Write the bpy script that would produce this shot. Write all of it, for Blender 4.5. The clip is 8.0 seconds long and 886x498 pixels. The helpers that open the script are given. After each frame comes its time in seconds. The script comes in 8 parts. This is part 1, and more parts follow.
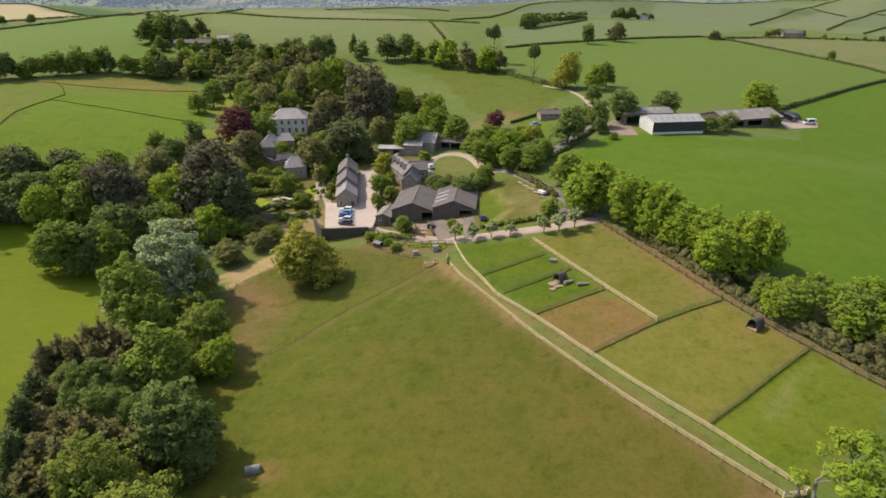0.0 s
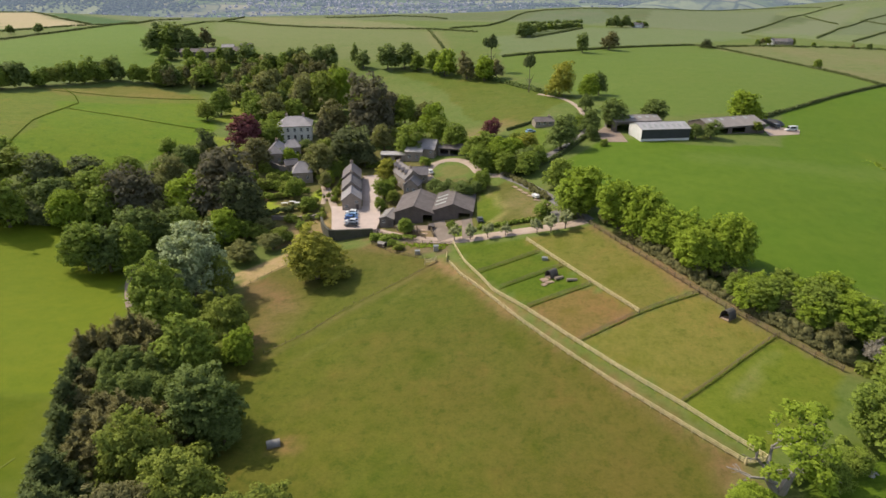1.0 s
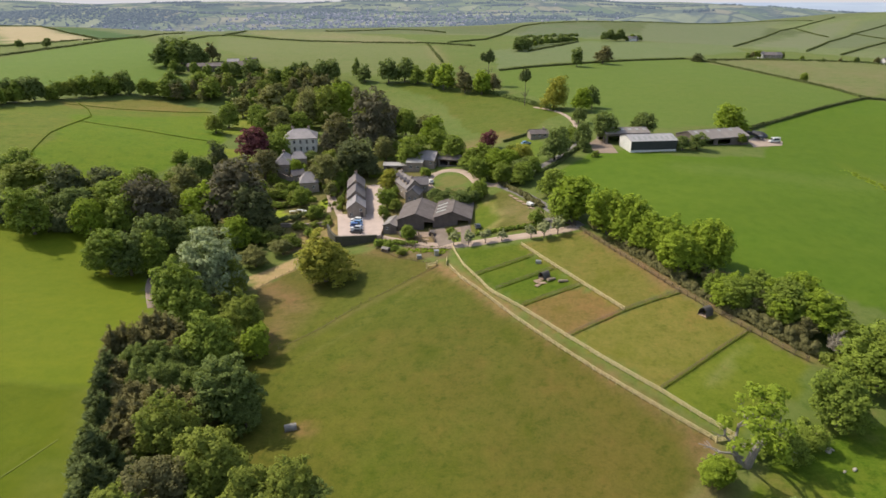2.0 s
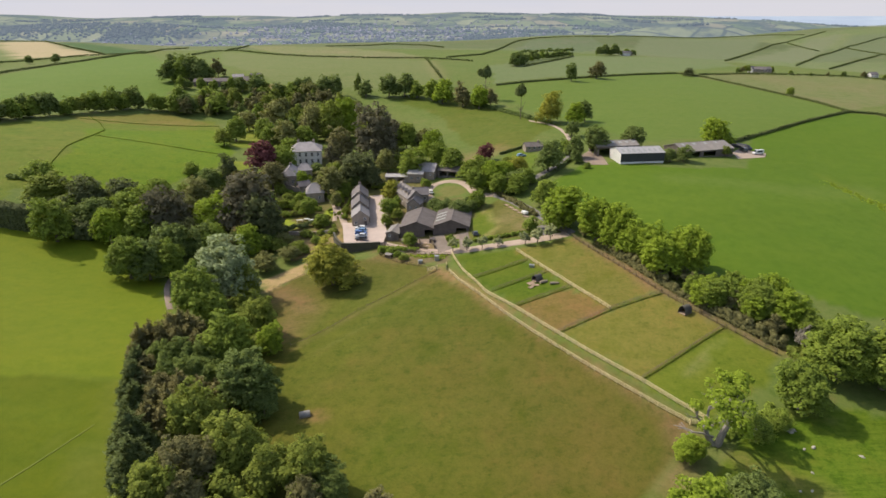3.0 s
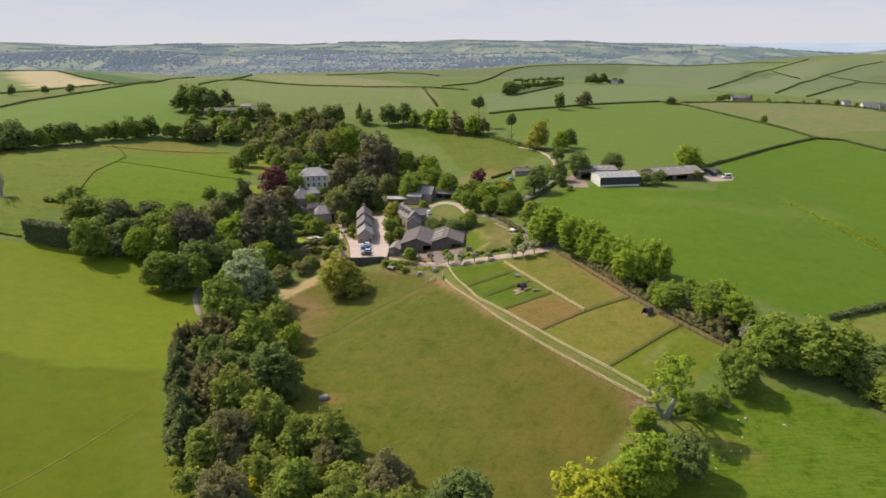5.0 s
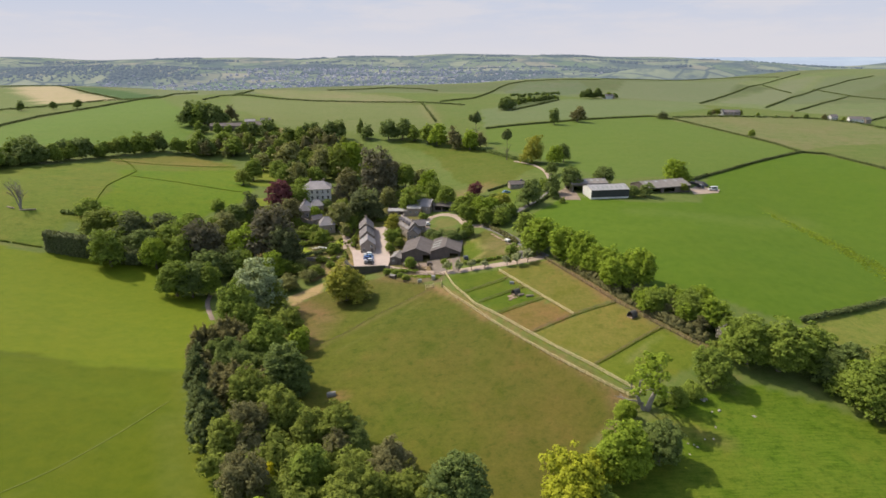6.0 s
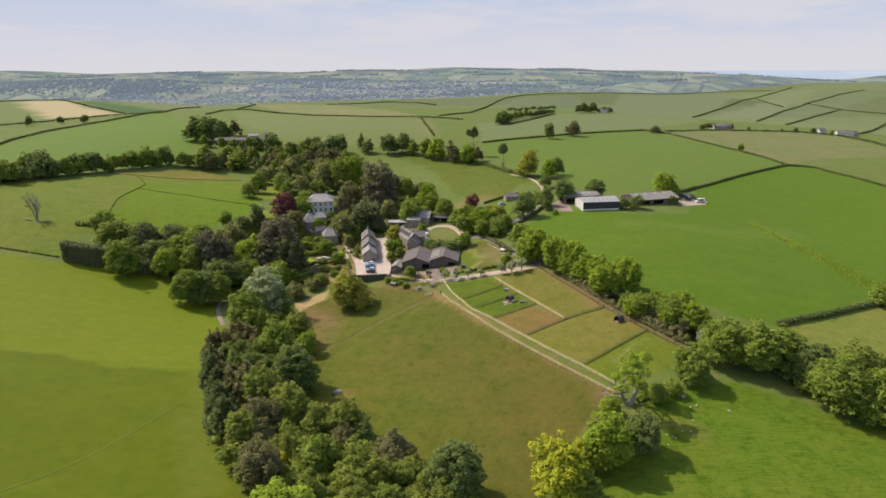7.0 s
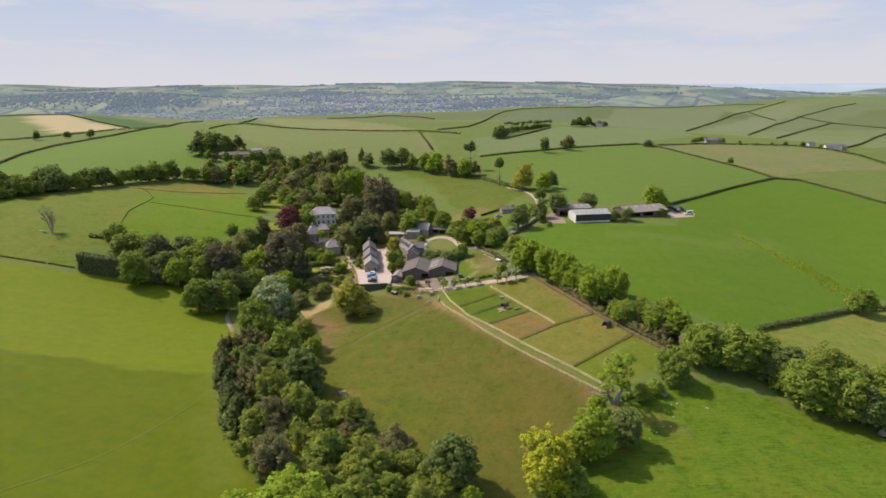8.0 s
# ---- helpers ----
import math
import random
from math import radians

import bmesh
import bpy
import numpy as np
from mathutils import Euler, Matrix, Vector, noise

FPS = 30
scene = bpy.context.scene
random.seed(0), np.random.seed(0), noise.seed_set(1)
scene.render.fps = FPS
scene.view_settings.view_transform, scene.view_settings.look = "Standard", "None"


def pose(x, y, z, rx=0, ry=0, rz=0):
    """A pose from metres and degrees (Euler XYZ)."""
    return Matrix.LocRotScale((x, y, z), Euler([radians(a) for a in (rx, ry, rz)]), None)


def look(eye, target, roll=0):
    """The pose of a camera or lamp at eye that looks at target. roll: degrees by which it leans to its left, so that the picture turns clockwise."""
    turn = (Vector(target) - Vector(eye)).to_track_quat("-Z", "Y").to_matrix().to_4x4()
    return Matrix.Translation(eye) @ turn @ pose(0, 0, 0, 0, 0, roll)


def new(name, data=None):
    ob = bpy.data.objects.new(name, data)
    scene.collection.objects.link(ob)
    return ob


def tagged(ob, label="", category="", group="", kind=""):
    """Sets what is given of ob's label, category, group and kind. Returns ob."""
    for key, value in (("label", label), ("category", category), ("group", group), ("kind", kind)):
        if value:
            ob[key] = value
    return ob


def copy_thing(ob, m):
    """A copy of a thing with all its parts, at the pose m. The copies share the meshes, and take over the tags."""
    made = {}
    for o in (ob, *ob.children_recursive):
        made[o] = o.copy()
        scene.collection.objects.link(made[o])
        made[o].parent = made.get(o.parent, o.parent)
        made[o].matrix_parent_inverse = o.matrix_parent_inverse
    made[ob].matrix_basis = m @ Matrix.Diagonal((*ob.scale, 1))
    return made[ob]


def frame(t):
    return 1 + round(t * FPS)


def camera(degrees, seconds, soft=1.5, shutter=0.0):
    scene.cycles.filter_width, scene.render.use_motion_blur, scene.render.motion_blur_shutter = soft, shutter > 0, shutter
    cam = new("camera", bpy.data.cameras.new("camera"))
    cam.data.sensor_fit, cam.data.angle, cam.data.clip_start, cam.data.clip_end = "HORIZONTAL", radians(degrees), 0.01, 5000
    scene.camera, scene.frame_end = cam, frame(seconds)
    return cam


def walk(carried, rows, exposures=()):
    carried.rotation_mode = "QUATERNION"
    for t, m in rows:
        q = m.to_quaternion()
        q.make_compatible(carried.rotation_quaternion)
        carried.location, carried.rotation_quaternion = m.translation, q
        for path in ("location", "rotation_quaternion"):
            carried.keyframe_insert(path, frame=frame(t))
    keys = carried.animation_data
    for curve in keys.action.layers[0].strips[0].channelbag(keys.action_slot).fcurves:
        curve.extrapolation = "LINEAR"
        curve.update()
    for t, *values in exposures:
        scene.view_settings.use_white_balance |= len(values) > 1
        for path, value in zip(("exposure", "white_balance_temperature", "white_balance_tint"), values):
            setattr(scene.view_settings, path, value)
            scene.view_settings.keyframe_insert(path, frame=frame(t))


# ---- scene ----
cam = camera(73.6, 8.0, soft=1.6)
METRES, EYE, TILT, LEAN, TURN = 95.0, 73.0, -24.0, 0.0, 0.0
ROWS = [
    (0.0, 0.0, 0.0, 0.0, 0.0, 0.0, -0.0),
    (0.5, -0.0017, -0.0537, -0.0068, -0.07, 0.16, 0.03),
    (1.0, -0.0045, -0.1136, -0.0154, -0.16, 0.49, 0.09),
    (1.5, -0.0077, -0.1695, -0.024, -0.24, 0.95, 0.14),
    (3.0, -0.0156, -0.3488, -0.0574, -0.46, 2.62, 0.3),
    (3.5, -0.0175, -0.4076, -0.0691, -0.52, 3.15, 0.36),
    (4.0, -0.0181, -0.4724, -0.0822, -0.59, 3.74, 0.41),
    (4.5, -0.0183, -0.5334, -0.0945, -0.7, 4.29, 0.45),
    (6.0, -0.0222, -0.7287, -0.1319, -0.95, 6.07, 0.62),
    (6.5, -0.0231, -0.7895, -0.1442, -1.01, 6.63, 0.66),
    (7.0, -0.0242, -0.8554, -0.1575, -1.09, 7.23, 0.71),
    (7.5, -0.0258, -0.9168, -0.1694, -1.16, 7.79, 0.76),
    (8.0, -0.0261, -0.9826, -0.1818, -1.22, 8.39, 0.81),
]
walk(cam, [(t, pose(0, 0, EYE, TILT, LEAN, TURN) @ pose(METRES * x, METRES * y, METRES * z, 90 + pitch, roll, yaw)) for t, x, y, z, yaw, pitch, roll in ROWS])

# ---- light: a high spring sun from beyond the wooded valley, thin high cloud ----
SUN_HEIGHT, SUN_FROM = 48.0, 118.0  # degrees above the horizon; direction it shines from, counted from +x towards +y is 180 - this
SUN_WAY = Vector((-math.sin(radians(SUN_FROM)) * math.cos(radians(SUN_HEIGHT)), -math.cos(radians(SUN_FROM)) * math.cos(radians(SUN_HEIGHT)), math.sin(radians(SUN_HEIGHT))))
sun = new("sun", bpy.data.lights.new("sun", "SUN"))
sun.data.energy, sun.data.angle, sun.data.color = 3.8, radians(0.6), (1.0, 0.89, 0.725)
sun.matrix_world = look(SUN_WAY * 300, (0, 0, 0))
scene.view_settings.exposure = 0.2

world = bpy.data.worlds.new("sky")
scene.world = world
world.use_nodes = True
wn, wl = world.node_tree.nodes, world.node_tree.links
wn.clear()
sky = wn.new("ShaderNodeTexSky")
sky.sky_type, sky.sun_disc = "NISHITA", False
sky.sun_elevation = radians(SUN_HEIGHT)
sky.sun_rotation = math.atan2(SUN_WAY.x, SUN_WAY.y)
sky.air_density, sky.dust_density, sky.ozone_density, sky.altitude = 1.0, 2.5, 1.0, 100
coords = wn.new("ShaderNodeTexCoord")
stretch = wn.new("ShaderNodeMapping")
stretch.inputs["Scale"].default_value = (1.6, 1.6, 9.0)
cirrus = wn.new("ShaderNodeTexNoise")
cirrus.inputs["Scale"].default_value, cirrus.inputs["Detail"].default_value, cirrus.inputs["Roughness"].default_value = 2.2, 6, 0.62
veil = wn.new("ShaderNodeMapRange")
veil.inputs["From Min"].default_value, veil.inputs["From Max"].default_value = 0.42, 0.72
veil.inputs["To Min"].default_value, veil.inputs["To Max"].default_value = 0.12, 0.9
sheet = wn.new("ShaderNodeMix")
sheet.data_type = "RGBA"
sheet.inputs["B"].default_value = (3.95, 4.02, 4.75, 1)
back = wn.new("ShaderNodeBackground")
back.inputs["Strength"].default_value = 0.16
out = wn.new("ShaderNodeOutputWorld")
wl.new(coords.outputs["Generated"], stretch.inputs["Vector"])
wl.new(stretch.outputs["Vector"], cirrus.inputs["Vector"])
wl.new(cirrus.outputs["Fac"], veil.inputs["Value"])
height = wn.new("ShaderNodeSeparateXYZ")
murk = wn.new("ShaderNodeMapRange")
murk.inputs["From Min"].default_value, murk.inputs["From Max"].default_value = 0.36, 0.2
either = wn.new("ShaderNodeMath")
either.operation = "MAXIMUM"
wl.new(coords.outputs["Generated"], height.inputs["Vector"])
wl.new(height.outputs["Z"], murk.inputs["Value"])
wl.new(veil.outputs["Result"], either.inputs[0])
wl.new(murk.outputs["Result"], either.inputs[1])
wl.new(either.outputs["Value"], sheet.inputs["Factor"])
wl.new(sky.outputs["Color"], sheet.inputs["A"])
haze = wn.new("ShaderNodeMix")
haze.data_type = "RGBA"
haze.inputs["A"].default_value, haze.inputs["B"].default_value = (3.85, 3.76, 4.02, 1), (2.75, 3.2, 4.15, 1)
rise = wn.new("ShaderNodeMapRange")
rise.inputs["From Min"].default_value, rise.inputs["From Max"].default_value = 0.0, 0.13
puff = wn.new("ShaderNodeMapRange")
puff.inputs["From Min"].default_value, puff.inputs["From Max"].default_value = 0.47, 0.6
puff.inputs["To Min"].default_value, puff.inputs["To Max"].default_value = 1.0, 0.25
thin = wn.new("ShaderNodeMath")
thin.operation = "MULTIPLY"
wl.new(height.outputs["Z"], rise.inputs["Value"])
wl.new(cirrus.outputs["Fac"], puff.inputs["Value"])
wl.new(rise.outputs["Result"], thin.inputs[0])
wl.new(puff.outputs["Result"], thin.inputs[1])
wl.new(thin.outputs["Value"], haze.inputs["Factor"])
wl.new(haze.outputs["Result"], sheet.inputs["B"])
wl.new(sheet.outputs["Result"], back.inputs["Color"])
wl.new(back.outputs["Background"], out.inputs["Surface"])


# ---- materials ----
def shader(name):
    m = bpy.data.materials.new(name)
    m.use_nodes = True
    n, l = m.node_tree.nodes, m.node_tree.links
    return m, n, l, n["Principled BSDF"]


def noise_node(n, l, vector, scale, detail=4, rough=0.6):
    t = n.new("ShaderNodeTexNoise")
    t.inputs["Scale"].default_value, t.inputs["Detail"].default_value, t.inputs["Roughness"].default_value = scale, detail, rough
    l.new(vector, t.inputs["Vector"])
    return t.outputs["Fac"]


def times(n, l, a, b):
    t = n.new("ShaderNodeMath")
    t.operation = "MULTIPLY"
    l.new(a, t.inputs[0])
    l.new(b, t.inputs[1])
    return t.outputs["Value"]


def ramp(n, l, value, low, high, a, b):
    t = n.new("ShaderNodeMapRange")
    t.inputs["From Min"].default_value, t.inputs["From Max"].default_value = low, high
    t.inputs["To Min"].default_value, t.inputs["To Max"].default_value = a, b
    l.new(value, t.inputs["Value"])
    return t.outputs["Result"]


def blend(n, l, factor, a, b, how="MIX"):
    t = n.new("ShaderNodeMix")
    t.data_type, t.blend_type = "RGBA", how
    for socket, v in (("Factor", factor), ("A", a), ("B", b)):
        if isinstance(v, (int, float)):
            t.inputs[socket].default_value = v
        elif isinstance(v, tuple):
            t.inputs[socket].default_value = (*v, 1)
        else:
            l.new(v, t.inputs[socket])
    return t.outputs["Result"]


def surface(name, colour, second, scale=0.6, fine=6.0, rough=0.85, metal=0.0, bump=0.15, wear=0.35, each=0.0):
    """A weathered surface: two tones mixed by broad stains and fine grain, with fine relief."""
    m, n, l, b = shader(name)
    where = n.new("ShaderNodeTexCoord").outputs["Object"]
    broad, grain = noise_node(n, l, where, scale), noise_node(n, l, where, fine, 3)
    tone = blend(n, l, ramp(n, l, broad, 0.35, 0.68, 0, 1), colour, second)
    tone = blend(n, l, ramp(n, l, grain, 0.3, 0.75, 0, wear), tone, tuple(v * 0.55 for v in colour))
    if each:
        info = n.new("ShaderNodeObjectInfo")
        tone = blend(n, l, ramp(n, l, info.outputs["Random"], 0, 1, 0, each), tone, tuple(v * 0.6 for v in second))
    l.new(tone, b.inputs["Base Color"])
    b.inputs["Roughness"].default_value, b.inputs["Metallic"].default_value = rough, metal
    relief = n.new("ShaderNodeBump")
    relief.inputs["Strength"].default_value, relief.inputs["Distance"].default_value = bump, 0.05
    l.new(grain, relief.inputs["Height"])
    l.new(relief.outputs["Normal"], b.inputs["Normal"])
    return m


def sheeting(name, colour, second, pitch, rough=0.7, metal=0.0, along="X"):
    """Corrugated or coursed roofing: ridges at a real pitch, streaked by the weather."""
    m, n, l, b = shader(name)
    where = n.new("ShaderNodeTexCoord").outputs["Object"]
    wave = n.new("ShaderNodeTexWave")
    wave.bands_direction = along
    wave.inputs["Scale"].default_value, wave.inputs["Distortion"].default_value = 0.314 / pitch, 0.3
    l.new(where, wave.inputs["Vector"])
    broad, grain = noise_node(n, l, where, 0.35), noise_node(n, l, where, 2.5, 5)
    tone = blend(n, l, ramp(n, l, broad, 0.35, 0.65, 0, 1), colour, second)
    tone = blend(n, l, ramp(n, l, grain, 0.35, 0.75, 0, 0.5), tone, tuple(v * 0.6 for v in colour))
    l.new(tone, b.inputs["Base Color"])
    b.inputs["Roughness"].default_value, b.inputs["Metallic"].default_value = rough, metal
    b.inputs["Specular IOR Level"].default_value = 0.15 if rough > 0.8 else 0.5
    relief = n.new("ShaderNodeBump")
    relief.inputs["Strength"].default_value, relief.inputs["Distance"].default_value = 0.4, 0.04
    l.new(wave.outputs["Fac"], relief.inputs["Height"])
    l.new(relief.outputs["Normal"], b.inputs["Normal"])
    return m


def foliage(name, colour, second, through_light=0.3):
    """Leaves: every leaf a little different, every tree too; some light comes through."""
    m, n, l, b = shader(name)
    info, geo = n.new("ShaderNodeObjectInfo"), n.new("ShaderNodeNewGeometry")
    tone = blend(n, l, geo.outputs["Random Per Island"], tuple(min(1.0, v * 1.3) for v in colour), tuple(v * 0.85 for v in second))
    tone = blend(n, l, ramp(n, l, info.outputs["Random"], 0, 1, 0, 0.35), tone, tuple(v * k for v, k in zip(second, (0.66, 0.76, 0.75))))
    where = n.new("ShaderNodeTexCoord").outputs["Object"]
    speck, sprays = noise_node(n, l, where, 4.5, 3, 0.7), noise_node(n, l, where, 0.7, 3, 0.6)
    tone = blend(n, l, ramp(n, l, speck, 0.42, 0.7, 0, 0.35), tone, tuple(v * 0.5 for v in second))
    tone = blend(n, l, ramp(n, l, sprays, 0.45, 0.7, 0, 0.4), tone, tuple(min(1.0, v * 1.25) for v in colour))
    l.new(tone, b.inputs["Base Color"])
    b.inputs["Roughness"].default_value = 0.65
    b.inputs["Specular IOR Level"].default_value = 0.05
    thin = n.new("ShaderNodeBsdfTranslucent")
    bright = blend(n, l, 1.0, tone, (1.0, 1.05, 0.55), "MULTIPLY")
    l.new(bright, thin.inputs["Color"])
    both = n.new("ShaderNodeMixShader")
    both.inputs["Fac"].default_value = through_light
    l.new(b.outputs["BSDF"], both.inputs[1])
    l.new(thin.outputs["BSDF"], both.inputs[2])
    l.new(both.outputs["Shader"], n["Material Output"].inputs["Surface"])
    return m


def grass_material():
    """Pasture: the field's grass colour (hazed far off), mottled in broad patches, tufts and blades."""
    m, n, l, b = shader("pasture grass")
    cover = n.new("ShaderNodeAttribute")
    cover.attribute_name = "cover"
    where = n.new("ShaderNodeTexCoord").outputs["Object"]
    broad, patch = noise_node(n, l, where, 0.02, 5, 0.6), noise_node(n, l, where, 0.11, 6, 0.68)
    tuft, blade = noise_node(n, l, where, 0.75, 6, 0.75), noise_node(n, l, where, 4.5, 4, 0.75)
    tone, rank = cover.outputs["Color"], cover.outputs["Alpha"]  # alpha: how rough the sward is
    tone = blend(n, l, times(n, l, ramp(n, l, broad, 0.42, 0.66, 0, 0.75), rank), tone, blend(n, l, 1.0, tone, (1.22, 1.0, 1.25), "MULTIPLY"))
    tone = blend(n, l, times(n, l, ramp(n, l, patch, 0.52, 0.68, 0, 0.75), rank), tone, blend(n, l, 1.0, tone, (0.74, 0.87, 0.5), "MULTIPLY"))
    tone = blend(n, l, times(n, l, ramp(n, l, patch, 0.46, 0.32, 0, 0.7), rank), tone, blend(n, l, 1.0, tone, (1.25, 1.02, 1.3), "MULTIPLY"))
    tone = blend(n, l, times(n, l, ramp(n, l, tuft, 0.52, 0.7, 0, 0.65), rank), tone, blend(n, l, 1.0, tone, (0.62, 0.74, 0.6), "MULTIPLY"))
    tone = blend(n, l, times(n, l, ramp(n, l, tuft, 0.45, 0.28, 0, 0.4), rank), tone, blend(n, l, 1.0, tone, (1.3, 1.2, 1.25), "MULTIPLY"))
    clump = noise_node(n, l, where, 0.33, 8, 0.72)
    tone = blend(n, l, times(n, l, ramp(n, l, clump, 0.54, 0.66, 0, 0.8), rank), tone, blend(n, l, 1.0, tone, (0.6, 0.75, 0.5), "MULTIPLY"))
    tone = blend(n, l, times(n, l, ramp(n, l, blade, 0.45, 0.7, 0, 0.4), rank), tone, blend(n, l, 1.0, tone, (0.6, 0.68, 0.5), "MULTIPLY"))
    sward = noise_node(n, l, where, 1.7, 8, 0.8)
    tone = blend(n, l, times(n, l, ramp(n, l, sward, 0.5, 0.64, 0, 0.4), rank), tone, blend(n, l, 1.0, tone, (0.55, 0.66, 0.5), "MULTIPLY"))
    tone = blend(n, l, times(n, l, ramp(n, l, sward, 0.47, 0.34, 0, 0.35), rank), tone, blend(n, l, 1.0, tone, (1.35, 1.28, 1.3), "MULTIPLY"))
    # drifts of longer and shorter grass, drawn out along the slope
    stretch = n.new("ShaderNodeMapping")
    stretch.inputs["Rotation"].default_value, stretch.inputs["Scale"].default_value = (0, 0, 0.12), (0.35, 1.0, 1.0)
    l.new(where, stretch.inputs["Vector"])
    drift = noise_node(n, l, stretch.outputs["Vector"], 0.14, 5, 0.6)
    tone = blend(n, l, ramp(n, l, drift, 0.5, 0.68, 0, 0.35), tone, blend(n, l, 1.0, tone, (0.82, 0.9, 0.75), "MULTIPLY"))
    tone = blend(n, l, ramp(n, l, drift, 0.48, 0.3, 0, 0.35), tone, blend(n, l, 1.0, tone, (1.15, 1.08, 1.12), "MULTIPLY"))
    # grazed and lush spots a few strides across, on every sward
    spots = noise_node(n, l, where, 0.3, 7, 0.72)
    tone = blend(n, l, ramp(n, l, spots, 0.5, 0.66, 0, 0.5), tone, blend(n, l, 1.0, tone, (1.22, 1.11, 1.2), "MULTIPLY"))
    tone = blend(n, l, ramp(n, l, spots, 0.49, 0.34, 0, 0.6), tone, blend(n, l, 1.0, tone, (0.78, 0.86, 0.6), "MULTIPLY"))
    # sheep-trodden terracettes on the roughest pasture, thin level lines
    level = n.new("ShaderNodeMapping")
    level.inputs["Rotation"].default_value, level.inputs["Scale"].default_value = (0, 0, -0.06), (0.14, 1.0, 1.0)
    l.new(where, level.inputs["Vector"])
    steps, steep = noise_node(n, l, level.outputs["Vector"], 1.7, 6, 0.68), times(n, l, ramp(n, l, rank, 1.05, 1.2, 0, 1), ramp(n, l, patch, 0.4, 0.6, 0.3, 1))
    tone = blend(n, l, times(n, l, ramp(n, l, steps, 0.51, 0.6, 0, 0.75), steep), tone, blend(n, l, 1.0, tone, (0.66, 0.72, 0.5), "MULTIPLY"))
    tone = blend(n, l, times(n, l, ramp(n, l, steps, 0.48, 0.38, 0, 0.6), steep), tone, blend(n, l, 1.0, tone, (1.35, 1.2, 1.5), "MULTIPLY"))
    l.new(tone, b.inputs["Base Color"])
    b.inputs["Roughness"].default_value, b.inputs["Specular IOR Level"].default_value = 0.9, 0.14
    relief = n.new("ShaderNodeBump")
    relief.inputs["Strength"].default_value, relief.inputs["Distance"].default_value = 0.35, 0.4
    l.new(tuft, relief.inputs["Height"])
    l.new(relief.outputs["Normal"], b.inputs["Normal"])
    return m


GRASS = grass_material()
LEAF = {
    "lime": foliage("spring lime leaves", (0.2916, 0.3708, 0.0396), (0.1944, 0.2678, 0.033), 0.33),
    "green": foliage("mid green leaves", (0.25, 0.314, 0.05), (0.16, 0.214, 0.04), 0.31),
    "fresh": foliage("soft feathery green leaves", (0.2, 0.25, 0.06), (0.132, 0.172, 0.048), 0.31),
    "dark": foliage("dark green leaves", (0.192, 0.242, 0.066), (0.125, 0.165, 0.05), 0.3),
    "olive": foliage("olive green leaves", (0.245, 0.284, 0.05), (0.165, 0.2, 0.04), 0.30),
    "silver": foliage("silvery grey-green leaves", (0.36, 0.41, 0.21), (0.24, 0.285, 0.14), 0.22),
    "copper": foliage("copper purple leaves", (0.19, 0.07, 0.07), (0.12, 0.046, 0.048), 0.17),
    "brown": foliage("thin brownish half-open leaves", (0.215, 0.2, 0.082), (0.145, 0.139, 0.06), 0.27),
    "hazel": foliage("soft yellow-brown green leaves", (0.26, 0.262, 0.09), (0.178, 0.181, 0.066), 0.3),
    "bronze": foliage("dark bronze half-open leaves", (0.158, 0.145, 0.088), (0.132, 0.123, 0.075), 0.27),
    "dusk": foliage("very dark evergreen leaves", (0.15, 0.168, 0.068), (0.1, 0.115, 0.049), 0.25),
    "willow": foliage("golden willow leaves", (0.34, 0.33, 0.05), (0.24, 0.245, 0.042), 0.28),
    "gold": foliage("yellow-green young oak leaves", (0.41, 0.42, 0.035), (0.28, 0.31, 0.03), 0.28),
    "yellow": foliage("bright yellow blossom", (0.75, 0.66, 0.04), (0.55, 0.5, 0.035)),
    "spruce": foliage("dark spruce needles", (0.155, 0.19, 0.066), (0.105, 0.134, 0.05), 0.24),
    "larch": foliage("rusty brown needles", (0.262, 0.236, 0.1), (0.19, 0.178, 0.077), 0.28),
    "hedge": foliage("clipped hedge leaves", (0.15, 0.1792, 0.0624), (0.102, 0.1254, 0.048), 0.19),
    "pale": foliage("grey bare twigs", (0.33, 0.3, 0.24), (0.22, 0.2, 0.165), 0.10),
    "young": foliage("thin pale young leaves", (0.31, 0.33, 0.146), (0.225, 0.24, 0.112), 0.22),
}
BARK = surface("grey-brown bark", (0.12, 0.095, 0.07), (0.18, 0.15, 0.12), 1.2, 9, 0.9, bump=0.6)
DEAD_WOOD = surface("bleached dead wood", (0.32, 0.29, 0.25), (0.2, 0.18, 0.15), 1.0, 8, 0.85, bump=0.5)
TIMBER = surface("pale weathered fence timber", (0.72, 0.61, 0.33), (0.6, 0.5, 0.265), 0.5, 7, 0.85, wear=0.2, each=0.2)
OLD_TIMBER = surface("dark old fence timber", (0.15, 0.11, 0.065), (0.22, 0.17, 0.105), 0.6, 7, 0.9, each=0.5)
GRAVEL = surface("pinkish gravel", (0.38, 0.292, 0.228), (0.45, 0.355, 0.285), 0.25, 4, 0.95, bump=0.3)
CONCRETE = surface("pale pinkish concrete yard", (0.54, 0.435, 0.375), (0.44, 0.35, 0.3), 0.18, 3, 0.9, bump=0.2)
TARMAC = surface("grey lane tarmac", (0.16, 0.15, 0.14), (0.22, 0.2, 0.18), 0.3, 5, 0.9)
GREY_GRAVEL = surface("grey crushed stone", (0.235, 0.188, 0.152), (0.17, 0.136, 0.107), 0.35, 4, 0.95, bump=0.35)
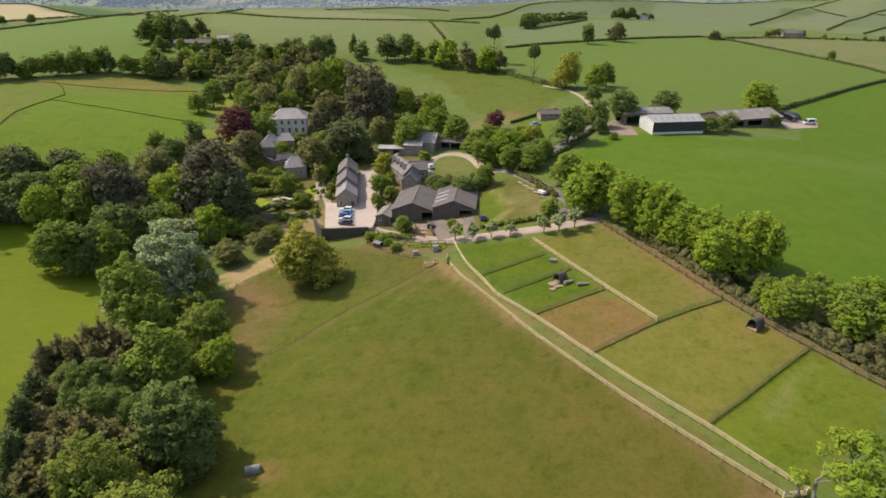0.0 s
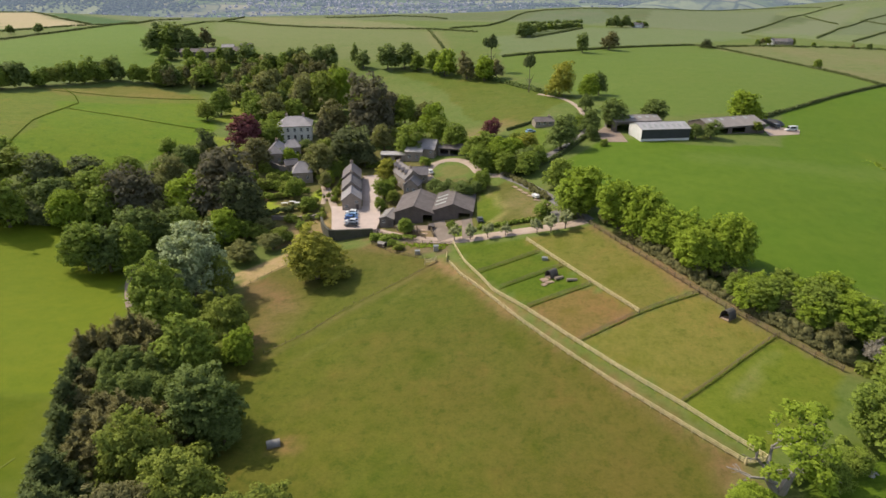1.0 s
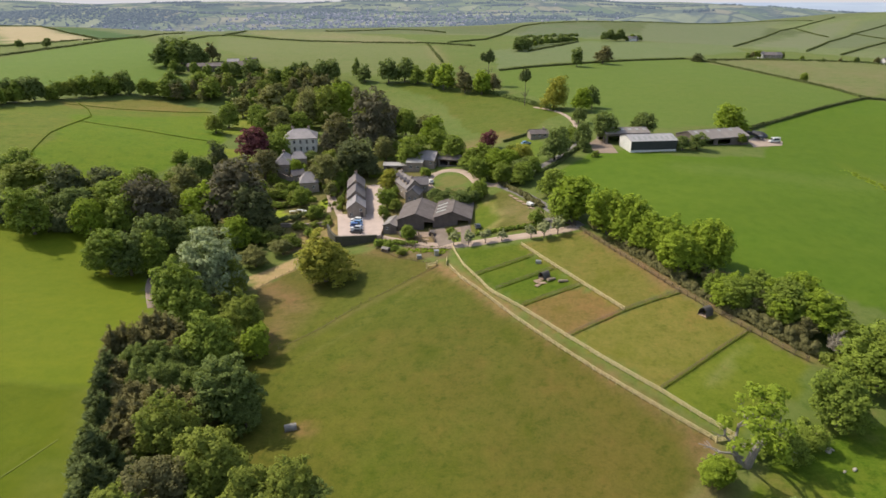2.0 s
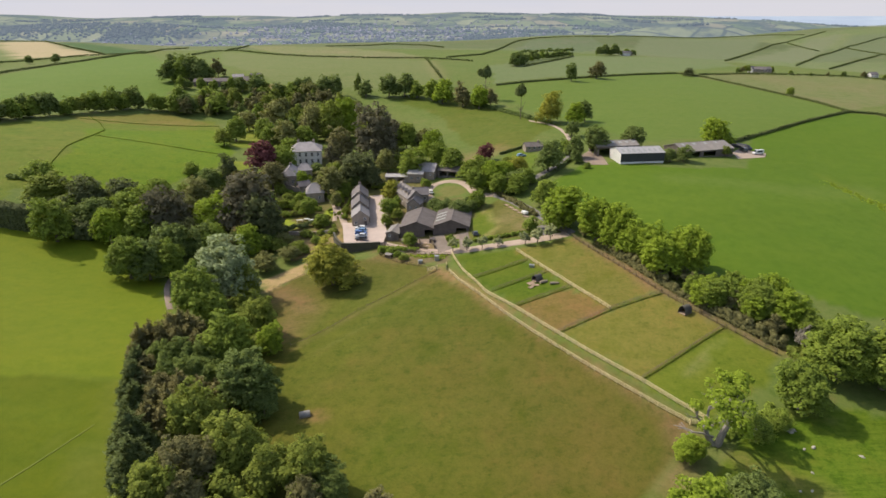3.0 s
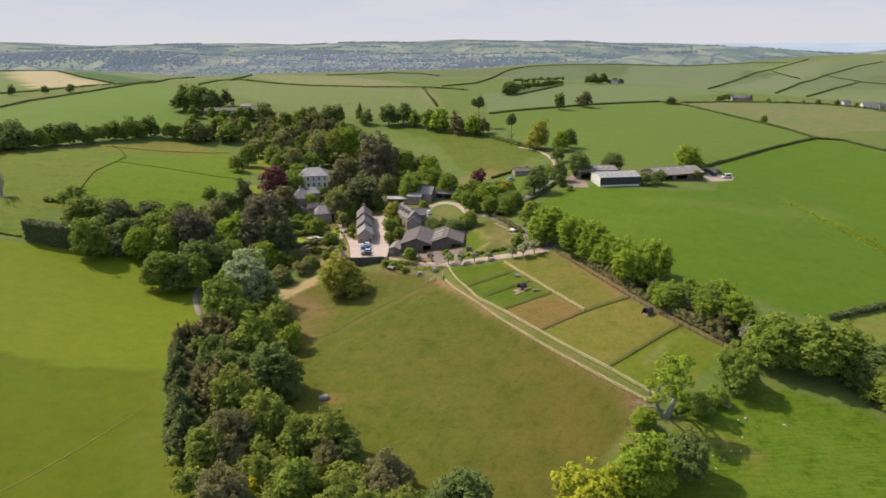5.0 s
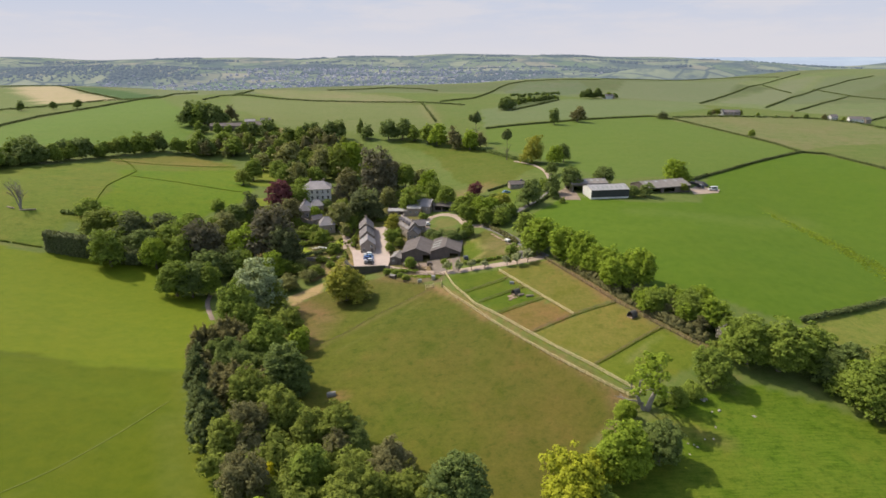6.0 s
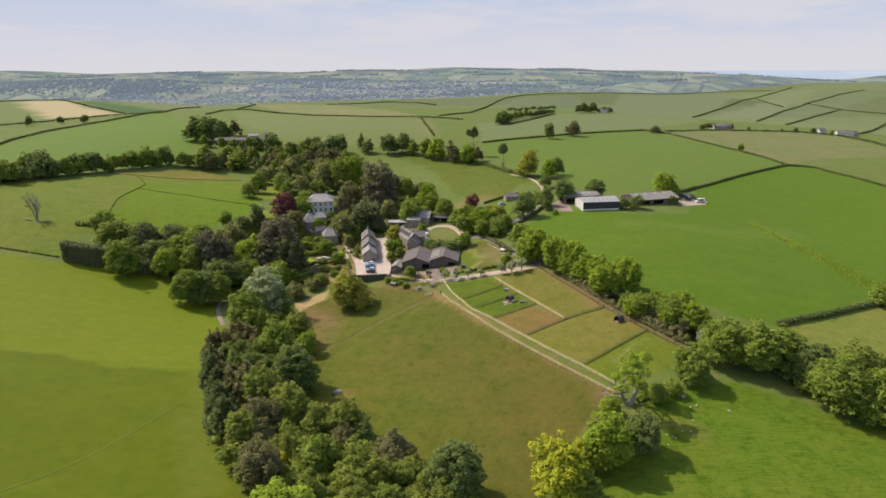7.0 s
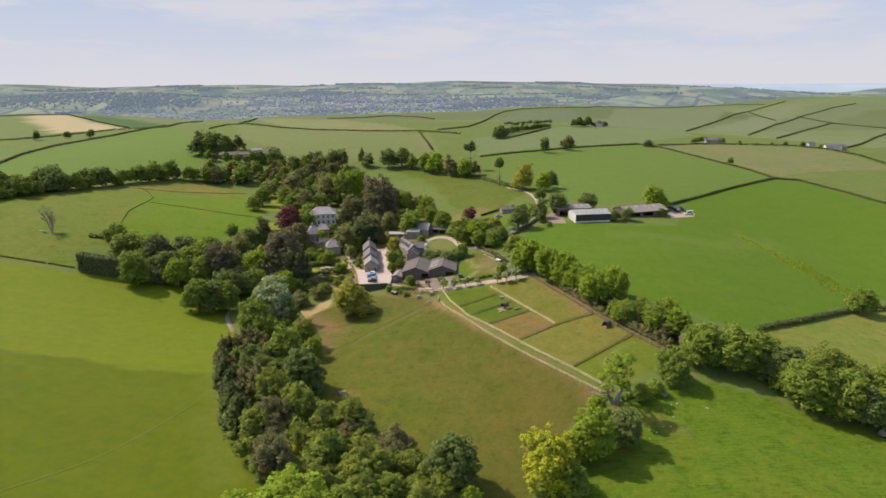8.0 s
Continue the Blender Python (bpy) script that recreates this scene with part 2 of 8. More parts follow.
SOIL = surface("grey-pink trodden soil", (0.3, 0.23, 0.18), (0.22, 0.165, 0.125), 0.3, 3, 0.95, bump=0.4)
STONE = surface("grey-brown rubble stone", (0.4, 0.335, 0.275), (0.28, 0.235, 0.195), 0.7, 3.0, 0.9, bump=0.6, wear=0.7)
DARK_STONE = surface("dark mossy rubble stone", (0.1, 0.09, 0.07), (0.07, 0.075, 0.045), 0.6, 3.0, 0.95, bump=0.6, wear=0.7)
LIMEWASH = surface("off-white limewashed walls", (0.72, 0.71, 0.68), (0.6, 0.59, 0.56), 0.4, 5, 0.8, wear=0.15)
BLOCK = surface("grey-brown barn walling", (0.19, 0.165, 0.145), (0.13, 0.115, 0.1), 0.5, 4, 0.9, wear=0.5)
SLATE = sheeting("grey slate", (0.145, 0.126, 0.125), (0.205, 0.18, 0.175), 0.28, 0.6, along="Z")
SLATE_PALE = sheeting("pale lichened slate", (0.33, 0.3, 0.3), (0.24, 0.22, 0.22), 0.3, 0.55, along="Z")
FIBRE = sheeting("weathered grey-brown fibre cement", (0.138, 0.118, 0.11), (0.19, 0.166, 0.156), 0.3, 0.85)
TIN = sheeting("pale corrugated metal", (0.5, 0.475, 0.465), (0.4, 0.38, 0.37), 0.25, 0.5, 0.3)
FIBRE_PALE = sheeting("grey-pink fibre cement", (0.3, 0.27, 0.245), (0.24, 0.215, 0.2), 0.3, 0.85)
SKYLIGHT = surface("milky rooflight sheet", (0.36, 0.37, 0.335), (0.24, 0.245, 0.225), 0.8, 5, 0.4)
CLADDING = sheeting("dark slate-blue cladding", (0.03, 0.034, 0.04), (0.045, 0.05, 0.056), 0.25, 0.6)
BOARDING = surface("dark vertical boarding", (0.11, 0.088, 0.078), (0.155, 0.128, 0.112), 0.6, 5, 0.9)
GLASS = surface("dark window glass", (0.03, 0.035, 0.04), (0.05, 0.055, 0.06), 0.5, 3, 0.08)
FRAME = surface("white painted joinery", (0.75, 0.75, 0.72), (0.62, 0.62, 0.6), 1.5, 9, 0.6)
DARK = surface("dark opening boards", (0.03, 0.027, 0.025), (0.045, 0.04, 0.036), 0.6, 5, 0.95)
ROCK = surface("pale field stone", (0.42, 0.39, 0.31), (0.3, 0.275, 0.22), 0.8, 4, 0.9, bump=0.5)
RUBBER = surface("black rubber", (0.02, 0.02, 0.02), (0.03, 0.03, 0.03), 1, 8, 0.8)
PLANK = surface("fresh sawn planks", (0.45, 0.33, 0.24), (0.36, 0.26, 0.18), 0.8, 6, 0.85)
LOG_BARK = surface("weathered split timber", (0.36, 0.29, 0.21), (0.25, 0.2, 0.14), 0.9, 6, 0.9, bump=0.5)
ARK_DARK = sheeting("dark weathered corrugated sheet", (0.085, 0.08, 0.073), (0.14, 0.13, 0.115), 0.15, 0.85)
ARK_SHEET = sheeting("dull grey corrugated sheet", (0.3, 0.29, 0.27), (0.2, 0.19, 0.175), 0.15, 0.85)
GREY_METAL = surface("galvanised sheet", (0.4, 0.41, 0.42), (0.3, 0.31, 0.32), 0.8, 5, 0.45, 0.6)


# ---- mesh helpers ----
def part(name, data, material, parent, label="", place=None):
    """Links a bmesh or mesh as one object under a thing or a part."""
    if isinstance(data, bmesh.types.BMesh):
        mesh = bpy.data.meshes.new(name)
        data.to_mesh(mesh)
        data.free()
    else:
        mesh = data
    if material and not mesh.materials:
        mesh.materials.append(material)
    ob = new(name, mesh)
    ob.parent = parent
    if place is not None:
        ob.matrix_basis = place
    if label:
        tagged(ob, label)
    return ob


def thing(name, label, category, m=None, group="", kind=""):
    ob = tagged(new(name), label, category, group, kind)
    if m is not None:
        ob.matrix_basis = m
    return ob


def box(bm, x0, y0, z0, x1, y1, z1, bevel=0.0):
    m = Matrix.Translation(((x0 + x1) / 2, (y0 + y1) / 2, (z0 + z1) / 2)) @ Matrix.Diagonal((x1 - x0, y1 - y0, z1 - z0, 1))
    made = bmesh.ops.create_cube(bm, size=1, matrix=m)
    if bevel:
        edges = list({e for v in made["verts"] for e in v.link_edges})
        bmesh.ops.bevel(bm, geom=edges, offset=bevel, segments=1, affect="EDGES")


def prism(bm, outline, axis, a, b):
    """A solid from an outline in a plane: axis 'y' takes (x, z) points from y = a to y = b, 'x' takes (y, z), 'z' takes (x, y)."""
    def at(p, q, d):
        return (p, d, q) if axis == "y" else (d, p, q) if axis == "x" else (p, q, d)
    one, two = [bm.verts.new(at(p, q, a)) for p, q in outline], [bm.verts.new(at(p, q, b)) for p, q in outline]
    bm.faces.new(one)
    bm.faces.new(two[::-1])
    for i in range(len(one)):
        j = (i + 1) % len(one)
        bm.faces.new((one[j], one[i], two[i], two[j]))
    bmesh.ops.recalc_face_normals(bm, faces=bm.faces)


def tube(bm, points, radii, sides=7):
    """A tapering limb along points."""
    rings = []
    for i, p in enumerate(points):
        p = Vector(p)
        way = (Vector(points[min(i + 1, len(points) - 1)]) - Vector(points[max(i - 1, 0)])).normalized()
        across = way.cross(Vector((0.31, 0.87, 0.2))).normalized()
        other = way.cross(across)
        rings.append([bm.verts.new(p + radii[i] * (across * math.cos(a) + other * math.sin(a))) for a in (2 * math.pi * k / sides for k in range(sides))])
    for one, two in zip(rings, rings[1:]):
        for k in range(sides):
            bm.faces.new((one[k], one[(k + 1) % sides], two[(k + 1) % sides], two[k]))
    bm.faces.new(rings[0][::-1])
    bm.faces.new(rings[-1])


def mesh_from(name, verts, faces):
    mesh = bpy.data.meshes.new(name)
    mesh.from_pydata([tuple(v) for v in verts], [], [tuple(f) for f in faces])
    mesh.update()
    return mesh


# ---- the lie of the land ----
NEAR_HILLS = [
    [-0.5, 0.2, -2.1, -5.5, -3, -3.6, -4.1],
    [-0, 3.6, -3.8, -8.1, -2.9, -5.8, -2.6],
    [-0.6, -1.1, -6.5, -1.5, 2.9, -3.7, -2.6],
    [-2, -6.9, -8.8, -3, 1.9, -2.2, -3.7],
    [0.4, -1, -3.8, -5.9, 2.2, -0.6, -3.6],
    [2, 0.9, 0.3, -1, 0.3, -0.7, -1],
    [-3.1, -10.5, -8.5, -2.9, -2.6, 1.3, 0.8],
]
FAR_HILLS = [
    (-450, 100, 260, 0.2),
    (0, 420, 260, 12.7),
    (450, 200, 260, -7.2),
    (-450, 500, 300, 4),
    (450, 560, 300, 6.4),
    (-900, 500, 450, -8.8),
    (950, 500, 450, -3.5),
    (-900, 1050, 450, 35),
    (-350, 950, 350, 12.1),
    (150, 1000, 350, 13.8),
    (750, 1150, 400, -9.2),
    (1500, 1200, 500, 27.6),
]
OUTER_HILLS = [
    (1300, 1700, 500, -14.3),
    (400, 1600, 400, -11.8),
    (-300, 1500, 350, -27.1),
    (-1000, 1550, 400, -27.3),
    (-1300, -100, 600, 34.3),
    (1200, -200, 600, 7.1),
    (300, 1280, 240, 28.3),
    (900, 1450, 300, 34.4),
    (-700, 1350, 350, 1.1),
    (1800, 1500, 500, 24.4),
    (0, -450, 400, -2.3),
    (-600, -500, 450, 15.9),
    (600, -400, 400, -0.7),
]
BROWS = [(-700, 1000, 150, 4.2), (-180, 1060, 130, 5.5), (-60, 1110, 110, 4.0), (170, 1150, 120, 4.0), (340, 1240, 140, 3.4), (900, 1390, 160, 8.0), (1080, 1250, 150, 7.5)]
HILLS = [(-210 + 70 * i, -30 + 60 * j, 62, v) for j, row in enumerate(NEAR_HILLS) for i, v in enumerate(row)] + FAR_HILLS + OUTER_HILLS + BROWS
BROW_X = [-1500, -700, -600, -490, -380, -300, -240, -70, 20, 90, 150, 300, 400, 900, 1100, 2000]
BROW_Y = [1050, 1060, 1050, 950, 860, 880, 1040, 1150, 1110, 1110, 1190, 1270, 1320, 1440, 1340, 1400]


def heights(x, y):
    """The ground's height at arrays of places: gentle hills laid over one another."""
    x, y = np.asarray(x, float), np.asarray(y, float)
    z = np.full(x.shape, 15.0)
    for cx, cy, wide, high in HILLS:
        z += high * np.exp(-((x - cx) ** 2 + (y - cy) ** 2) / (2 * wide * wide))
    return z - 0.09 * np.clip(y - np.interp(x, BROW_X, BROW_Y), 0, 700)  # beyond the brow the land falls to the valley


def ground(x, y):
    return float(heights(np.array([x]), np.array([y]))[0])


def inside(x, y, outline):
    """Which of the places lie inside an outline."""
    hit = np.zeros(np.shape(x), bool)
    for (x0, y0), (x1, y1) in zip(outline, outline[1:] + outline[:1]):
        if y0 != y1:
            hit ^= ((y0 > y) != (y1 > y)) & (x < (x1 - x0) * (y - y0) / (y1 - y0) + x0)
    return hit


def away(x, y, line):
    """How far the places lie from a line of points."""
    best = np.full(np.shape(x), 1e9)
    for (x0, y0), (x1, y1) in zip(line, line[1:]):
        dx, dy = x1 - x0, y1 - y0
        k = np.clip(((x - x0) * dx + (y - y0) * dy) / (dx * dx + dy * dy + 1e-9), 0, 1)
        best = np.minimum(best, np.hypot(x - x0 - k * dx, y - y0 - k * dy))
    return best


def along(line, step):
    """Places at even steps along a line, with the heading there."""
    made, rest = [], 0.0
    for (x0, y0), (x1, y1) in zip(line, line[1:]):
        far = math.hypot(x1 - x0, y1 - y0)
        d = rest
        while d < far:
            made.append((x0 + (x1 - x0) * d / far, y0 + (y1 - y0) * d / far, math.atan2(y1 - y0, x1 - x0)))
            d += step
        rest = d - far
    return made


def rounded(line, times=2):
    """The line with its corners cut."""
    for _ in range(times):
        cut = [line[0]]
        for (x0, y0), (x1, y1) in zip(line, line[1:]):
            cut += [(0.75 * x0 + 0.25 * x1, 0.75 * y0 + 0.25 * y1), (0.25 * x0 + 0.75 * x1, 0.25 * y0 + 0.75 * y1)]
        line = cut + [line[-1]]
    return line


# ---- the ground: one sheet, with the grass of every field ----
def stations(low, high, a, b, step, grow):
    """Even steps from a to b, then growing ones out to low and high."""
    inner = list(np.arange(a, b + 0.1, step))
    for edge, sign in ((low, -1), (high, 1)):
        v, s, extra = (a if sign < 0 else b), step, []
        while sign * v < sign * edge:
            s *= grow
            v += sign * s
            extra.append(v)
        inner = extra[::-1] + inner if sign < 0 else inner + extra
    return np.array(inner)


FENCE_OUTER = [(1.6, 129.1), (4.3, 122), (9.2, 113.2), (15.6, 101), (20.2, 93.5), (24.6, 87), (30.3, 79), (35.1, 73), (38.7, 68.7), (41.6, 65.3), (46.3, 60)]
FENCE_INNER = [(2.8, 140.4), (3.3, 137.6), (5.4, 128.5), (9, 119.6), (11.6, 112.5), (17.9, 103.7), (25.3, 92.4), (32.4, 82.5), (36.7, 77.1), (40.9, 72.1), (45.6, 65.9), (50, 60.4)]
FENCE_MID = [(22.2, 135.4), (28.6, 121.5), (34.4, 110), (41, 98.2)]
CROSS_1 = [(8.6, 122.3), (16, 124.9), (24.7, 128.2)]
CROSS_2 = [(13.4, 113.8), (20.7, 116.6), (29, 119.8)]
CROSS_3 = [(18.6, 104.6), (25.8, 107.4), (33.8, 110.4)]
CROSS_4 = [(26.8, 91), (33.3, 94.3), (41.1, 98.2), (48, 101), (55.6, 103.8)]
CROSS_5 = [(41.2, 73), (49.5, 78.3), (56.9, 83.4), (65, 88.8)]
FENCE_RIGHT = [(39.8, 139.8), (45.1, 126.4), (50.7, 114), (55.4, 104.3), (59.9, 96.4), (65, 88.9), (67.7, 85.3), (69.9, 82), (72.6, 79.2)]
FENCE_LEFT = [(-1.9, 131), (-12.4, 122.6), (-23, 113.8), (-30.9, 104.2), (-38.5, 97.2)]
FENCE_STRAW = [(-44, 140.3), (-48.2, 135.4), (-52.6, 128.8)]
FENCE_PEN = [(-20.7, 148.2), (-13.8, 140.2), (-7.7, 135.8), (-1.9, 131.9)]
FENCE_TRACK = [(-19.8, 155), (-12.9, 148.5), (-6.6, 143.7), (2.3, 139.9)]
TRACK = [(-21.8, 158.1), (-14.8, 151.9), (-7.5, 147), (-0.6, 143.6), (6.8, 141.9), (16.9, 141.5), (28.4, 141.1), (37.1, 141.8), (40.3, 143)]
LANE = [(40.4, 142.2), (36.5, 153), (32.7, 162.2), (27.3, 176), (22.1, 184.9), (20.2, 188.4), (27.5, 192.5), (34.9, 197.7), (44.2, 207), (53.8, 219.1), (60.4, 231.4), (60.3, 240.7)]
LANE_FAR = [(61.4, 245.4), (64.7, 269), (61.9, 293.4), (50.5, 308.2)]
DRIVE = [(20.1, 187.4), (16.4, 188.5), (12.6, 193.9), (11.1, 202.5), (6.9, 209.5), (1.6, 211.5), (-2.9, 209), (-5.2, 204.2), (-5.5, 197.3), (-3.8, 192.6)]
BARN_ROAD = [(7, 155.7), (7.3, 148.9), (6.8, 141.9)]
BARN_DRIVE = [(-1.9, 156.9), (-1.1, 151), (1.2, 143.2)]
BARN_FRONT = [(-11.6, 157.1), (-5.4, 153.4), (0.2, 152.8), (9.1, 154.1)]
BANK_GREEN = [(13.6, 179), (16.3, 169.4), (18.6, 159.8), (18.6, 155.7), (14.8, 151.1), (11.9, 148.6), (9.5, 150.2), (9.8, 168.6), (11.2, 174.8)]
BANK_LINE = [(13.3, 180.1), (16.3, 169.4), (18.6, 159.8)]
BANK_LINE2 = [(18.5, 155.8), (15.6, 151.5), (12.5, 149.1)]
HARD_LANE = [(28.8, 151), (34.4, 151.7), (37, 148.2), (32.9, 143.4), (29.8, 144.4)]
YARD_LANE = [(-22.7, 174.1), (-24.5, 185.3), (-25.8, 197.2), (-26, 204.7)]
GARDEN_PATH = [(-35.2, 174.2), (-38.1, 183.8), (-41.2, 193), (-44.1, 201.6)]
VALLEY_TRACK = [(-77.1, 117.5), (-80.6, 124), (-84.3, 132.1), (-85.3, 138.5)]
OVAL = [(5.2, 206.2), (9, 202), (9.4, 196.6), (5.9, 193.6), (0.6, 195), (-2, 200.5), (0.4, 205.2)]
SHED_APRON = [(59.9, 223), (62, 210.7), (69.7, 209.2), (70.6, 223.2), (66.7, 232.6)]
GRASSBANK = [(10.4, 154), (16.8, 165.6), (14.9, 173.2), (20.9, 181.8), (28.5, 160.8), (30.3, 148.2), (32.9, 142.1), (11.4, 146.3)]
F_CENTRE = [(-19.1, 147.7), (-1.9, 131), (11.4, 108.5), (32.1, 78.7), (47.7, 60.5), (44.9, 58.9), (33.1, 45.6), (18.3, 18.6), (10, 10), (-20, 30), (-38, 60), (-46, 96), (-52.6, 128.8), (-44, 140.4), (-30, 148.1)]
F_UPPER = [(-19.1, 147.7), (-1.9, 131), (-23, 113.8), (-38.5, 97.2), (-52.6, 128.8), (-44, 140.3), (-30, 148)]
F_STRAW = [(-44, 140.3), (-52.8, 129.4), (-57.9, 136.1), (-48.3, 146.3), (-44.3, 149.1)]
PAD_A = [(2.8, 140.4), (8.6, 122.1), (24.7, 128.2), (21.7, 136), (13.7, 137.8)]
PAD_B = [(8.6, 122.1), (18.5, 104.7), (33.3, 111.4), (24.7, 128.2)]
PAD_C = [(18.5, 104.7), (26.8, 91.2), (41.1, 98.2), (33.8, 110.4)]
PAD_D = [(26.8, 91.2), (41.2, 73), (65, 88.8), (55.6, 103.8)]
PAD_E = [(21.7, 136), (33.3, 111.4), (41.2, 98.5), (56, 105.4), (40.4, 139.9)]
PAD_F = [(41.2, 73), (50, 60.4), (66, 70.5), (72.6, 79.2), (65, 88.8)]
LAWN_A = [(-61.4, 185.4), (-57.3, 187.8), (-54.2, 178.3), (-58.5, 176.1)]
LAWN_B = [(-44.9, 192.1), (-41.9, 192.6), (-40, 183.3), (-43, 183.3)]
F_RIGHT = [(46.1, 196.4), (67.5, 216.2), (91.1, 203.4), (130.1, 211.6), (156.4, 265.8), (201.7, 301.6), (253.2, 337.4), (268.4, 334.2), (279.6, 300.6), (290.7, 241.6), (206.4, 137.3), (161.2, 121), (110.7, 94.7), (69, 113.7), (57, 155), (35.2, 178.4)]
F_RIGHT_TOP = [(41.9, 415), (159.2, 489.6), (216.3, 525.1), (244.2, 418.5), (255.8, 341.9), (201.7, 301.6), (153.7, 265.2), (91.4, 249.6), (65.3, 317.3), (38.1, 370.4)]
F_SHEEP = [(221, 521.6), (299.8, 550.9), (355.8, 562), (401.5, 563.7), (427.8, 535.6), (414.2, 437.6), (406.6, 382.4), (363.9, 330.7), (390.9, 406.9), (310.9, 381), (264.7, 349.9), (244.2, 418.5)]
F_LEFT = [(-189.2, 159.3), (-158.1, 158.5), (-114, 162.2), (-84.7, 132.5), (-76.3, 116.2), (-74.7, 90.3), (-64.1, 66.8), (-42.8, 23.4), (-5, -40), (-5, -690), (-690, -690), (-690, 150)]
F_LEFT_UPPER = [(-690, 70), (-127.1, 77.9), (-97, 79), (-72, 79.6), (-76.3, 116.2), (-84.7, 132.5), (-114, 162.2), (-158.1, 158.5), (-189.2, 159.3), (-690, 150)]
F_LEFT2 = [(-247.9, 214.5), (-242.8, 240.9), (-200.9, 302.6), (-138.5, 341), (-99.4, 243.4), (-120.2, 185.8), (-162.1, 190.4), (-160.5, 162.9), (-192.2, 163.9), (-210.1, 162.4)]
F_LEFTFAR = [(-303.3, 298.5), (-325.6, 329.1), (-342.1, 415.2), (-340.9, 689.7), (-263.8, 564.5), (-197.2, 450.5), (-186.4, 378.4), (-297.6, 321.9)]
F_STUBBLE = [(-619.2, 848.3), (-634.5, 896.8), (-604.5, 937.5), (-452.9, 746.7), (-363.5, 647.2), (-426.3, 599.7)]
F_STUBBLE2 = [(-666.4, 795.1), (-619.2, 848.3), (-426.3, 599.7), (-440.2, 532.3), (-457.1, 508.8)]
F_GREENFAR = [(-587.8, 916.3), (-539.3, 919.5), (-438, 812), (-341.8, 709.3), (-366, 655.2)]
F_MID = [(-34.4, 385.4), (-2.2, 394.7), (38.5, 347.7), (69.5, 298.2), (31.2, 243.8), (12.5, 262.4), (1.4, 335.4)]
F_TOPMID = [(-256.9, 712.9), (-173.4, 651.4), (-7.9, 581.2), (0.1, 443.1), (-14.7, 404.5), (-120.2, 427.3), (-197.9, 533.6)]
F_HILLMID = [(-290.4, 891), (-139, 841.1), (-52, 735.3), (-8.2, 613.1), (-102.4, 600.5), (-178.3, 671.6)]
F_HILL_R = [(46.1, 532.9), (143.9, 715.6), (230.8, 753.6), (350, 748.5), (332.2, 653), (224.3, 548.3), (99, 463.7), (42.5, 422.3)]
F_BR = [(50.5, 53.3), (65, 62.6), (78.3, 62.4), (117.4, 41.9), (420, 20), (420, -690), (-5, -690), (-5, -40), (4, 4)]
F_BR2 = [(110.2, 93.9), (157.5, 115.6), (195.2, 123.6), (149.8, 67.9), (128.4, 63.2), (115.8, 76.7)]
HEDGE_RIGHT = [(155.6, 265.6), (201.7, 301.6), (254.5, 339.6), (269.7, 336.4), (280.8, 302.3), (287.4, 269.9), (290.7, 241.6)]
HEDGE_TOP = [(41.9, 415), (95.7, 445.1), (159.2, 489.6), (216.3, 525.1), (231.1, 501.4), (244.2, 418.5), (253.7, 370.4), (254.5, 339.6)]
HEDGE_SHEEP = [(235.7, 521.3), (299.8, 550.9), (355.8, 562), (401.5, 563.7), (427.8, 535.6), (428.4, 493.1), (414.2, 437.6), (401.9, 376.7)]
HEDGE_H4 = [(351.1, 722.6), (439.9, 856.5), (613.9, 1111.7), (738.7, 1235.6), (834.3, 1314.5)]
HEDGE_H5 = [(419.9, 689.2), (575.6, 901.7), (730.2, 1075.6), (845.1, 1166.8), (922.2, 1200.8)]
HEDGE_H6 = [(435.3, 650.1), (584.9, 824.6), (702.8, 948.6)]
HEDGE_H7 = [(662.4, 1149.4), (643.1, 1059.7), (630.8, 995.3)]
HEDGE_CREST = [(338.7, 1154.1), (457.8, 1225.8), (641.9, 1360), (724.4, 1333.2), (770.4, 1282.2)]
HEDGE_MIDHILL = [(106.1, 748.4), (137, 767.9), (180.4, 801.8)]
HEDGE_LEFTMID = [(-267.2, 643.6), (-268.3, 709.5), (-245.3, 732.1), (-182.4, 658.3), (-134.1, 622), (-72.8, 606.8), (-14, 612.2), (12.1, 600.1), (33.9, 581.6)]
HEDGE_TRACKFAR = [(-12.6, 604.3), (-5.7, 514.7), (1.2, 446.5)]
HEDGE_LEFTFAR = [(-325.6, 329.1), (-330.1, 369.9), (-344.3, 418.6), (-349.7, 475.5), (-342.3, 564.5), (-342.7, 699.3)]
HEDGE_LEFTFAR2 = [(-443.4, 490.1), (-433.2, 522), (-401.1, 562.4), (-376.3, 632.3), (-329.6, 671.4), (-340, 741.8), (-323.3, 780.2)]
HEDGE_L2A = [(-203, 316), (-188, 300), (-176, 281), (-173.7, 264.8), (-172, 240), (-164.8, 213.6)]
HEDGE_L2B = [(-173.7, 266.4), (-144.7, 263), (-113.2, 255.4), (-103, 254)]
HEDGE_L2C = [(-202.1, 306.8), (-176.8, 311.1), (-132.9, 328.3)]
HEDGE_BR = [(110.7, 94.7), (132.8, 104.6), (158.2, 116.7), (177, 121.4)]
HEDGE_LANE = [(56.1, 220), (46.8, 204.7), (38.3, 195), (30.8, 189.3)]
HEDGE_BANK = [(22, 187), (25.1, 180), (27.6, 172.6), (30.2, 165.5), (32, 160)]
TREEROW_LEFT = [(-257.9, 216.5), (-254.7, 231.9), (-245.5, 244.9), (-232.8, 259.9), (-223.1, 283.6), (-211.9, 317.9), (-193, 345.9)]
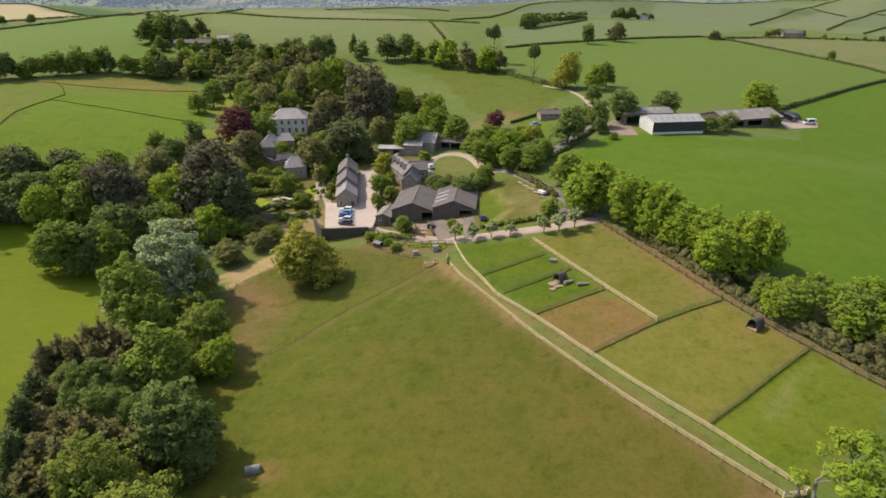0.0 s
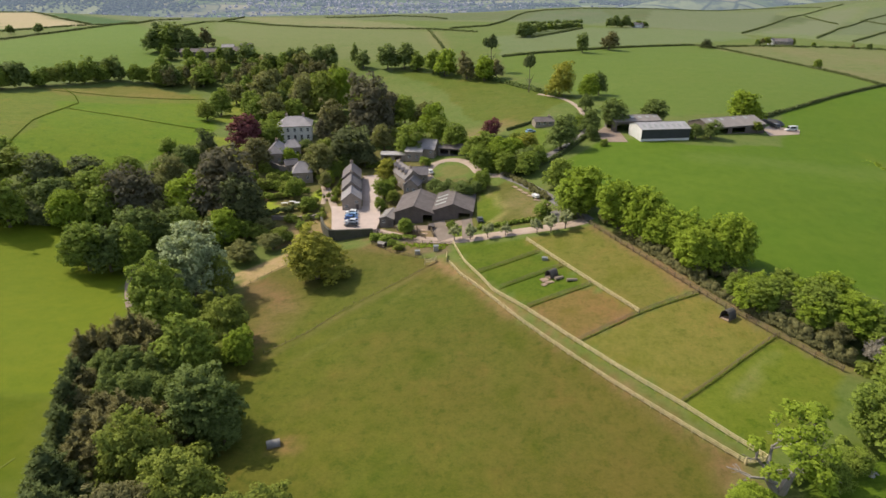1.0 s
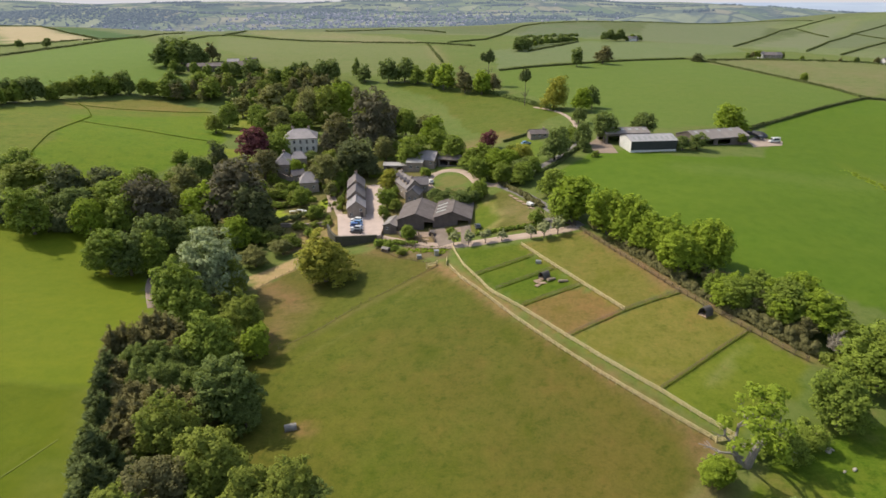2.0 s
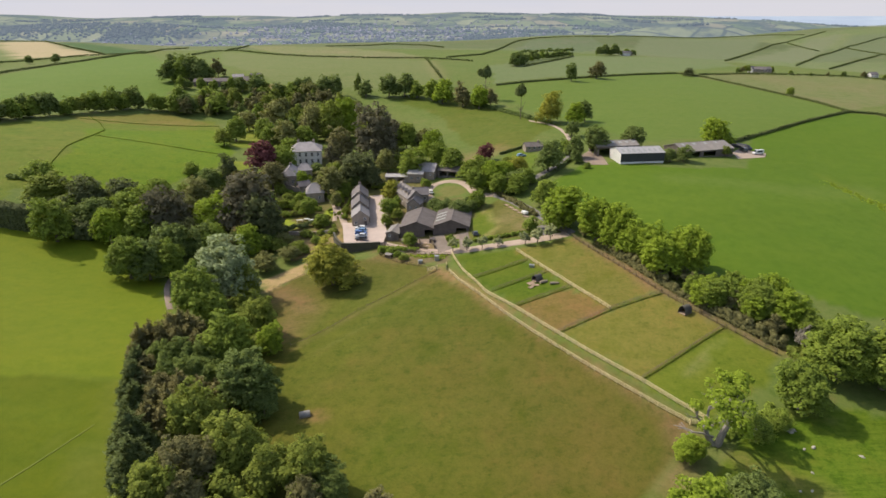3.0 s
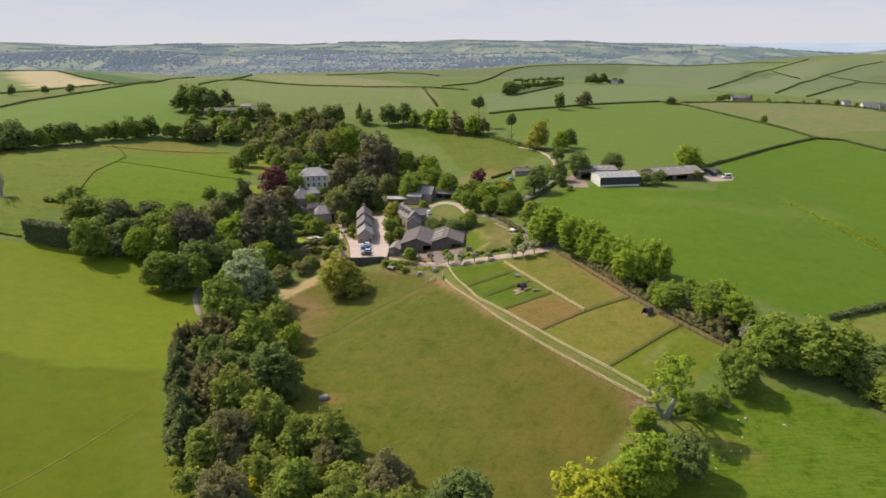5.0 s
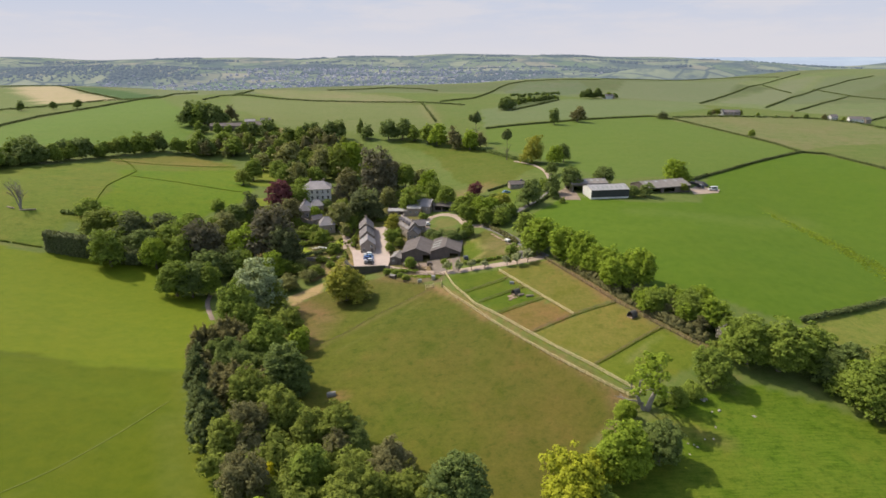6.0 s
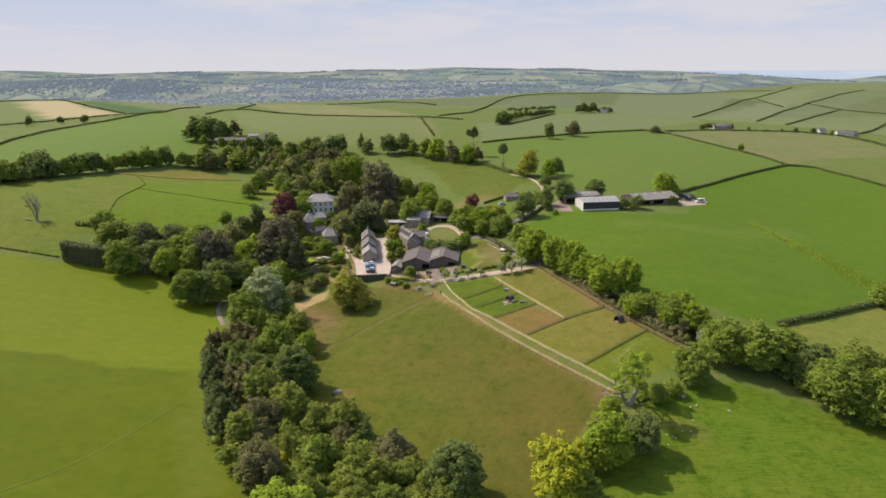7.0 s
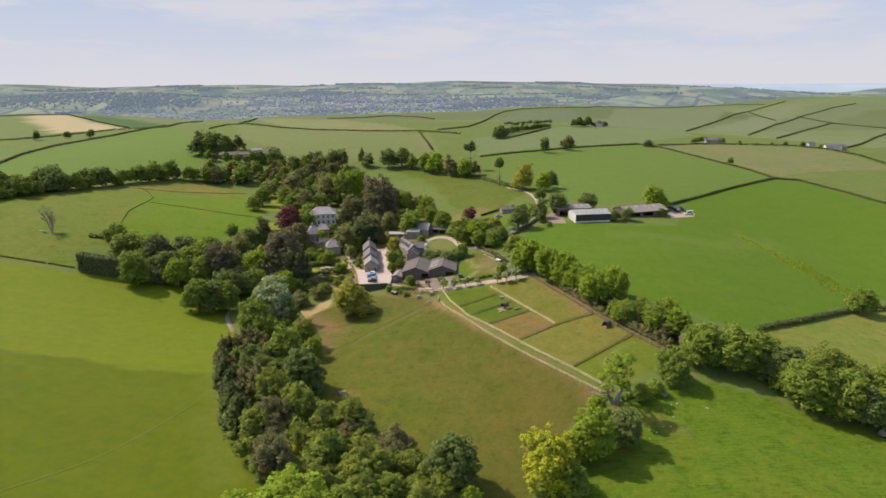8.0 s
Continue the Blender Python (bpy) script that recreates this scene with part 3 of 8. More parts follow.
HEDGE_CUT = [(-155.5, 160.6), (-146, 160.1), (-133.5, 160.3)]
HEDGE_H8 = [(465.2, 562.7), (511.5, 604.7), (602.3, 703.8), (739, 839.1)]
HEDGE_H9 = [(-159.3, 860.3), (-110, 893.6), (-67.2, 942.6), (-18.7, 916.9), (8.9, 862.1)]
HEDGE_H10 = [(9.4, 633), (51.5, 701.1), (80.7, 816.9), (113.2, 959.2), (136.7, 1030.3), (176.8, 1087.6), (243.8, 1118.7), (328.5, 1133.4)]
HEDGE_LEFTGAP = [(-208.8, 160.6), (-191.5, 162.8), (-176.9, 162.3), (-159.9, 161.8)]
F_CREST = [(105.4, 846.5), (160.5, 1050.4), (277.5, 1092.7), (254.2, 873.7), (167.1, 798.4)]
F_HILL_R2 = [(249, 789.7), (377.7, 1127.8), (710.1, 1304.6), (366.5, 745.5)]
F_HILL_R3 = [(388.6, 762.4), (757.6, 1224.5), (837.5, 1253.7), (450.7, 739.8)]
F_HILL_R4 = [(459.7, 734.1), (836.6, 1231.3), (963.4, 1181.4), (737.7, 985.8)]
HEDGE_L3 = [(-692.1, 830.1), (-661.3, 857.8), (-646.8, 916.4), (-604.5, 937.5), (-458.5, 757.3), (-367.3, 655.2)]
HEDGE_L4 = [(-260.2, 743.7), (-259.9, 782.6), (-269.4, 860.9)]
HEDGE_H12 = [(79.5, 539.9), (119.7, 618), (162.1, 711.2)]
HEDGE_H11 = [(714.5, 1068.1), (710.3, 1008.3), (706.1, 938.5), (733.7, 858.6)]
F_LEFT2B = [(-185.2, 280.5), (-128.5, 320.1), (-99.3, 246.9), (-118.8, 189.5), (-159.7, 196.6), (-166.3, 233.1)]
HEDGE_MID2 = [(5.5, 375.9), (21.8, 358.9), (36.4, 339.8), (48.9, 317.4), (59.8, 296.8)]
HEDGE_BUNG = [(27.7, 239.8), (32.6, 243), (38.5, 247.2)]
VEG_BED = [(-12.9, 150.9), (1.1, 143.2), (2.3, 135.3), (-11.2, 138.8)]
LAWN_D = [(-99, 248), (-90, 245), (-79, 224), (-80, 217), (-92, 218)]
LAWN_E = [(-121, 338), (-113, 338), (-97, 300), (-91, 273), (-108, 270), (-112, 300)]
BARN_GREEN = [(0.7, 152.4), (8.2, 154), (5.9, 144.4), (4.2, 143.9), (2.4, 145.5)]
LAWN_C = [(29.4, 240.8), (37.6, 245.7), (44.3, 230.6), (39, 207.6), (31.5, 224.5)]
F_L2TOP = [(-210, 311.1), (-172.3, 348.9), (-135.3, 330.1), (-195.2, 298.1)]
F_BANK2 = [(-52, 166.6), (-49, 174.7), (-38.2, 174), (-35.1, 162.6), (-39.6, 156.9), (-46, 151), (-49.5, 150.8)]

MEADOW = (0.12, 0.16, 0.036)
HAMLET = [(-78, 168), (-60, 160), (-38, 158), (-20, 150), (-2, 147), (14, 150), (16, 178), (12, 190), (-3, 196), (-8, 226), (-30, 232), (-46, 262), (-80, 262), (-84, 200)]
FIELDS = [  # outline, grass colour; far hill fields paler and bluer for haze
    (F_LEFT, (0.098, 0.129, 0.004)),
    (F_LEFT_UPPER, (0.133, 0.172, 0.008)),
    (F_LEFT2, (0.124, 0.163, 0.018)),
    (F_LEFT2B, (0.108, 0.172, 0.006)),
    (F_LEFTFAR, (0.1074, 0.1672, 0.02464)),
    (F_STUBBLE, (0.36, 0.3, 0.17)),
    (F_STUBBLE2, (0.1232, 0.1584, 0.044)),
    (F_GREENFAR, (0.0528, 0.1056, 0.0264)),
    (F_MID, (0.103, 0.1338, 0.0176)),
    (F_TOPMID, (0.1404, 0.1676, 0.054)),
    (F_HILLMID, (0.1778, 0.194, 0.0756)),
    (F_HILL_R, (0.135, 0.172, 0.066)),
    (F_SHEEP, (0.158, 0.176, 0.062)),
    (F_CREST, (0.1217, 0.1543, 0.0756)),
    (F_HILL_R2, (0.1404, 0.1676, 0.081)),
    (F_HILL_R3, (0.1591, 0.1808, 0.0918)),
    (F_HILL_R4, (0.131, 0.1588, 0.0756)),
    (F_RIGHT_TOP, (0.1091, 0.1602, 0.0264)),
    (F_RIGHT, (0.086, 0.146, 0.0095)),
    (F_CENTRE, (0.0945, 0.1, 0.0138)),
    (HAMLET, (0.144, 0.135, 0.045)),
    (F_UPPER, (0.1012, 0.1038, 0.0176)),
    (F_STRAW, (0.34, 0.27, 0.12)),
    (PAD_A, (0.088, 0.1276, 0.00968)),
    (PAD_B, (0.088, 0.1276, 0.00968)),
    (PAD_C, (0.176, 0.1276, 0.03696)),
    (PAD_D, (0.1619, 0.1566, 0.02992)),
    (PAD_E, (0.1531, 0.1496, 0.02992)),
    (PAD_F, (0.125, 0.1584, 0.01584)),
    (F_BR, (0.1, 0.154, 0.011)),
    (F_BR2, (0.168, 0.19, 0.036)),
    (GRASSBANK, (0.1188, 0.1188, 0.0264)),
    (BANK_GREEN, (0.1056, 0.1452, 0.0132)),
    (F_BANK2, (0.27, 0.21, 0.09)),
    (LAWN_C, (0.11, 0.1628, 0.0176)),
    (F_L2TOP, (0.1628, 0.1584, 0.0308)),
    (LAWN_A, (0.25, 0.31, 0.03)),
    (LAWN_B, (0.25, 0.31, 0.03)),
    (LAWN_D, (0.17, 0.215, 0.02)),
    (LAWN_E, (0.16, 0.2, 0.02)),
    (VEG_BED, (0.15, 0.125, 0.06)),
    (BARN_GREEN, (0.12, 0.17, 0.015)),
    (OVAL, (0.15, 0.152, 0.045)),
]


SMOOTH = (F_RIGHT, F_LEFT, F_LEFT_UPPER, F_RIGHT_TOP, F_LEFTFAR, F_HILL_R, F_HILL_R2, F_HILL_R3, F_HILL_R4, F_TOPMID, F_STUBBLE, F_STUBBLE2, F_GREENFAR, LAWN_A, LAWN_B, OVAL)


def lay_ground():
    xs, ys = stations(-2600, 2600, -215, 215, 2.0, 1.035), stations(-700, 2200, -20, 300, 2.0, 1.03)
    X, Y = np.meshgrid(xs, ys)
    x, y = X.ravel(), Y.ravel()
    z = heights(x, y)
    w = len(xs)
    i = np.arange(len(ys) - 1)[:, None] * w + np.arange(w - 1)[None]
    faces = np.stack([i, i + 1, i + w + 1, i + w], -1).reshape(-1, 4)
    mesh = bpy.data.meshes.new("ground")
    mesh.vertices.add(len(x))
    mesh.vertices.foreach_set("co", np.stack([x, y, z], -1).ravel())
    mesh.loops.add(faces.size)
    mesh.loops.foreach_set("vertex_index", faces.ravel())
    mesh.polygons.add(len(faces))
    mesh.polygons.foreach_set("loop_start", np.arange(len(faces)) * 4)
    mesh.polygons.foreach_set("use_smooth", np.ones(len(faces), bool))
    mesh.update()
    colour = np.tile(np.array(MEADOW), (len(x), 1))
    # the open country beyond: a patchwork of pastures, haze put in as extra blue
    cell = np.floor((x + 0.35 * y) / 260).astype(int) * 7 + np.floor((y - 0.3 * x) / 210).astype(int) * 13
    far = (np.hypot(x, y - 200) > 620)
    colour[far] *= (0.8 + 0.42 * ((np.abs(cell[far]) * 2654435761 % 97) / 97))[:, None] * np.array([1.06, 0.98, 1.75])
    wob_x = 1.2 * np.sin(y * 0.21) + 0.8 * np.sin(y * 0.057 + 2)
    wob_y = 1.2 * np.sin(x * 0.19 + 1) + 0.8 * np.sin(x * 0.063)
    rough = np.full(len(x), 0.75)
    for outline, tone in FIELDS:
        near = max(abs(v) for p in outline for v in p) < 160
        k = 0.25 if near else 1.0
        here = inside(x + k * wob_x, y + k * wob_y, outline)
        colour[here] = tone
        rough[here] = 0.25 if any(outline is f for f in SMOOTH) else 1.25 if outline is F_BR else 1.0
    # trodden soil and worn lines
    speck = 0.5 + 0.5 * np.sin(x * 0.9 + 2 * np.sin(y * 0.5)) * np.sin(y * 0.8 + 1.7 * np.sin(x * 0.37))
    for line, wide, amount, tone in WORN:
        k = np.clip(1.15 - away(x, y, line) / wide, 0, 1) * amount * (0.55 + 0.45 * speck)
        colour = colour * (1 - k)[:, None] + np.array(tone) * k[:, None]
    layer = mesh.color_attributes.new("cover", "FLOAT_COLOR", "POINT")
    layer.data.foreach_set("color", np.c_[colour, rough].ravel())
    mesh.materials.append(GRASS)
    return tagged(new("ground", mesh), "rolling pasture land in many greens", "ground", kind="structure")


REDSOIL, PALE = (0.25, 0.15, 0.085), (0.2, 0.18, 0.06)
WORN = [
    ([(-34, 100), (-24, 72), (-12, 50)], 26.0, 0.55, (0.12, 0.139, 0.013)),
    ([(-24, 118), (-8, 118)], 16.0, 0.35, (0.105, 0.135, 0.016)),
    ([(12, 84), (26, 60), (24, 36)], 18.0, 0.3, (0.13, 0.114, 0.024)),
    ([(-14, 96), (2, 104), (6, 116)], 5.0, 0.18, (0.1, 0.13, 0.015)),
    ([(0, 60), (10, 74), (12, 90)], 6.0, 0.18, (0.095, 0.125, 0.015)),
    ([(-2, 131), (1, 128), (8, 116.5), (15, 103)], 2.8, 0.9, (0.28, 0.16, 0.085)),
    ([(15, 103), (26, 86), (33, 77)], 1.6, 0.5, REDSOIL),
    ([(33, 77), (44, 62), (46, 57)], 2.6, 0.45, REDSOIL),
    ([(44, 59), (43, 52), (38, 46)], 4.0, 0.55, REDSOIL),
    ([(-22, 147), (-14, 143), (-10, 141)], 3.5, 0.5, REDSOIL),
    ([(-50, 128), (-43, 122), (-38, 115), (-42, 104)], 6.5, 0.5, REDSOIL),
    ([(-2, 130), (-23, 112), (-38, 95.5)], 1.3, 0.5, (0.19, 0.14, 0.06)),
    ([(-1, 127), (-20, 106), (-32, 92)], 1.0, 0.25, PALE),
    ([(-27.8, 69.2), (-26.4, 68.6)], 2.0, 0.9, (0.3, 0.16, 0.08)),
    ([(56, 105), (54, 107), (52, 110)], 2.2, 0.6, REDSOIL),
    ([(41, 138), (47, 125), (56, 107), (66, 90), (74, 80)], 2.4, 0.85, REDSOIL),
    ([(40, 99), (27, 92)], 1.5, 0.4, REDSOIL),
    ([(24, 95), (20, 102)], 1.6, 0.4, REDSOIL),
    ([(20, 163), (26, 152)], 4.0, 0.5, (0.24, 0.19, 0.09)),
    ([(10, 235), (20, 245), (28, 250)], 9.0, 0.6, (0.27, 0.18, 0.09)),
    (BANK_LINE, 1.4, 0.9, (0.28, 0.25, 0.09)),
    (BANK_LINE2, 1.4, 0.9, (0.28, 0.25, 0.09)),
    ([(24, 168), (28, 158), (30, 150)], 4.5, 0.5, (0.26, 0.19, 0.1)),
    ([(-12, 154), (-5, 150), (-3, 147)], 3.6, 0.8, (0.24, 0.165, 0.1)),
    ([(-62, 192), (-54, 191)], 3.0, 0.6, (0.24, 0.17, 0.1)),
    ([(-10, 100), (-26, 80)], 4.0, 0.3, (0.14, 0.115, 0.025)),
    ([(28, 52), (34, 66), (26, 82)], 9.0, 0.2, (0.145, 0.116, 0.026)),
    ([(-20, 92), (-6, 86), (4, 92)], 5.0, 0.15, (0.085, 0.125, 0.014)),
    ([(-12, 62), (4, 70), (16, 66)], 5.0, 0.15, (0.085, 0.125, 0.014)),
    ([(-190, 157), (-160, 161)], 1.2, 0.4, (0.2, 0.17, 0.06)),
    ([(-300, 75), (-127, 77.9), (-97, 79), (-72, 79.6)], 0.9, 0.6, (0.07, 0.1, 0.015)),
    ([(-95, 8), (-78.8, 26.5), (-75.1, 42.3), (-72.5, 61)], 0.9, 0.15, (0.19, 0.2, 0.04)),
    ([(-72, 78), (-67, 66), (-58, 50), (-48, 28)], 3.0, 0.4, (0.17, 0.185, 0.03)),
    ([(90, 190), (140, 186), (172, 196)], 9.0, 0.35, (0.15, 0.19, 0.045)),
    ([(-200, 96), (-120, 100), (-70, 92)], 9.0, 0.35, (0.14, 0.172, 0.012)),
    ([(-180, 40), (-110, 30), (-60, 8)], 14.0, 0.3, (0.105, 0.152, 0.008)),
    ([(-190, 66), (-130, 70), (-74, 64)], 4.0, 0.3, (0.105, 0.15, 0.008)),
    ([(70, 160), (110, 175), (180, 190)], 12.0, 0.25, (0.12, 0.18, 0.016)),
    ([(84, 130), (130, 150), (200, 160)], 7.0, 0.25, (0.085, 0.155, 0.01)),
    ([(-66, 56), (-52, 26)], 4.0, 0.35, (0.16, 0.18, 0.04)),
    ([(161, 212), (165, 195), (168, 180), (169, 162), (172, 144), (174, 126)], 4.0, 0.16, (0.26, 0.25, 0.03)),
    ([(-9, 576), (-3, 493), (1.5, 445)], 9.0, 0.6, (0.22, 0.2, 0.09)),
    ([(-125, 420), (-112, 405)], 8.0, 0.8, (0.4, 0.24, 0.15)),
    ([(51, 53), (56, 47), (64, 43)], 3.0, 0.3, REDSOIL),
    ([(76, 66), (72, 68)], 1.5, 0.5, REDSOIL),
    ([(51.5, 74.5), (55.8, 77.9), (57, 79.5)], 1.7, 0.55, (0.22, 0.22, 0.08)),
    ([(59.1, 81.3), (62.4, 84)], 1.1, 0.5, (0.22, 0.22, 0.08)),
    ([(74, 60.5), (68, 62), (63, 59)], 1.3, 0.4, (0.24, 0.19, 0.09)),
]
lay_ground()


def ribbon(name, line, wide, material, label, lift=0.09, category="road"):
    """A track laid on the ground, with a thin worn edge."""
    line = rounded(line, 2)
    pts = [(x, y, a) for x, y, a in along(line, 1.5)]
    rng = random.Random(len(pts))
    verts, faces = [], []
    for x, y, a in pts:
        nx, ny = -math.sin(a), math.cos(a)
        for k in (-0.56, -0.5, -0.17, 0.17, 0.5, 0.56):
            w = wide * k * (1 + 0.12 * (rng.random() - 0.5))
            px, py = x + nx * w, y + ny * w
            verts.append((px, py, ground(px, py) + (lift if abs(k) < 0.55 else -0.05)))
    for i in range(len(pts) - 1):
        for k in range(5):
            a = i * 6 + k
            faces.append((a, a + 6, a + 7, a + 1))
    mesh = mesh_from(name, verts, faces)
    for p in mesh.polygons:
        p.use_smooth = True
    mesh.materials.append(material)
    return tagged(new(name, mesh), label, category, kind="structure")


def slab(name, outline, top, material, label, lift=0.08, depth=1.0, category="yard"):
    """A paved patch; top None follows the ground."""
    bm = bmesh.new()
    verts = [bm.verts.new((x, y, 0)) for x, y in outline]
    bm.faces.new(verts)
    bmesh.ops.triangulate(bm, faces=bm.faces)
    for _ in range(3):
        bmesh.ops.subdivide_edges(bm, edges=[e for e in bm.edges if e.calc_length() > 2.5], cuts=1)
        bmesh.ops.triangulate(bm, faces=bm.faces)
    lower = bmesh.ops.extrude_face_region(bm, geom=list(bm.faces))
    raised = [v for v in lower["geom"] if isinstance(v, bmesh.types.BMVert)]
    for v in bm.verts:
        v.co.z = (ground(v.co.x, v.co.y) if top is None else top) - depth
    for v in raised:
        v.co.z += depth + lift
    bmesh.ops.recalc_face_normals(bm, faces=bm.faces)
    mesh = bpy.data.meshes.new(name)
    bm.to_mesh(mesh)
    bm.free()
    mesh.materials.append(material)
    return tagged(new(name, mesh), label, category, kind="structure")


YARD_Z = 10.4
ribbon("road", TRACK, 3.6, GRAVEL, "pale pinkish gravel farm track")
ribbon("road", LANE, 3.4, TARMAC, "narrow grey tarmac lane")
ribbon("road", LANE_FAR, 1.9, GRAVEL, "pale lane between hedges")
ribbon("road", DRIVE, 3.1, GRAVEL, "pale gravel drive round the oval lawn", 0.12)
ribbon("road", BARN_ROAD, 3.0, GREY_GRAVEL, "worn grey barn approach", 0.11)
ribbon("road", BARN_DRIVE, 4.4, GREY_GRAVEL, "grey gravel barn drive", 0.115)
ribbon("pavement", BARN_FRONT, 3.6, SOIL, "trodden earth before the barn", 0.1)
ribbon("pavement", YARD_LANE, 6.4, CONCRETE, "pale concrete lane between cottages and shrubs", 0.14)
ribbon("pavement", GARDEN_PATH, 2.2, GRAVEL, "pale gravel garden path", 0.12, "path")
ribbon("road", VALLEY_TRACK, 1.5, SOIL, "trodden earth field track")
PRESSED = surface("grass pressed by tyres", (0.14, 0.165, 0.014), (0.11, 0.145, 0.01), 0.25, 2, 0.95)
ribbon("wheel_track", [(-112, -14), (-95, 8), (-81, 26.5), (-74.5, 44), (-69, 64)], 0.3, PRESSED, "wheel track pressed into the pasture", 0.05, "track")
ribbon("pavement", [(-41, 182), (-41.5, 190), (-44, 199), (-47, 205)], 1.6, GRAVEL, "pale garden path", 0.1, "path")
slab("pavement", [(-33.2, 154.0), (-20.0, 155.5), (-19.6, 165.0), (-21.0, 176.5), (-26.2, 176.5), (-34.6, 176.0), (-37.0, 176.5)], YARD_Z, CONCRETE, "pale pinkish concrete parking yard", 0.06, 5.0)
slab("pavement", HARD_LANE, None, TARMAC, "grey hardstanding beside the lane")
slab("pavement", SHED_APRON, None, SOIL, "pale dusty farmyard beside the sheds", 0.08)
slab("pavement", [(132, 226), (148, 233), (152, 240), (140, 243), (134, 236)], None, GRAVEL, "pale gravel hardstanding", 0.08)


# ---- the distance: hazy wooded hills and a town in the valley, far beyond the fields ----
HAZE = (0.55, 0.67, 0.95, 1)  # haze colour, put on the far surfaces as a faint glow


def distance_material():
    """Far country: small fields parted by dark hedges, hanging woods, haze added as a faint blue glow."""
    m, n, l, b = shader("blue-green distance")
    where = n.new("ShaderNodeTexCoord").outputs["Object"]
    flat = n.new("ShaderNodeMapping")
    flat.inputs["Scale"].default_value, flat.inputs["Rotation"].default_value = (1.0, 0.75, 0.0), (0, 0, 0.5)
    l.new(where, flat.inputs["Vector"])
    warp = n.new("ShaderNodeTexNoise")
    warp.inputs["Scale"].default_value = 0.004
    l.new(flat.outputs["Vector"], warp.inputs["Vector"])
    bent = n.new("ShaderNodeVectorMath")
    bent.operation = "MULTIPLY_ADD"
    bent.inputs[1].default_value = (90, 90, 0)
    l.new(warp.outputs["Color"], bent.inputs[0])
    l.new(flat.outputs["Vector"], bent.inputs[2])
    cells, edges = n.new("ShaderNodeTexVoronoi"), n.new("ShaderNodeTexVoronoi")
    edges.feature = "DISTANCE_TO_EDGE"
    for v in (cells, edges):
        v.inputs["Scale"].default_value = 0.0075
        l.new(bent.outputs["Vector"], v.inputs["Vector"])
    woods, fine = noise_node(n, l, where, 0.0032, 6, 0.62), noise_node(n, l, where, 0.03, 5, 0.7)
    lot = n.new("ShaderNodeSeparateColor")
    l.new(cells.outputs["Color"], lot.inputs["Color"])
    tone = blend(n, l, lot.outputs["Red"], (0.085, 0.12, 0.045), (0.2, 0.21, 0.11))
    tone = blend(n, l, ramp(n, l, lot.outputs["Green"], 0.8, 0.9, 0, 0.6), tone, (0.24, 0.2, 0.13))
    tone = blend(n, l, ramp(n, l, fine, 0.45, 0.65, 0, 0.35), tone, (0.07, 0.09, 0.06))
    tone = blend(n, l, ramp(n, l, edges.outputs["Distance"], 0.045, 0.02, 0, 0.8), tone, (0.035, 0.05, 0.04))
    tone = blend(n, l, ramp(n, l, woods, 0.5, 0.56, 0, 0.85), tone, blend(n, l, ramp(n, l, fine, 0.4, 0.6, 0, 1), (0.03, 0.045, 0.04), (0.07, 0.09, 0.065)))
    l.new(tone, b.inputs["Base Color"])
    b.inputs["Roughness"].default_value, b.inputs["Specular IOR Level"].default_value = 1.0, 0.0
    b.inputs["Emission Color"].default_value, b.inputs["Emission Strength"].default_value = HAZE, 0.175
    return m


DISTANCE = distance_material()


def far_heights(x, y):
    """Valley floor rising to the far ridge, lower towards the sea."""
    k = np.clip((y - 2200) / 2200, 0, 1)
    ridge = 98 + 10 * np.sin(x / 700 + 0.6) + 6 * np.sin(x / 260 + 1) + 3 * np.sin(x / 120)
    ridge = ridge - 40 * np.clip((x - 1000) / 1300, 0, 1) - 8 * np.clip((-x - 900) / 1400, 0, 1)
    folds = 22 * np.sin(x / 330 + y / 420) * np.sin(y / 300 - x / 500) * k * (1 - k) * 3
    near_hump = 96 * np.exp(-((x - 930) / 430) ** 2 - ((y - 2220) / 230) ** 2) + 45 * np.exp(-((x + 1500) / 500) ** 2 - ((y - 2900) / 300) ** 2)
    return near_hump - 35 + (ridge + 35) * (3 * k * k - 2 * k ** 3) ** 0.8 + folds


def lay_distance():
    X, Y = np.meshgrid(np.linspace(-4200, 4200, 240), np.linspace(1900, 4450, 110))
    x, y = X.ravel(), Y.ravel()
    i = np.arange(109)[:, None] * 240 + np.arange(239)[None]
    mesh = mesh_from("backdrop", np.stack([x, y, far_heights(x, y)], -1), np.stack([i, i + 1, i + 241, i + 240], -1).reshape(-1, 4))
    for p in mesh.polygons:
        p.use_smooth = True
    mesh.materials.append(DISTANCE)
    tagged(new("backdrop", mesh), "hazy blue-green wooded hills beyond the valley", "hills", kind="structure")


lay_distance()


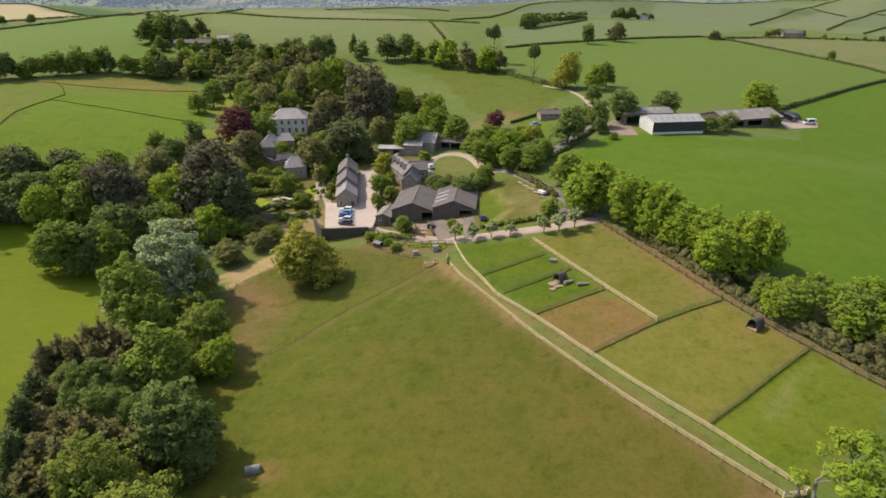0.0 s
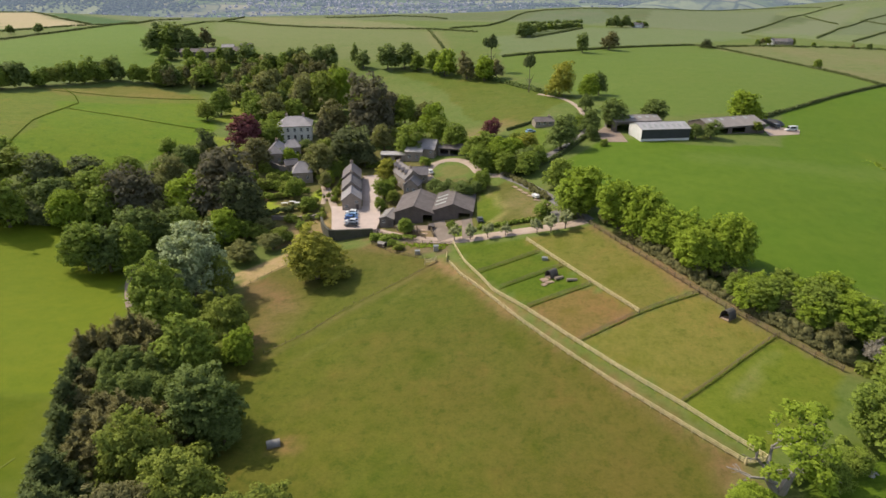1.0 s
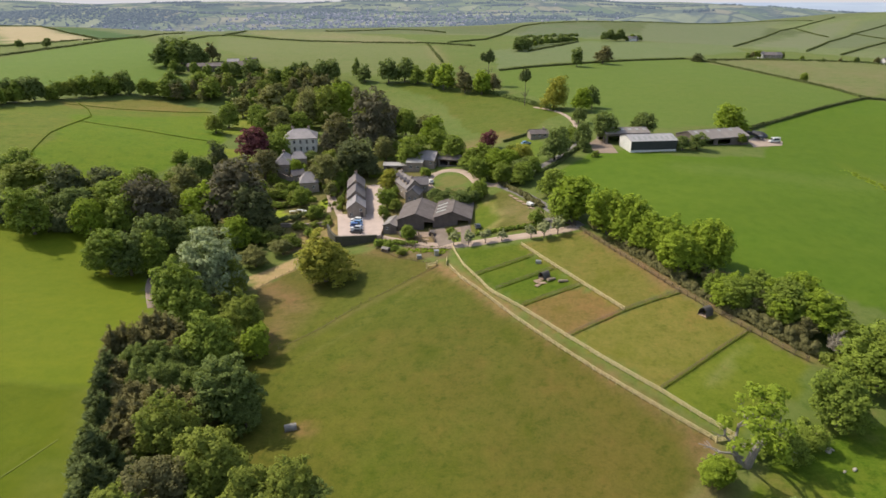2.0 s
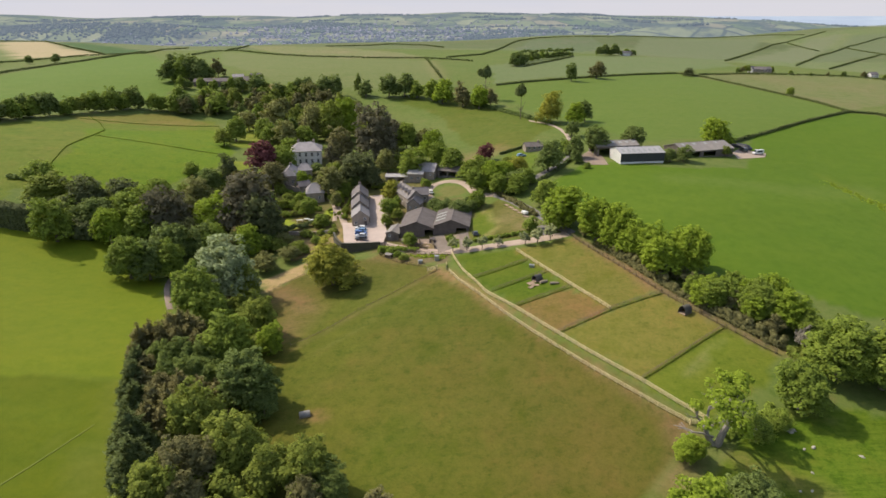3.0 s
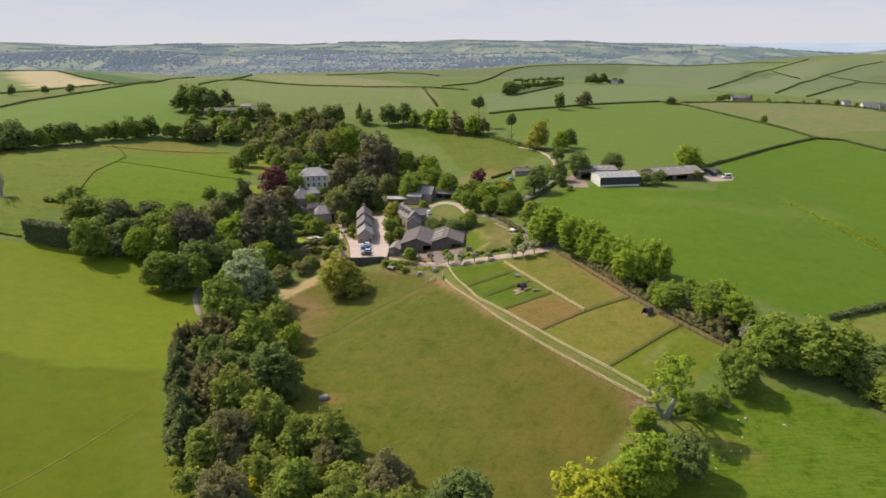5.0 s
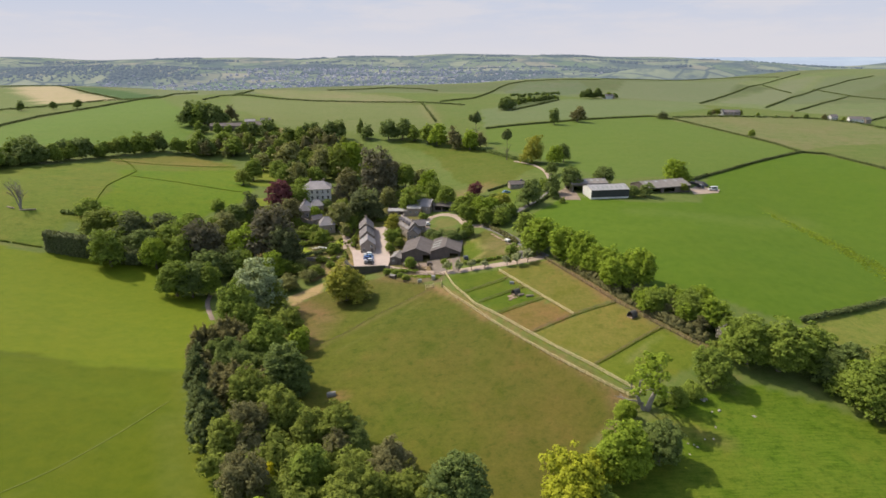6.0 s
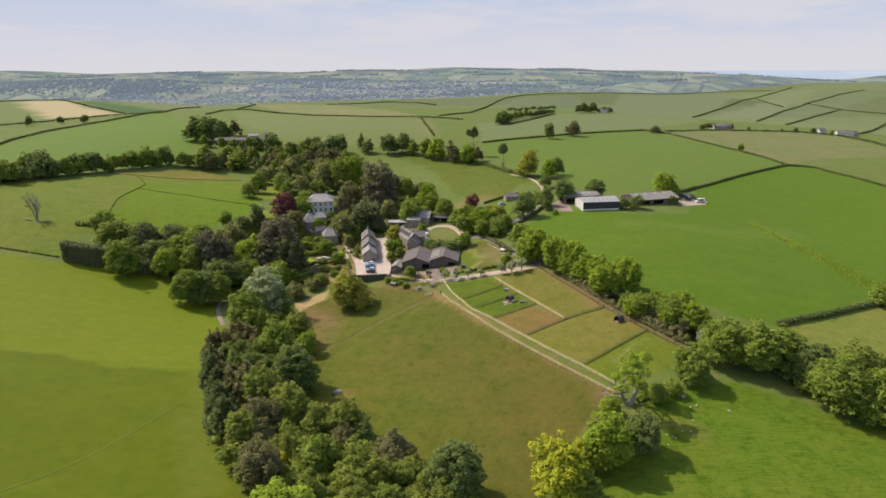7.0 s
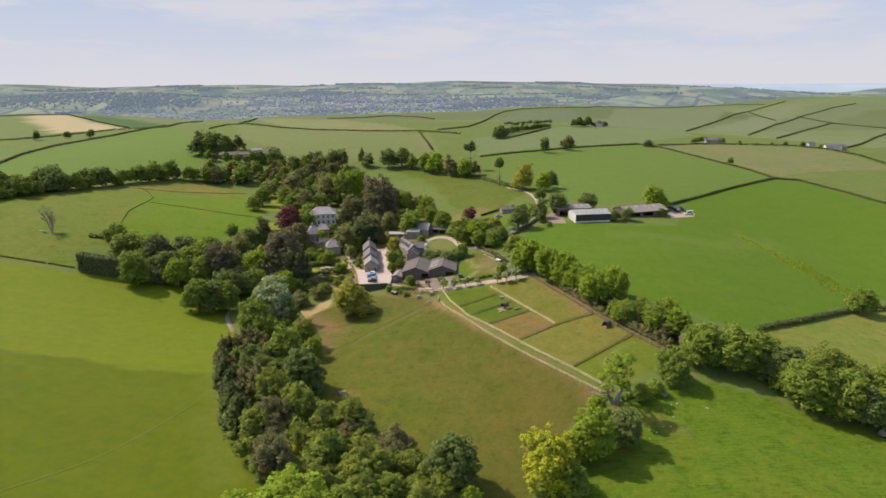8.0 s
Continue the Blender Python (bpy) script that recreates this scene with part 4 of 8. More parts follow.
def lay_lowland():
    """Coastal plain out to the horizon, haze put in as colour and glow."""
    bm = bmesh.new()
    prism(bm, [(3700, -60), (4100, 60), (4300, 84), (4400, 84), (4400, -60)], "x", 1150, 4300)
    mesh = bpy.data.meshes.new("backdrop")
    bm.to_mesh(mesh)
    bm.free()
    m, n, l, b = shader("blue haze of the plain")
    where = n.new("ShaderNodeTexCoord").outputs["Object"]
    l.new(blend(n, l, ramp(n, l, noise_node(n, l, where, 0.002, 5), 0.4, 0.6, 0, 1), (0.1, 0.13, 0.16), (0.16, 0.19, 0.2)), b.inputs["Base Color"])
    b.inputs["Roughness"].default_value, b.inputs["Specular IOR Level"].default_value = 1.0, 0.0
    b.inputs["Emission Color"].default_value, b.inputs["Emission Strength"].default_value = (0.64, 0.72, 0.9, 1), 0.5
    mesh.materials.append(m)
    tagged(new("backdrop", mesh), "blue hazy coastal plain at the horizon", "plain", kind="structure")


lay_lowland()


# ---- trees, bushes and hedges ----
ICO = bmesh.new()
bmesh.ops.create_icosphere(ICO, subdivisions=1, radius=1)
ICO_V = np.array([v.co for v in ICO.verts])
ICO_F = np.array([[v.index for v in f.verts] for f in ICO.faces])
ICO.free()


def clumps(rng, centres, radii, leaves, size, core=0.7, squash=1.0, heart=0.0, needle=False):
    """Foliage: over every clump a coat of small leaf blades, and a knobbly heart that closes it.
    Gives vertices, faces and the soft outward normal at each vertex."""
    verts, faces, soft, count = [], [], [], 0
    C, R = np.array(centres), np.array(radii)
    middle = C.mean(0)
    for c, r in zip(C, R):
        if r < heart:
            continue
        v = ICO_V * (r * core * (0.82 + 0.36 * rng.random((len(ICO_V), 1)))) * np.array([1, 1, squash])
        verts.append(v + c)
        soft.append(ICO_V * 0.7 + np.array([0, 0, 0.4]))
        faces += [tuple(f + count) for f in ICO_F]
        count += len(v)
    share = np.maximum(8, (leaves * R ** 1.6 / (R ** 1.6).sum())).astype(int)
    for c, r, m in zip(C, R, share):
        n = rng.normal(size=(m, 3))
        n /= np.linalg.norm(n, axis=1, keepdims=True)
        n[:, 2] = np.where(n[:, 2] < -0.35, -n[:, 2], n[:, 2])
        p = c + n * r * np.array([1, 1, squash]) * (0.72 + 0.5 * rng.random((m, 1)))
        near = np.linalg.norm(C - c, axis=1) < r + R.max() * 1.3
        d = np.linalg.norm(p[:, None] - C[None, near], axis=2) / R[None, near]
        keep = (d.min(1) > 0.62)
        n, p = n[keep], p[keep]
        m = len(p)
        if not m:
            continue
        face = n + rng.normal(scale=0.55, size=(m, 3)) + np.array([0, 0, 0.45])
        face /= np.linalg.norm(face, axis=1, keepdims=True)
        a = np.cross(face, rng.normal(size=(m, 3)))
        a /= np.linalg.norm(a, axis=1, keepdims=True)
        b = np.cross(face, a)
        s = size * (0.5 + 0.9 * rng.random((m, 1)))
        if needle:
            a = n * np.array([1, 1, 0.5]) + np.array([0, 0, 0.35]) + rng.normal(scale=0.3, size=(m, 3))
            a /= np.linalg.norm(a, axis=1, keepdims=True)
            b = np.cross(face, a)
            b *= -0.4 / (np.linalg.norm(b, axis=1, keepdims=True) + 1e-6)
            p = p - a * s * 0.5
            a = a * -1.6
        blade = np.stack([p - a * s, p + a * s * 0.5 - b * s * 0.75, p + a * s * 0.8 + b * s * 0.55], 1)
        verts.append(blade.reshape(-1, 3))
        whole = p - middle
        whole /= np.linalg.norm(whole, axis=1, keepdims=True) + 1e-6
        lit = 0.46 * n + 0.2 * whole + 0.6 * face + np.array([0, 0, 0.4])
        soft.append(np.repeat(lit, 3, 0))
        k = count + 3 * np.arange(m)[:, None]
        faces += [tuple(f) for f in np.hstack([k, k + 1, k + 2])]
        count += 3 * m
    soft = np.concatenate(soft)
    return np.concatenate(verts), faces, soft / np.linalg.norm(soft, axis=1, keepdims=True)


def leafy(name, verts, faces, soft):
    mesh = mesh_from(name, verts, faces)
    mesh.normals_split_custom_set_from_vertices([tuple(n) for n in soft])
    return mesh


def round_crown(seed, lobes, leaves, size, low=2.2, spread=10.0, top=12.0, loose=0.0):
    """A domed crown of uneven outline: leafy masses over the boughs with clefts between them, each a cluster of small leafy sprays."""
    rng = np.random.default_rng(seed)
    hr, cz = spread / 2, low + (top - low) * 0.4
    boughs = 15 if lobes > 90 else 11
    k = np.arange(boughs) + 0.5
    up = 1 - 1.42 * k / boughs
    turn = k * 2.399963 + rng.normal(scale=0.35, size=boughs)
    B = np.stack([np.sqrt(1 - up * up) * np.cos(turn), np.sqrt(1 - up * up) * np.sin(turn), up], -1) + rng.normal(scale=0.12, size=(boughs, 3))
    B /= np.linalg.norm(B, axis=1, keepdims=True)
    reach = rng.uniform(0.78 - loose, 1.14 + 0.4 * loose, boughs)

    def shell(d, depth):
        """The point of the crown's outline in a direction: fullest over a bough, drawn in between two."""
        near = d @ B.T
        order = np.sort(near, axis=1)
        cleft = np.clip((order[:, -1] - order[:, -2]) / 0.2, 0, 1)
        full = reach[near.argmax(1)] * (0.8 - 0.3 * loose + (0.2 + 0.3 * loose) * cleft ** 0.6)
        half = np.where(d[:, 2] > 0, top - cz, cz - low)
        return np.stack([d[:, 0] * hr, d[:, 1] * hr, d[:, 2] * half], -1) * (full * depth)[:, None] + np.array([0, 0, cz])

    k = np.arange(lobes) + 0.5
    up = 1 - 1.55 * k / lobes
    turn = k * 2.399963
    D = np.stack([np.sqrt(1 - up * up) * np.cos(turn), np.sqrt(1 - up * up) * np.sin(turn), up], -1) + rng.normal(scale=0.07, size=(lobes, 3))
    D /= np.linalg.norm(D, axis=1, keepdims=True)
    small = spread * 0.9 / math.sqrt(lobes) * rng.uniform(0.7, 1.3, lobes)
    C = np.concatenate([[(0, 0, cz)], shell(B, np.full(boughs, 0.7)), shell(D, rng.uniform(0.78, 1.06, lobes) + (rng.random(lobes) < 0.12) * 0.1)])
    R = np.concatenate([[hr * 0.6], spread * rng.uniform(0.13, 0.17, boughs), small])
    C[:, :2] += (C[:, 2:] - cz) * rng.normal(scale=0.09, size=2)  # the head leans a little
    C[:, :2] *= hr / np.quantile(np.hypot(C[:, 0], C[:, 1]) + 0.7 * R, 0.96)
    C[:, 2] = low + (C[:, 2] - low) * (top - low) / (np.quantile(C[:, 2] + 0.7 * R, 0.98) - low)
    return clumps(rng, C, R, leaves, size, heart=spread * 0.125)


def conifer_crown(seed, tiers, leaves, size, spread=7.0, top=14.0):
    """Many small upswept sprays about a broad-shouldered cone, ending in two or three thin uneven leaders."""
    rng = np.random.default_rng(seed)
    centres, radii = [], []
    for t in range(tiers):
        k = t / (tiers - 1)
        z = 0.4 + (top * 0.9 - 0.4) * k
        wide = spread / 2 * (1 - k) ** 0.5 * rng.uniform(0.9, 1.1) + 0.2
        centres.append((0, 0, z - 0.3))
        radii.append(wide * 0.72 + 0.1)
        n = max(5, int(20 * (1 - k) + 4))
        for j in range(n):
            a = 2 * math.pi * j / n + t * 0.9 + rng.normal(scale=0.4)
            w = wide * rng.uniform(0.7, 1.15)
            centres.append((w * math.cos(a), w * math.sin(a), z - 0.1 * w + rng.normal(scale=0.6)))
            radii.append(0.2 + wide * rng.uniform(0.1, 0.18))
    for j in range(3):
        a, w, high = 2.1 * j + rng.random(), spread * (0.0, 0.13, 0.17)[j], top * (1.0, 0.93, 0.86)[j]
        for k in np.linspace(0, 1, 6):
            centres.append((w * math.cos(a), w * math.sin(a), high - 0.24 * top * (1 - k)))
            radii.append(0.12 + 0.42 * (1 - k))
    return clumps(rng, centres, radii, leaves, size, 0.85, 1.1, 0.6, True)


def trunk_mesh(seed, high, thick, spread, limbs=6, bare=0.5):
    """A tapered, slightly leaning trunk that divides into limbs."""
    rng = random.Random(seed)
    bm = bmesh.new()
    lean = (rng.uniform(-0.3, 0.3), rng.uniform(-0.3, 0.3))
    stem = [(lean[0] * k, lean[1] * k, high * k - 0.4 * (k == 0)) for k in (0, 0.12, 0.35, 0.6, 0.85)]
    tube(bm, stem, [thick * f for f in (1.35, 1.0, 0.82, 0.6, 0.3)])
    for i in range(limbs):
        a, k = 2 * math.pi * i / limbs + rng.uniform(-0.4, 0.4), rng.uniform(bare * 0.6, 0.7)
        base = Vector((lean[0] * k, lean[1] * k, high * k))
        far = spread * rng.uniform(0.28, 0.42)
        tip = base + Vector((math.cos(a) * far, math.sin(a) * far, high * rng.uniform(0.12, 0.3)))
        mid = base.lerp(tip, 0.5) + Vector((0, 0, -0.05 * high))
        tube(bm, [base, mid, tip], [thick * 0.45, thick * 0.3, thick * 0.1], 5)
    mesh = bpy.data.meshes.new("trunk")
    bm.to_mesh(mesh)
    bm.free()
    mesh.materials.append(BARK)
    return mesh


KINDS = {  # crown's form, leaves, label, name
    "lime": ("round", "lime", "broadleaf tree in fresh lime-green spring leaf", "tree"),
    "green": ("round", "green", "round-headed tree in mid-green leaf", "tree"),
    "dark": ("round", "dark", "dense dark green broadleaf tree", "tree"),
    "olive": ("loose", "olive", "olive-green tree with loose uneven crown", "tree"),
    "silver": ("skirt", "silver", "tall pale silvery grey-green tree", "tree"),
    "copper": ("round", "copper", "copper beech tree with purple leaves", "tree"),
    "brown": ("loose", "brown", "tree with thin brownish half-open leaves", "tree"),
    "willow": ("skirt", "willow", "golden-green willow tree with spreading crown", "tree"),
    "gold": ("round", "gold", "oak in bright yellow-green young leaf", "tree"),
    "yellow": ("round", "yellow", "small shrub in bright yellow blossom", "shrub"),
    "bush": ("bush", "green", "low rounded green bush", "bush"),
    "pale": ("loose", "pale", "grey thinly twigged tree hardly in leaf", "tree"),
    "ash": ("loose", "fresh", "feathery mid-green tree in the valley belt", "tree"),
    "scrub": ("bush", "olive", "low olive-green garden shrub", "shrub"),
    "young": ("loose", "young", "young thinly leaved roadside tree", "tree"),
    "spruce": ("conifer", "spruce", "dark green pointed spruce tree", "conifer"),
    "larch": ("conifer", "larch", "ragged brown-green conifer of the valley belt", "conifer"),
    "hazel": ("loose", "hazel", "broadleaf tree in soft brownish-green young leaf", "tree"),
    "bronze": ("round", "bronze", "large beech with dark bronze half-open leaves", "tree"),
    "dusk": ("round", "dusk", "dense evergreen tree with very dark leaves", "tree"),
    "cypress": ("loose", "dusk", "dark upright cedar-like evergreen", "tree"),
    "pine": ("pine", "spruce", "tall bare-stemmed pine with flat top", "conifer"),
}
CROWNS = {}


def crown_for(form, leaf, level, variant):
    key = (form, leaf, level, variant)
    if key not in CROWNS:
        shape = (form, level, variant, leaf == "young")
        if shape not in CROWNS:
            seed = 100 * variant + 7 * level + len(form)
            lobes, leaves, size = ((190, 11000, 0.27), (120, 5200, 0.34), (56, 1700, 0.6))[level]
            if form == "conifer":
                CROWNS[shape] = conifer_crown(seed, (20, 13, 8)[level], (13500, 4000, 900)[level], (0.36, 0.5, 0.9)[level])
            elif form == "pine":
                CROWNS[shape] = round_crown(seed, 30, leaves, size, 8.0, 8.0, 12.0, 0.4)
            elif form == "bush":
                CROWNS[shape] = round_crown(seed, max(12, lobes // 2), leaves // 2, size, -0.6, 10.0, 9.0)
            elif form == "skirt":
                CROWNS[shape] = round_crown(seed, lobes, leaves, size * 0.9, -1.2)
            elif leaf == "young":
                CROWNS[shape] = round_crown(seed, 40, 420, 0.42, 4.0, 10.0, 12.0, 0.3)
            elif form == "loose":
                CROWNS[shape] = round_crown(seed, lobes, leaves, size * 0.92, (-0.3, -0.5, -0.6)[level], 10.0, 12.0, 0.2)
            else:
                CROWNS[shape] = round_crown(seed, lobes, leaves, size, (-0.5, -0.7, -0.7)[level])
        mesh = leafy("crown", *CROWNS[shape])
        mesh.materials.append(LEAF[leaf])
        CROWNS[key] = mesh
    return CROWNS[key]


TRUNKS = [trunk_mesh(i, 9.0, 0.34, 10.0) for i in range(3)]
SPIRE = trunk_mesh(9, 13.0, 0.22, 3.0, 4)
MADE = {}
tally = [0]
FAR_TREES = []


def tree(kind, x, y, high, spread, group="", sink=0.0):
    """A tree of that kind, standing on the ground: trunk and crown."""
    form, leaf, label, name = KINDS[kind]
    tally[0] += 1
    i = tally[0]
    if group.startswith("far "):
        FAR_TREES.append((kind, i, x, y, high, spread))
        return None
    level = 0 if (y < 145 and abs(x) < 125) else 1 if y < 300 else 2
    key = (kind, level, i % (4, 4, 3)[level])
    base, wide = {"conifer": (14.0, 7.0), "bush": (9.0, 10.0)}.get(form, (12.0, 10.0))
    turn = (i * 137.5) % 360
    m = pose(x, y, ground(x, y) - sink, 0, 0, turn) @ Matrix.Diagonal((1.04 * spread / wide, 1.04 * spread / wide * (0.92 + 0.16 * ((i * 7) % 10) / 10), high / base, 1))
    if key not in MADE:
        ob = tagged(new(name), label, name if name != "conifer" else "conifer tree")
        part("trunk", SPIRE if form == "conifer" else TRUNKS[key[2] % 3], BARK, ob)
        part("crown", crown_for(form, leaf, level, key[2]), LEAF[leaf], ob)
        ob.matrix_basis = m
        MADE[key] = ob
    else:
        src = MADE[key]
        keep = src.matrix_basis.copy()
        src.matrix_basis = Matrix.Identity(4)
        ob = copy_thing(src, m)
        src.matrix_basis = keep
    if group:
        tagged(ob, group=group)
    return ob



# the valley belt beside the pasture
tree("larch", -70.2, 87.6, 10.9, 5.9, "trees of the valley belt beside the pasture")
tree("larch", -69.0, 89.9, 11.1, 5.7, "trees of the valley belt beside the pasture")
tree("larch", -66.3, 89.4, 11.2, 6.1, "trees of the valley belt beside the pasture")
tree("larch", -65.2, 92.3, 12.4, 6.3, "trees of the valley belt beside the pasture")
tree("larch", -63.5, 94, 12.5, 6.3, "trees of the valley belt beside the pasture")
tree("larch", -60.9, 93.5, 12.1, 6.5, "trees of the valley belt beside the pasture")
tree("larch", -58.4, 92.7, 10.5, 6.0, "trees of the valley belt beside the pasture")
tree("larch", -56.1, 91.7, 7.9, 4.9, "trees of the valley belt beside the pasture")
tree("larch", -62.6, 89.5, 10.8, 6.3, "trees of the valley belt beside the pasture")
tree("larch", -58.0, 89.1, 9.6, 5.9, "trees of the valley belt beside the pasture")
tree("ash", -65.0, 84.6, 8.5, 7.4, "trees of the valley belt beside the pasture")
tree("ash", -60.2, 84.8, 8.9, 7.7, "trees of the valley belt beside the pasture")
tree("ash", -55.7, 83.7, 8.3, 7.5, "trees of the valley belt beside the pasture")
tree("ash", -52.8, 84.1, 6.2, 5.7, "trees of the valley belt beside the pasture")
tree("spruce", -67.6, 80.1, 9.8, 6.0, "trees of the valley belt beside the pasture")
tree("larch", -65.5, 79.5, 7.9, 6.6, "trees of the valley belt beside the pasture")
tree("ash", -60.2, 78.4, 8.7, 7.9, "trees of the valley belt beside the pasture")
tree("ash", -55.6, 77.4, 8.7, 7.9, "trees of the valley belt beside the pasture")
tree("ash", -51.0, 77, 8, 7.3, "trees of the valley belt beside the pasture")
tree("spruce", -65.2, 73.2, 10.3, 6.3, "trees of the valley belt beside the pasture")
tree("larch", -63.8, 73.6, 8.1, 6.7, "trees of the valley belt beside the pasture")
tree("larch", -59.4, 72.8, 7.9, 6.6, "trees of the valley belt beside the pasture")
tree("larch", -54.5, 70.8, 9.6, 6.3, "trees of the valley belt beside the pasture")
tree("larch", -50.5, 70.4, 8.8, 6.3, "trees of the valley belt beside the pasture")
tree("larch", -46.9, 70.1, 8.2, 5.8, "trees of the valley belt beside the pasture")
tree("ash", -46.6, 73.8, 5.1, 4.6, "trees of the valley belt beside the pasture")
tree("spruce", -60.7, 65.3, 10.3, 6.3, "trees of the valley belt beside the pasture")
tree("larch", -57.7, 65.4, 9.8, 6.4, "trees of the valley belt beside the pasture")
tree("larch", -54.5, 64.9, 9.9, 6.4, "trees of the valley belt beside the pasture")
tree("larch", -51.4, 64.5, 8.5, 6.1, "trees of the valley belt beside the pasture")
tree("brown", -49.2, 66.4, 6.6, 6.0, "trees of the valley belt beside the pasture")
tree("larch", -56.4, 60.9, 9.1, 6.4, "trees of the valley belt beside the pasture")
tree("larch", -53.5, 60.3, 8.9, 6.3, "trees of the valley belt beside the pasture")
tree("spruce", -56.6, 54.4, 11.8, 7.5, "trees of the valley belt beside the pasture")
tree("spruce", -53.3, 48, 11.3, 7.5, "trees of the valley belt beside the pasture")
tree("silver", -63.0, 124.6, 19.3, 17.6, "trees of the valley belt beside the pasture")
tree("olive", -55.6, 113.2, 6.5, 6.5, "trees of the valley belt beside the pasture")
tree("green", -66.4, 112, 15.1, 12.6, "trees of the valley belt beside the pasture")
tree("green", -61.2, 107.3, 11.2, 10.2, "trees of the valley belt beside the pasture")
tree("olive", -56.7, 124.3, 10.5, 9.5, "trees of the valley belt beside the pasture")
tree("green", -51.4, 89.1, 13.7, 12.5, "trees of the valley belt beside the pasture")
tree("olive", -47.5, 102.2, 10.7, 9.7, "trees of the valley belt beside the pasture")
tree("lime", -42.5, 93.9, 7.7, 7.0, "trees of the valley belt beside the pasture")
tree("dark", -41.5, 72.1, 13.1, 11.9, "trees of the valley belt beside the pasture")
tree("dark", -37.5, 69.3, 7.4, 6.7, "trees of the valley belt beside the pasture")
tree("olive", -48.0, 61, 11.7, 10.7, "trees of the valley belt beside the pasture")
tree("brown", -44.2, 49.5, 10.7, 9.7, "trees of the valley belt beside the pasture")
tree("olive", -38.6, 54.1, 11.2, 11.2, "trees of the valley belt beside the pasture")
tree("olive", -31.6, 49.1, 9.1, 9.6, "trees of the valley belt beside the pasture")
tree("olive", -24.1, 48.9, 9.4, 9.8, "trees of the valley belt beside the pasture")
tree("ash", -20.1, 45.9, 6.8, 7.5, "trees of the valley belt beside the pasture")
tree("olive", -47.8, 43, 9.6, 9.2, "trees of the valley belt beside the pasture")
tree("brown", -42.0, 42.4, 8.2, 7.8, "trees of the valley belt beside the pasture")
tree("brown", -39.9, 28.9, 10.8, 9.8, "trees of the valley belt beside the pasture")
tree("yellow", -36.4, 35.8, 4.8, 3.0, "trees of the valley belt beside the pasture")
tree("olive", -36.2, 38.5, 7.3, 7.3, "trees of the valley belt beside the pasture")
tree("green", -28.4, 34.5, 9.6, 9.2, "trees of the valley belt beside the pasture")
tree("brown", -23.5, 43.6, 6.5, 6.5, "trees of the valley belt beside the pasture")
tree("olive", -18.8, 27.9, 11.2, 10.2, "trees of the valley belt beside the pasture")
tree("olive", -14.6, 27.1, 9.6, 8.7, "trees of the valley belt beside the pasture")
tree("brown", -10.9, 39.9, 7.7, 9.1, "trees of the valley belt beside the pasture")
tree("brown", -12.7, 34.4, 7.3, 8.1, "trees of the valley belt beside the pasture")
tree("olive", -9.0, 29.5, 7.9, 8.3, "trees of the valley belt beside the pasture")
tree("dark", 2.3, 26.8, 12.8, 12.2, "trees of the valley belt beside the pasture")
tree("olive", -5.0, 24.4, 7.6, 7.6, "trees of the valley belt beside the pasture")
tree("olive", 0.1, 21.5, 7.4, 8.2, "trees of the valley belt beside the pasture")
tree("olive", -18.0, 19.9, 9.5, 9.5, "trees of the valley belt beside the pasture")
tree("green", -11.8, 20.6, 7.5, 7.5, "trees of the valley belt beside the pasture")
tree("olive", -26.8, 20.9, 10.3, 10.3, "trees of the valley belt beside the pasture")
tree("lime", -31.6, 8.6, 14.0, 18.4, "trees of the valley belt beside the pasture")
tree("lime", -43.4, 11, 8.3, 9.3, "trees of the valley belt beside the pasture")
tree("green", -22.3, 15.2, 8, 8.0, "trees of the valley belt beside the pasture")
tree("olive", -5.5, 16.5, 8, 8.0, "trees of the valley belt beside the pasture")
tree("lime", 6.4, 19.4, 4.9, 5.4, "trees of the valley belt beside the pasture")

# the near hedge of the sheep pasture
tree("gold", 24.6, 23.9, 14.0, 12.6, "trees of the near hedge of the sheep pasture")
tree("lime", 37, 33.7, 13.3, 11.6, "trees of the near hedge of the sheep pasture")
tree("gold", 30.9, 33.5, 7.4, 7.4, "trees of the near hedge of the sheep pasture")
tree("dark", 46, 37.8, 9.8, 9, "trees of the near hedge of the sheep pasture")
tree("lime", 42.9, 51.9, 5.1, 5.6, "trees of the near hedge of the sheep pasture")
tree("green", 28.9, 22, 8.4, 8.4, "trees of the near hedge of the sheep pasture")
tree("bush", 56.5, 55.4, 5.2, 5.8, "trees of the near hedge of the sheep pasture")
tree("bush", 61.6, 58.4, 4.2, 5.3, "trees of the near hedge of the sheep pasture")
tree("green", 68.7, 63.1, 9.9, 10.4, "trees of the near hedge of the sheep pasture")
tree("green", 81.7, 72, 13, 13.7, "trees of the near hedge of the sheep pasture")
tree("green", 89, 69.1, 14.4, 15.7, "trees of the near hedge of the sheep pasture")
tree("green", 96.1, 69, 11.9, 12.5, "trees of the near hedge of the sheep pasture")
tree("dark", 100.3, 65.4, 10.4, 11.3, "trees of the near hedge of the sheep pasture")
tree("dark", 106, 66.4, 9.9, 9.9, "trees of the near hedge of the sheep pasture")
tree("green", 100.7, 60, 8.6, 8.6, "trees of the near hedge of the sheep pasture")
tree("green", 103.1, 52.6, 13.9, 14.6, "trees of the near hedge of the sheep pasture")
tree("olive", 113.7, 57.9, 15.3, 15.3, "trees of the near hedge of the sheep pasture")
tree("green", 110.2, 48.7, 13.2, 13.2, "trees of the near hedge of the sheep pasture")
tree("dark", 113.8, 45.8, 11.1, 12.3, "trees of the near hedge of the sheep pasture")
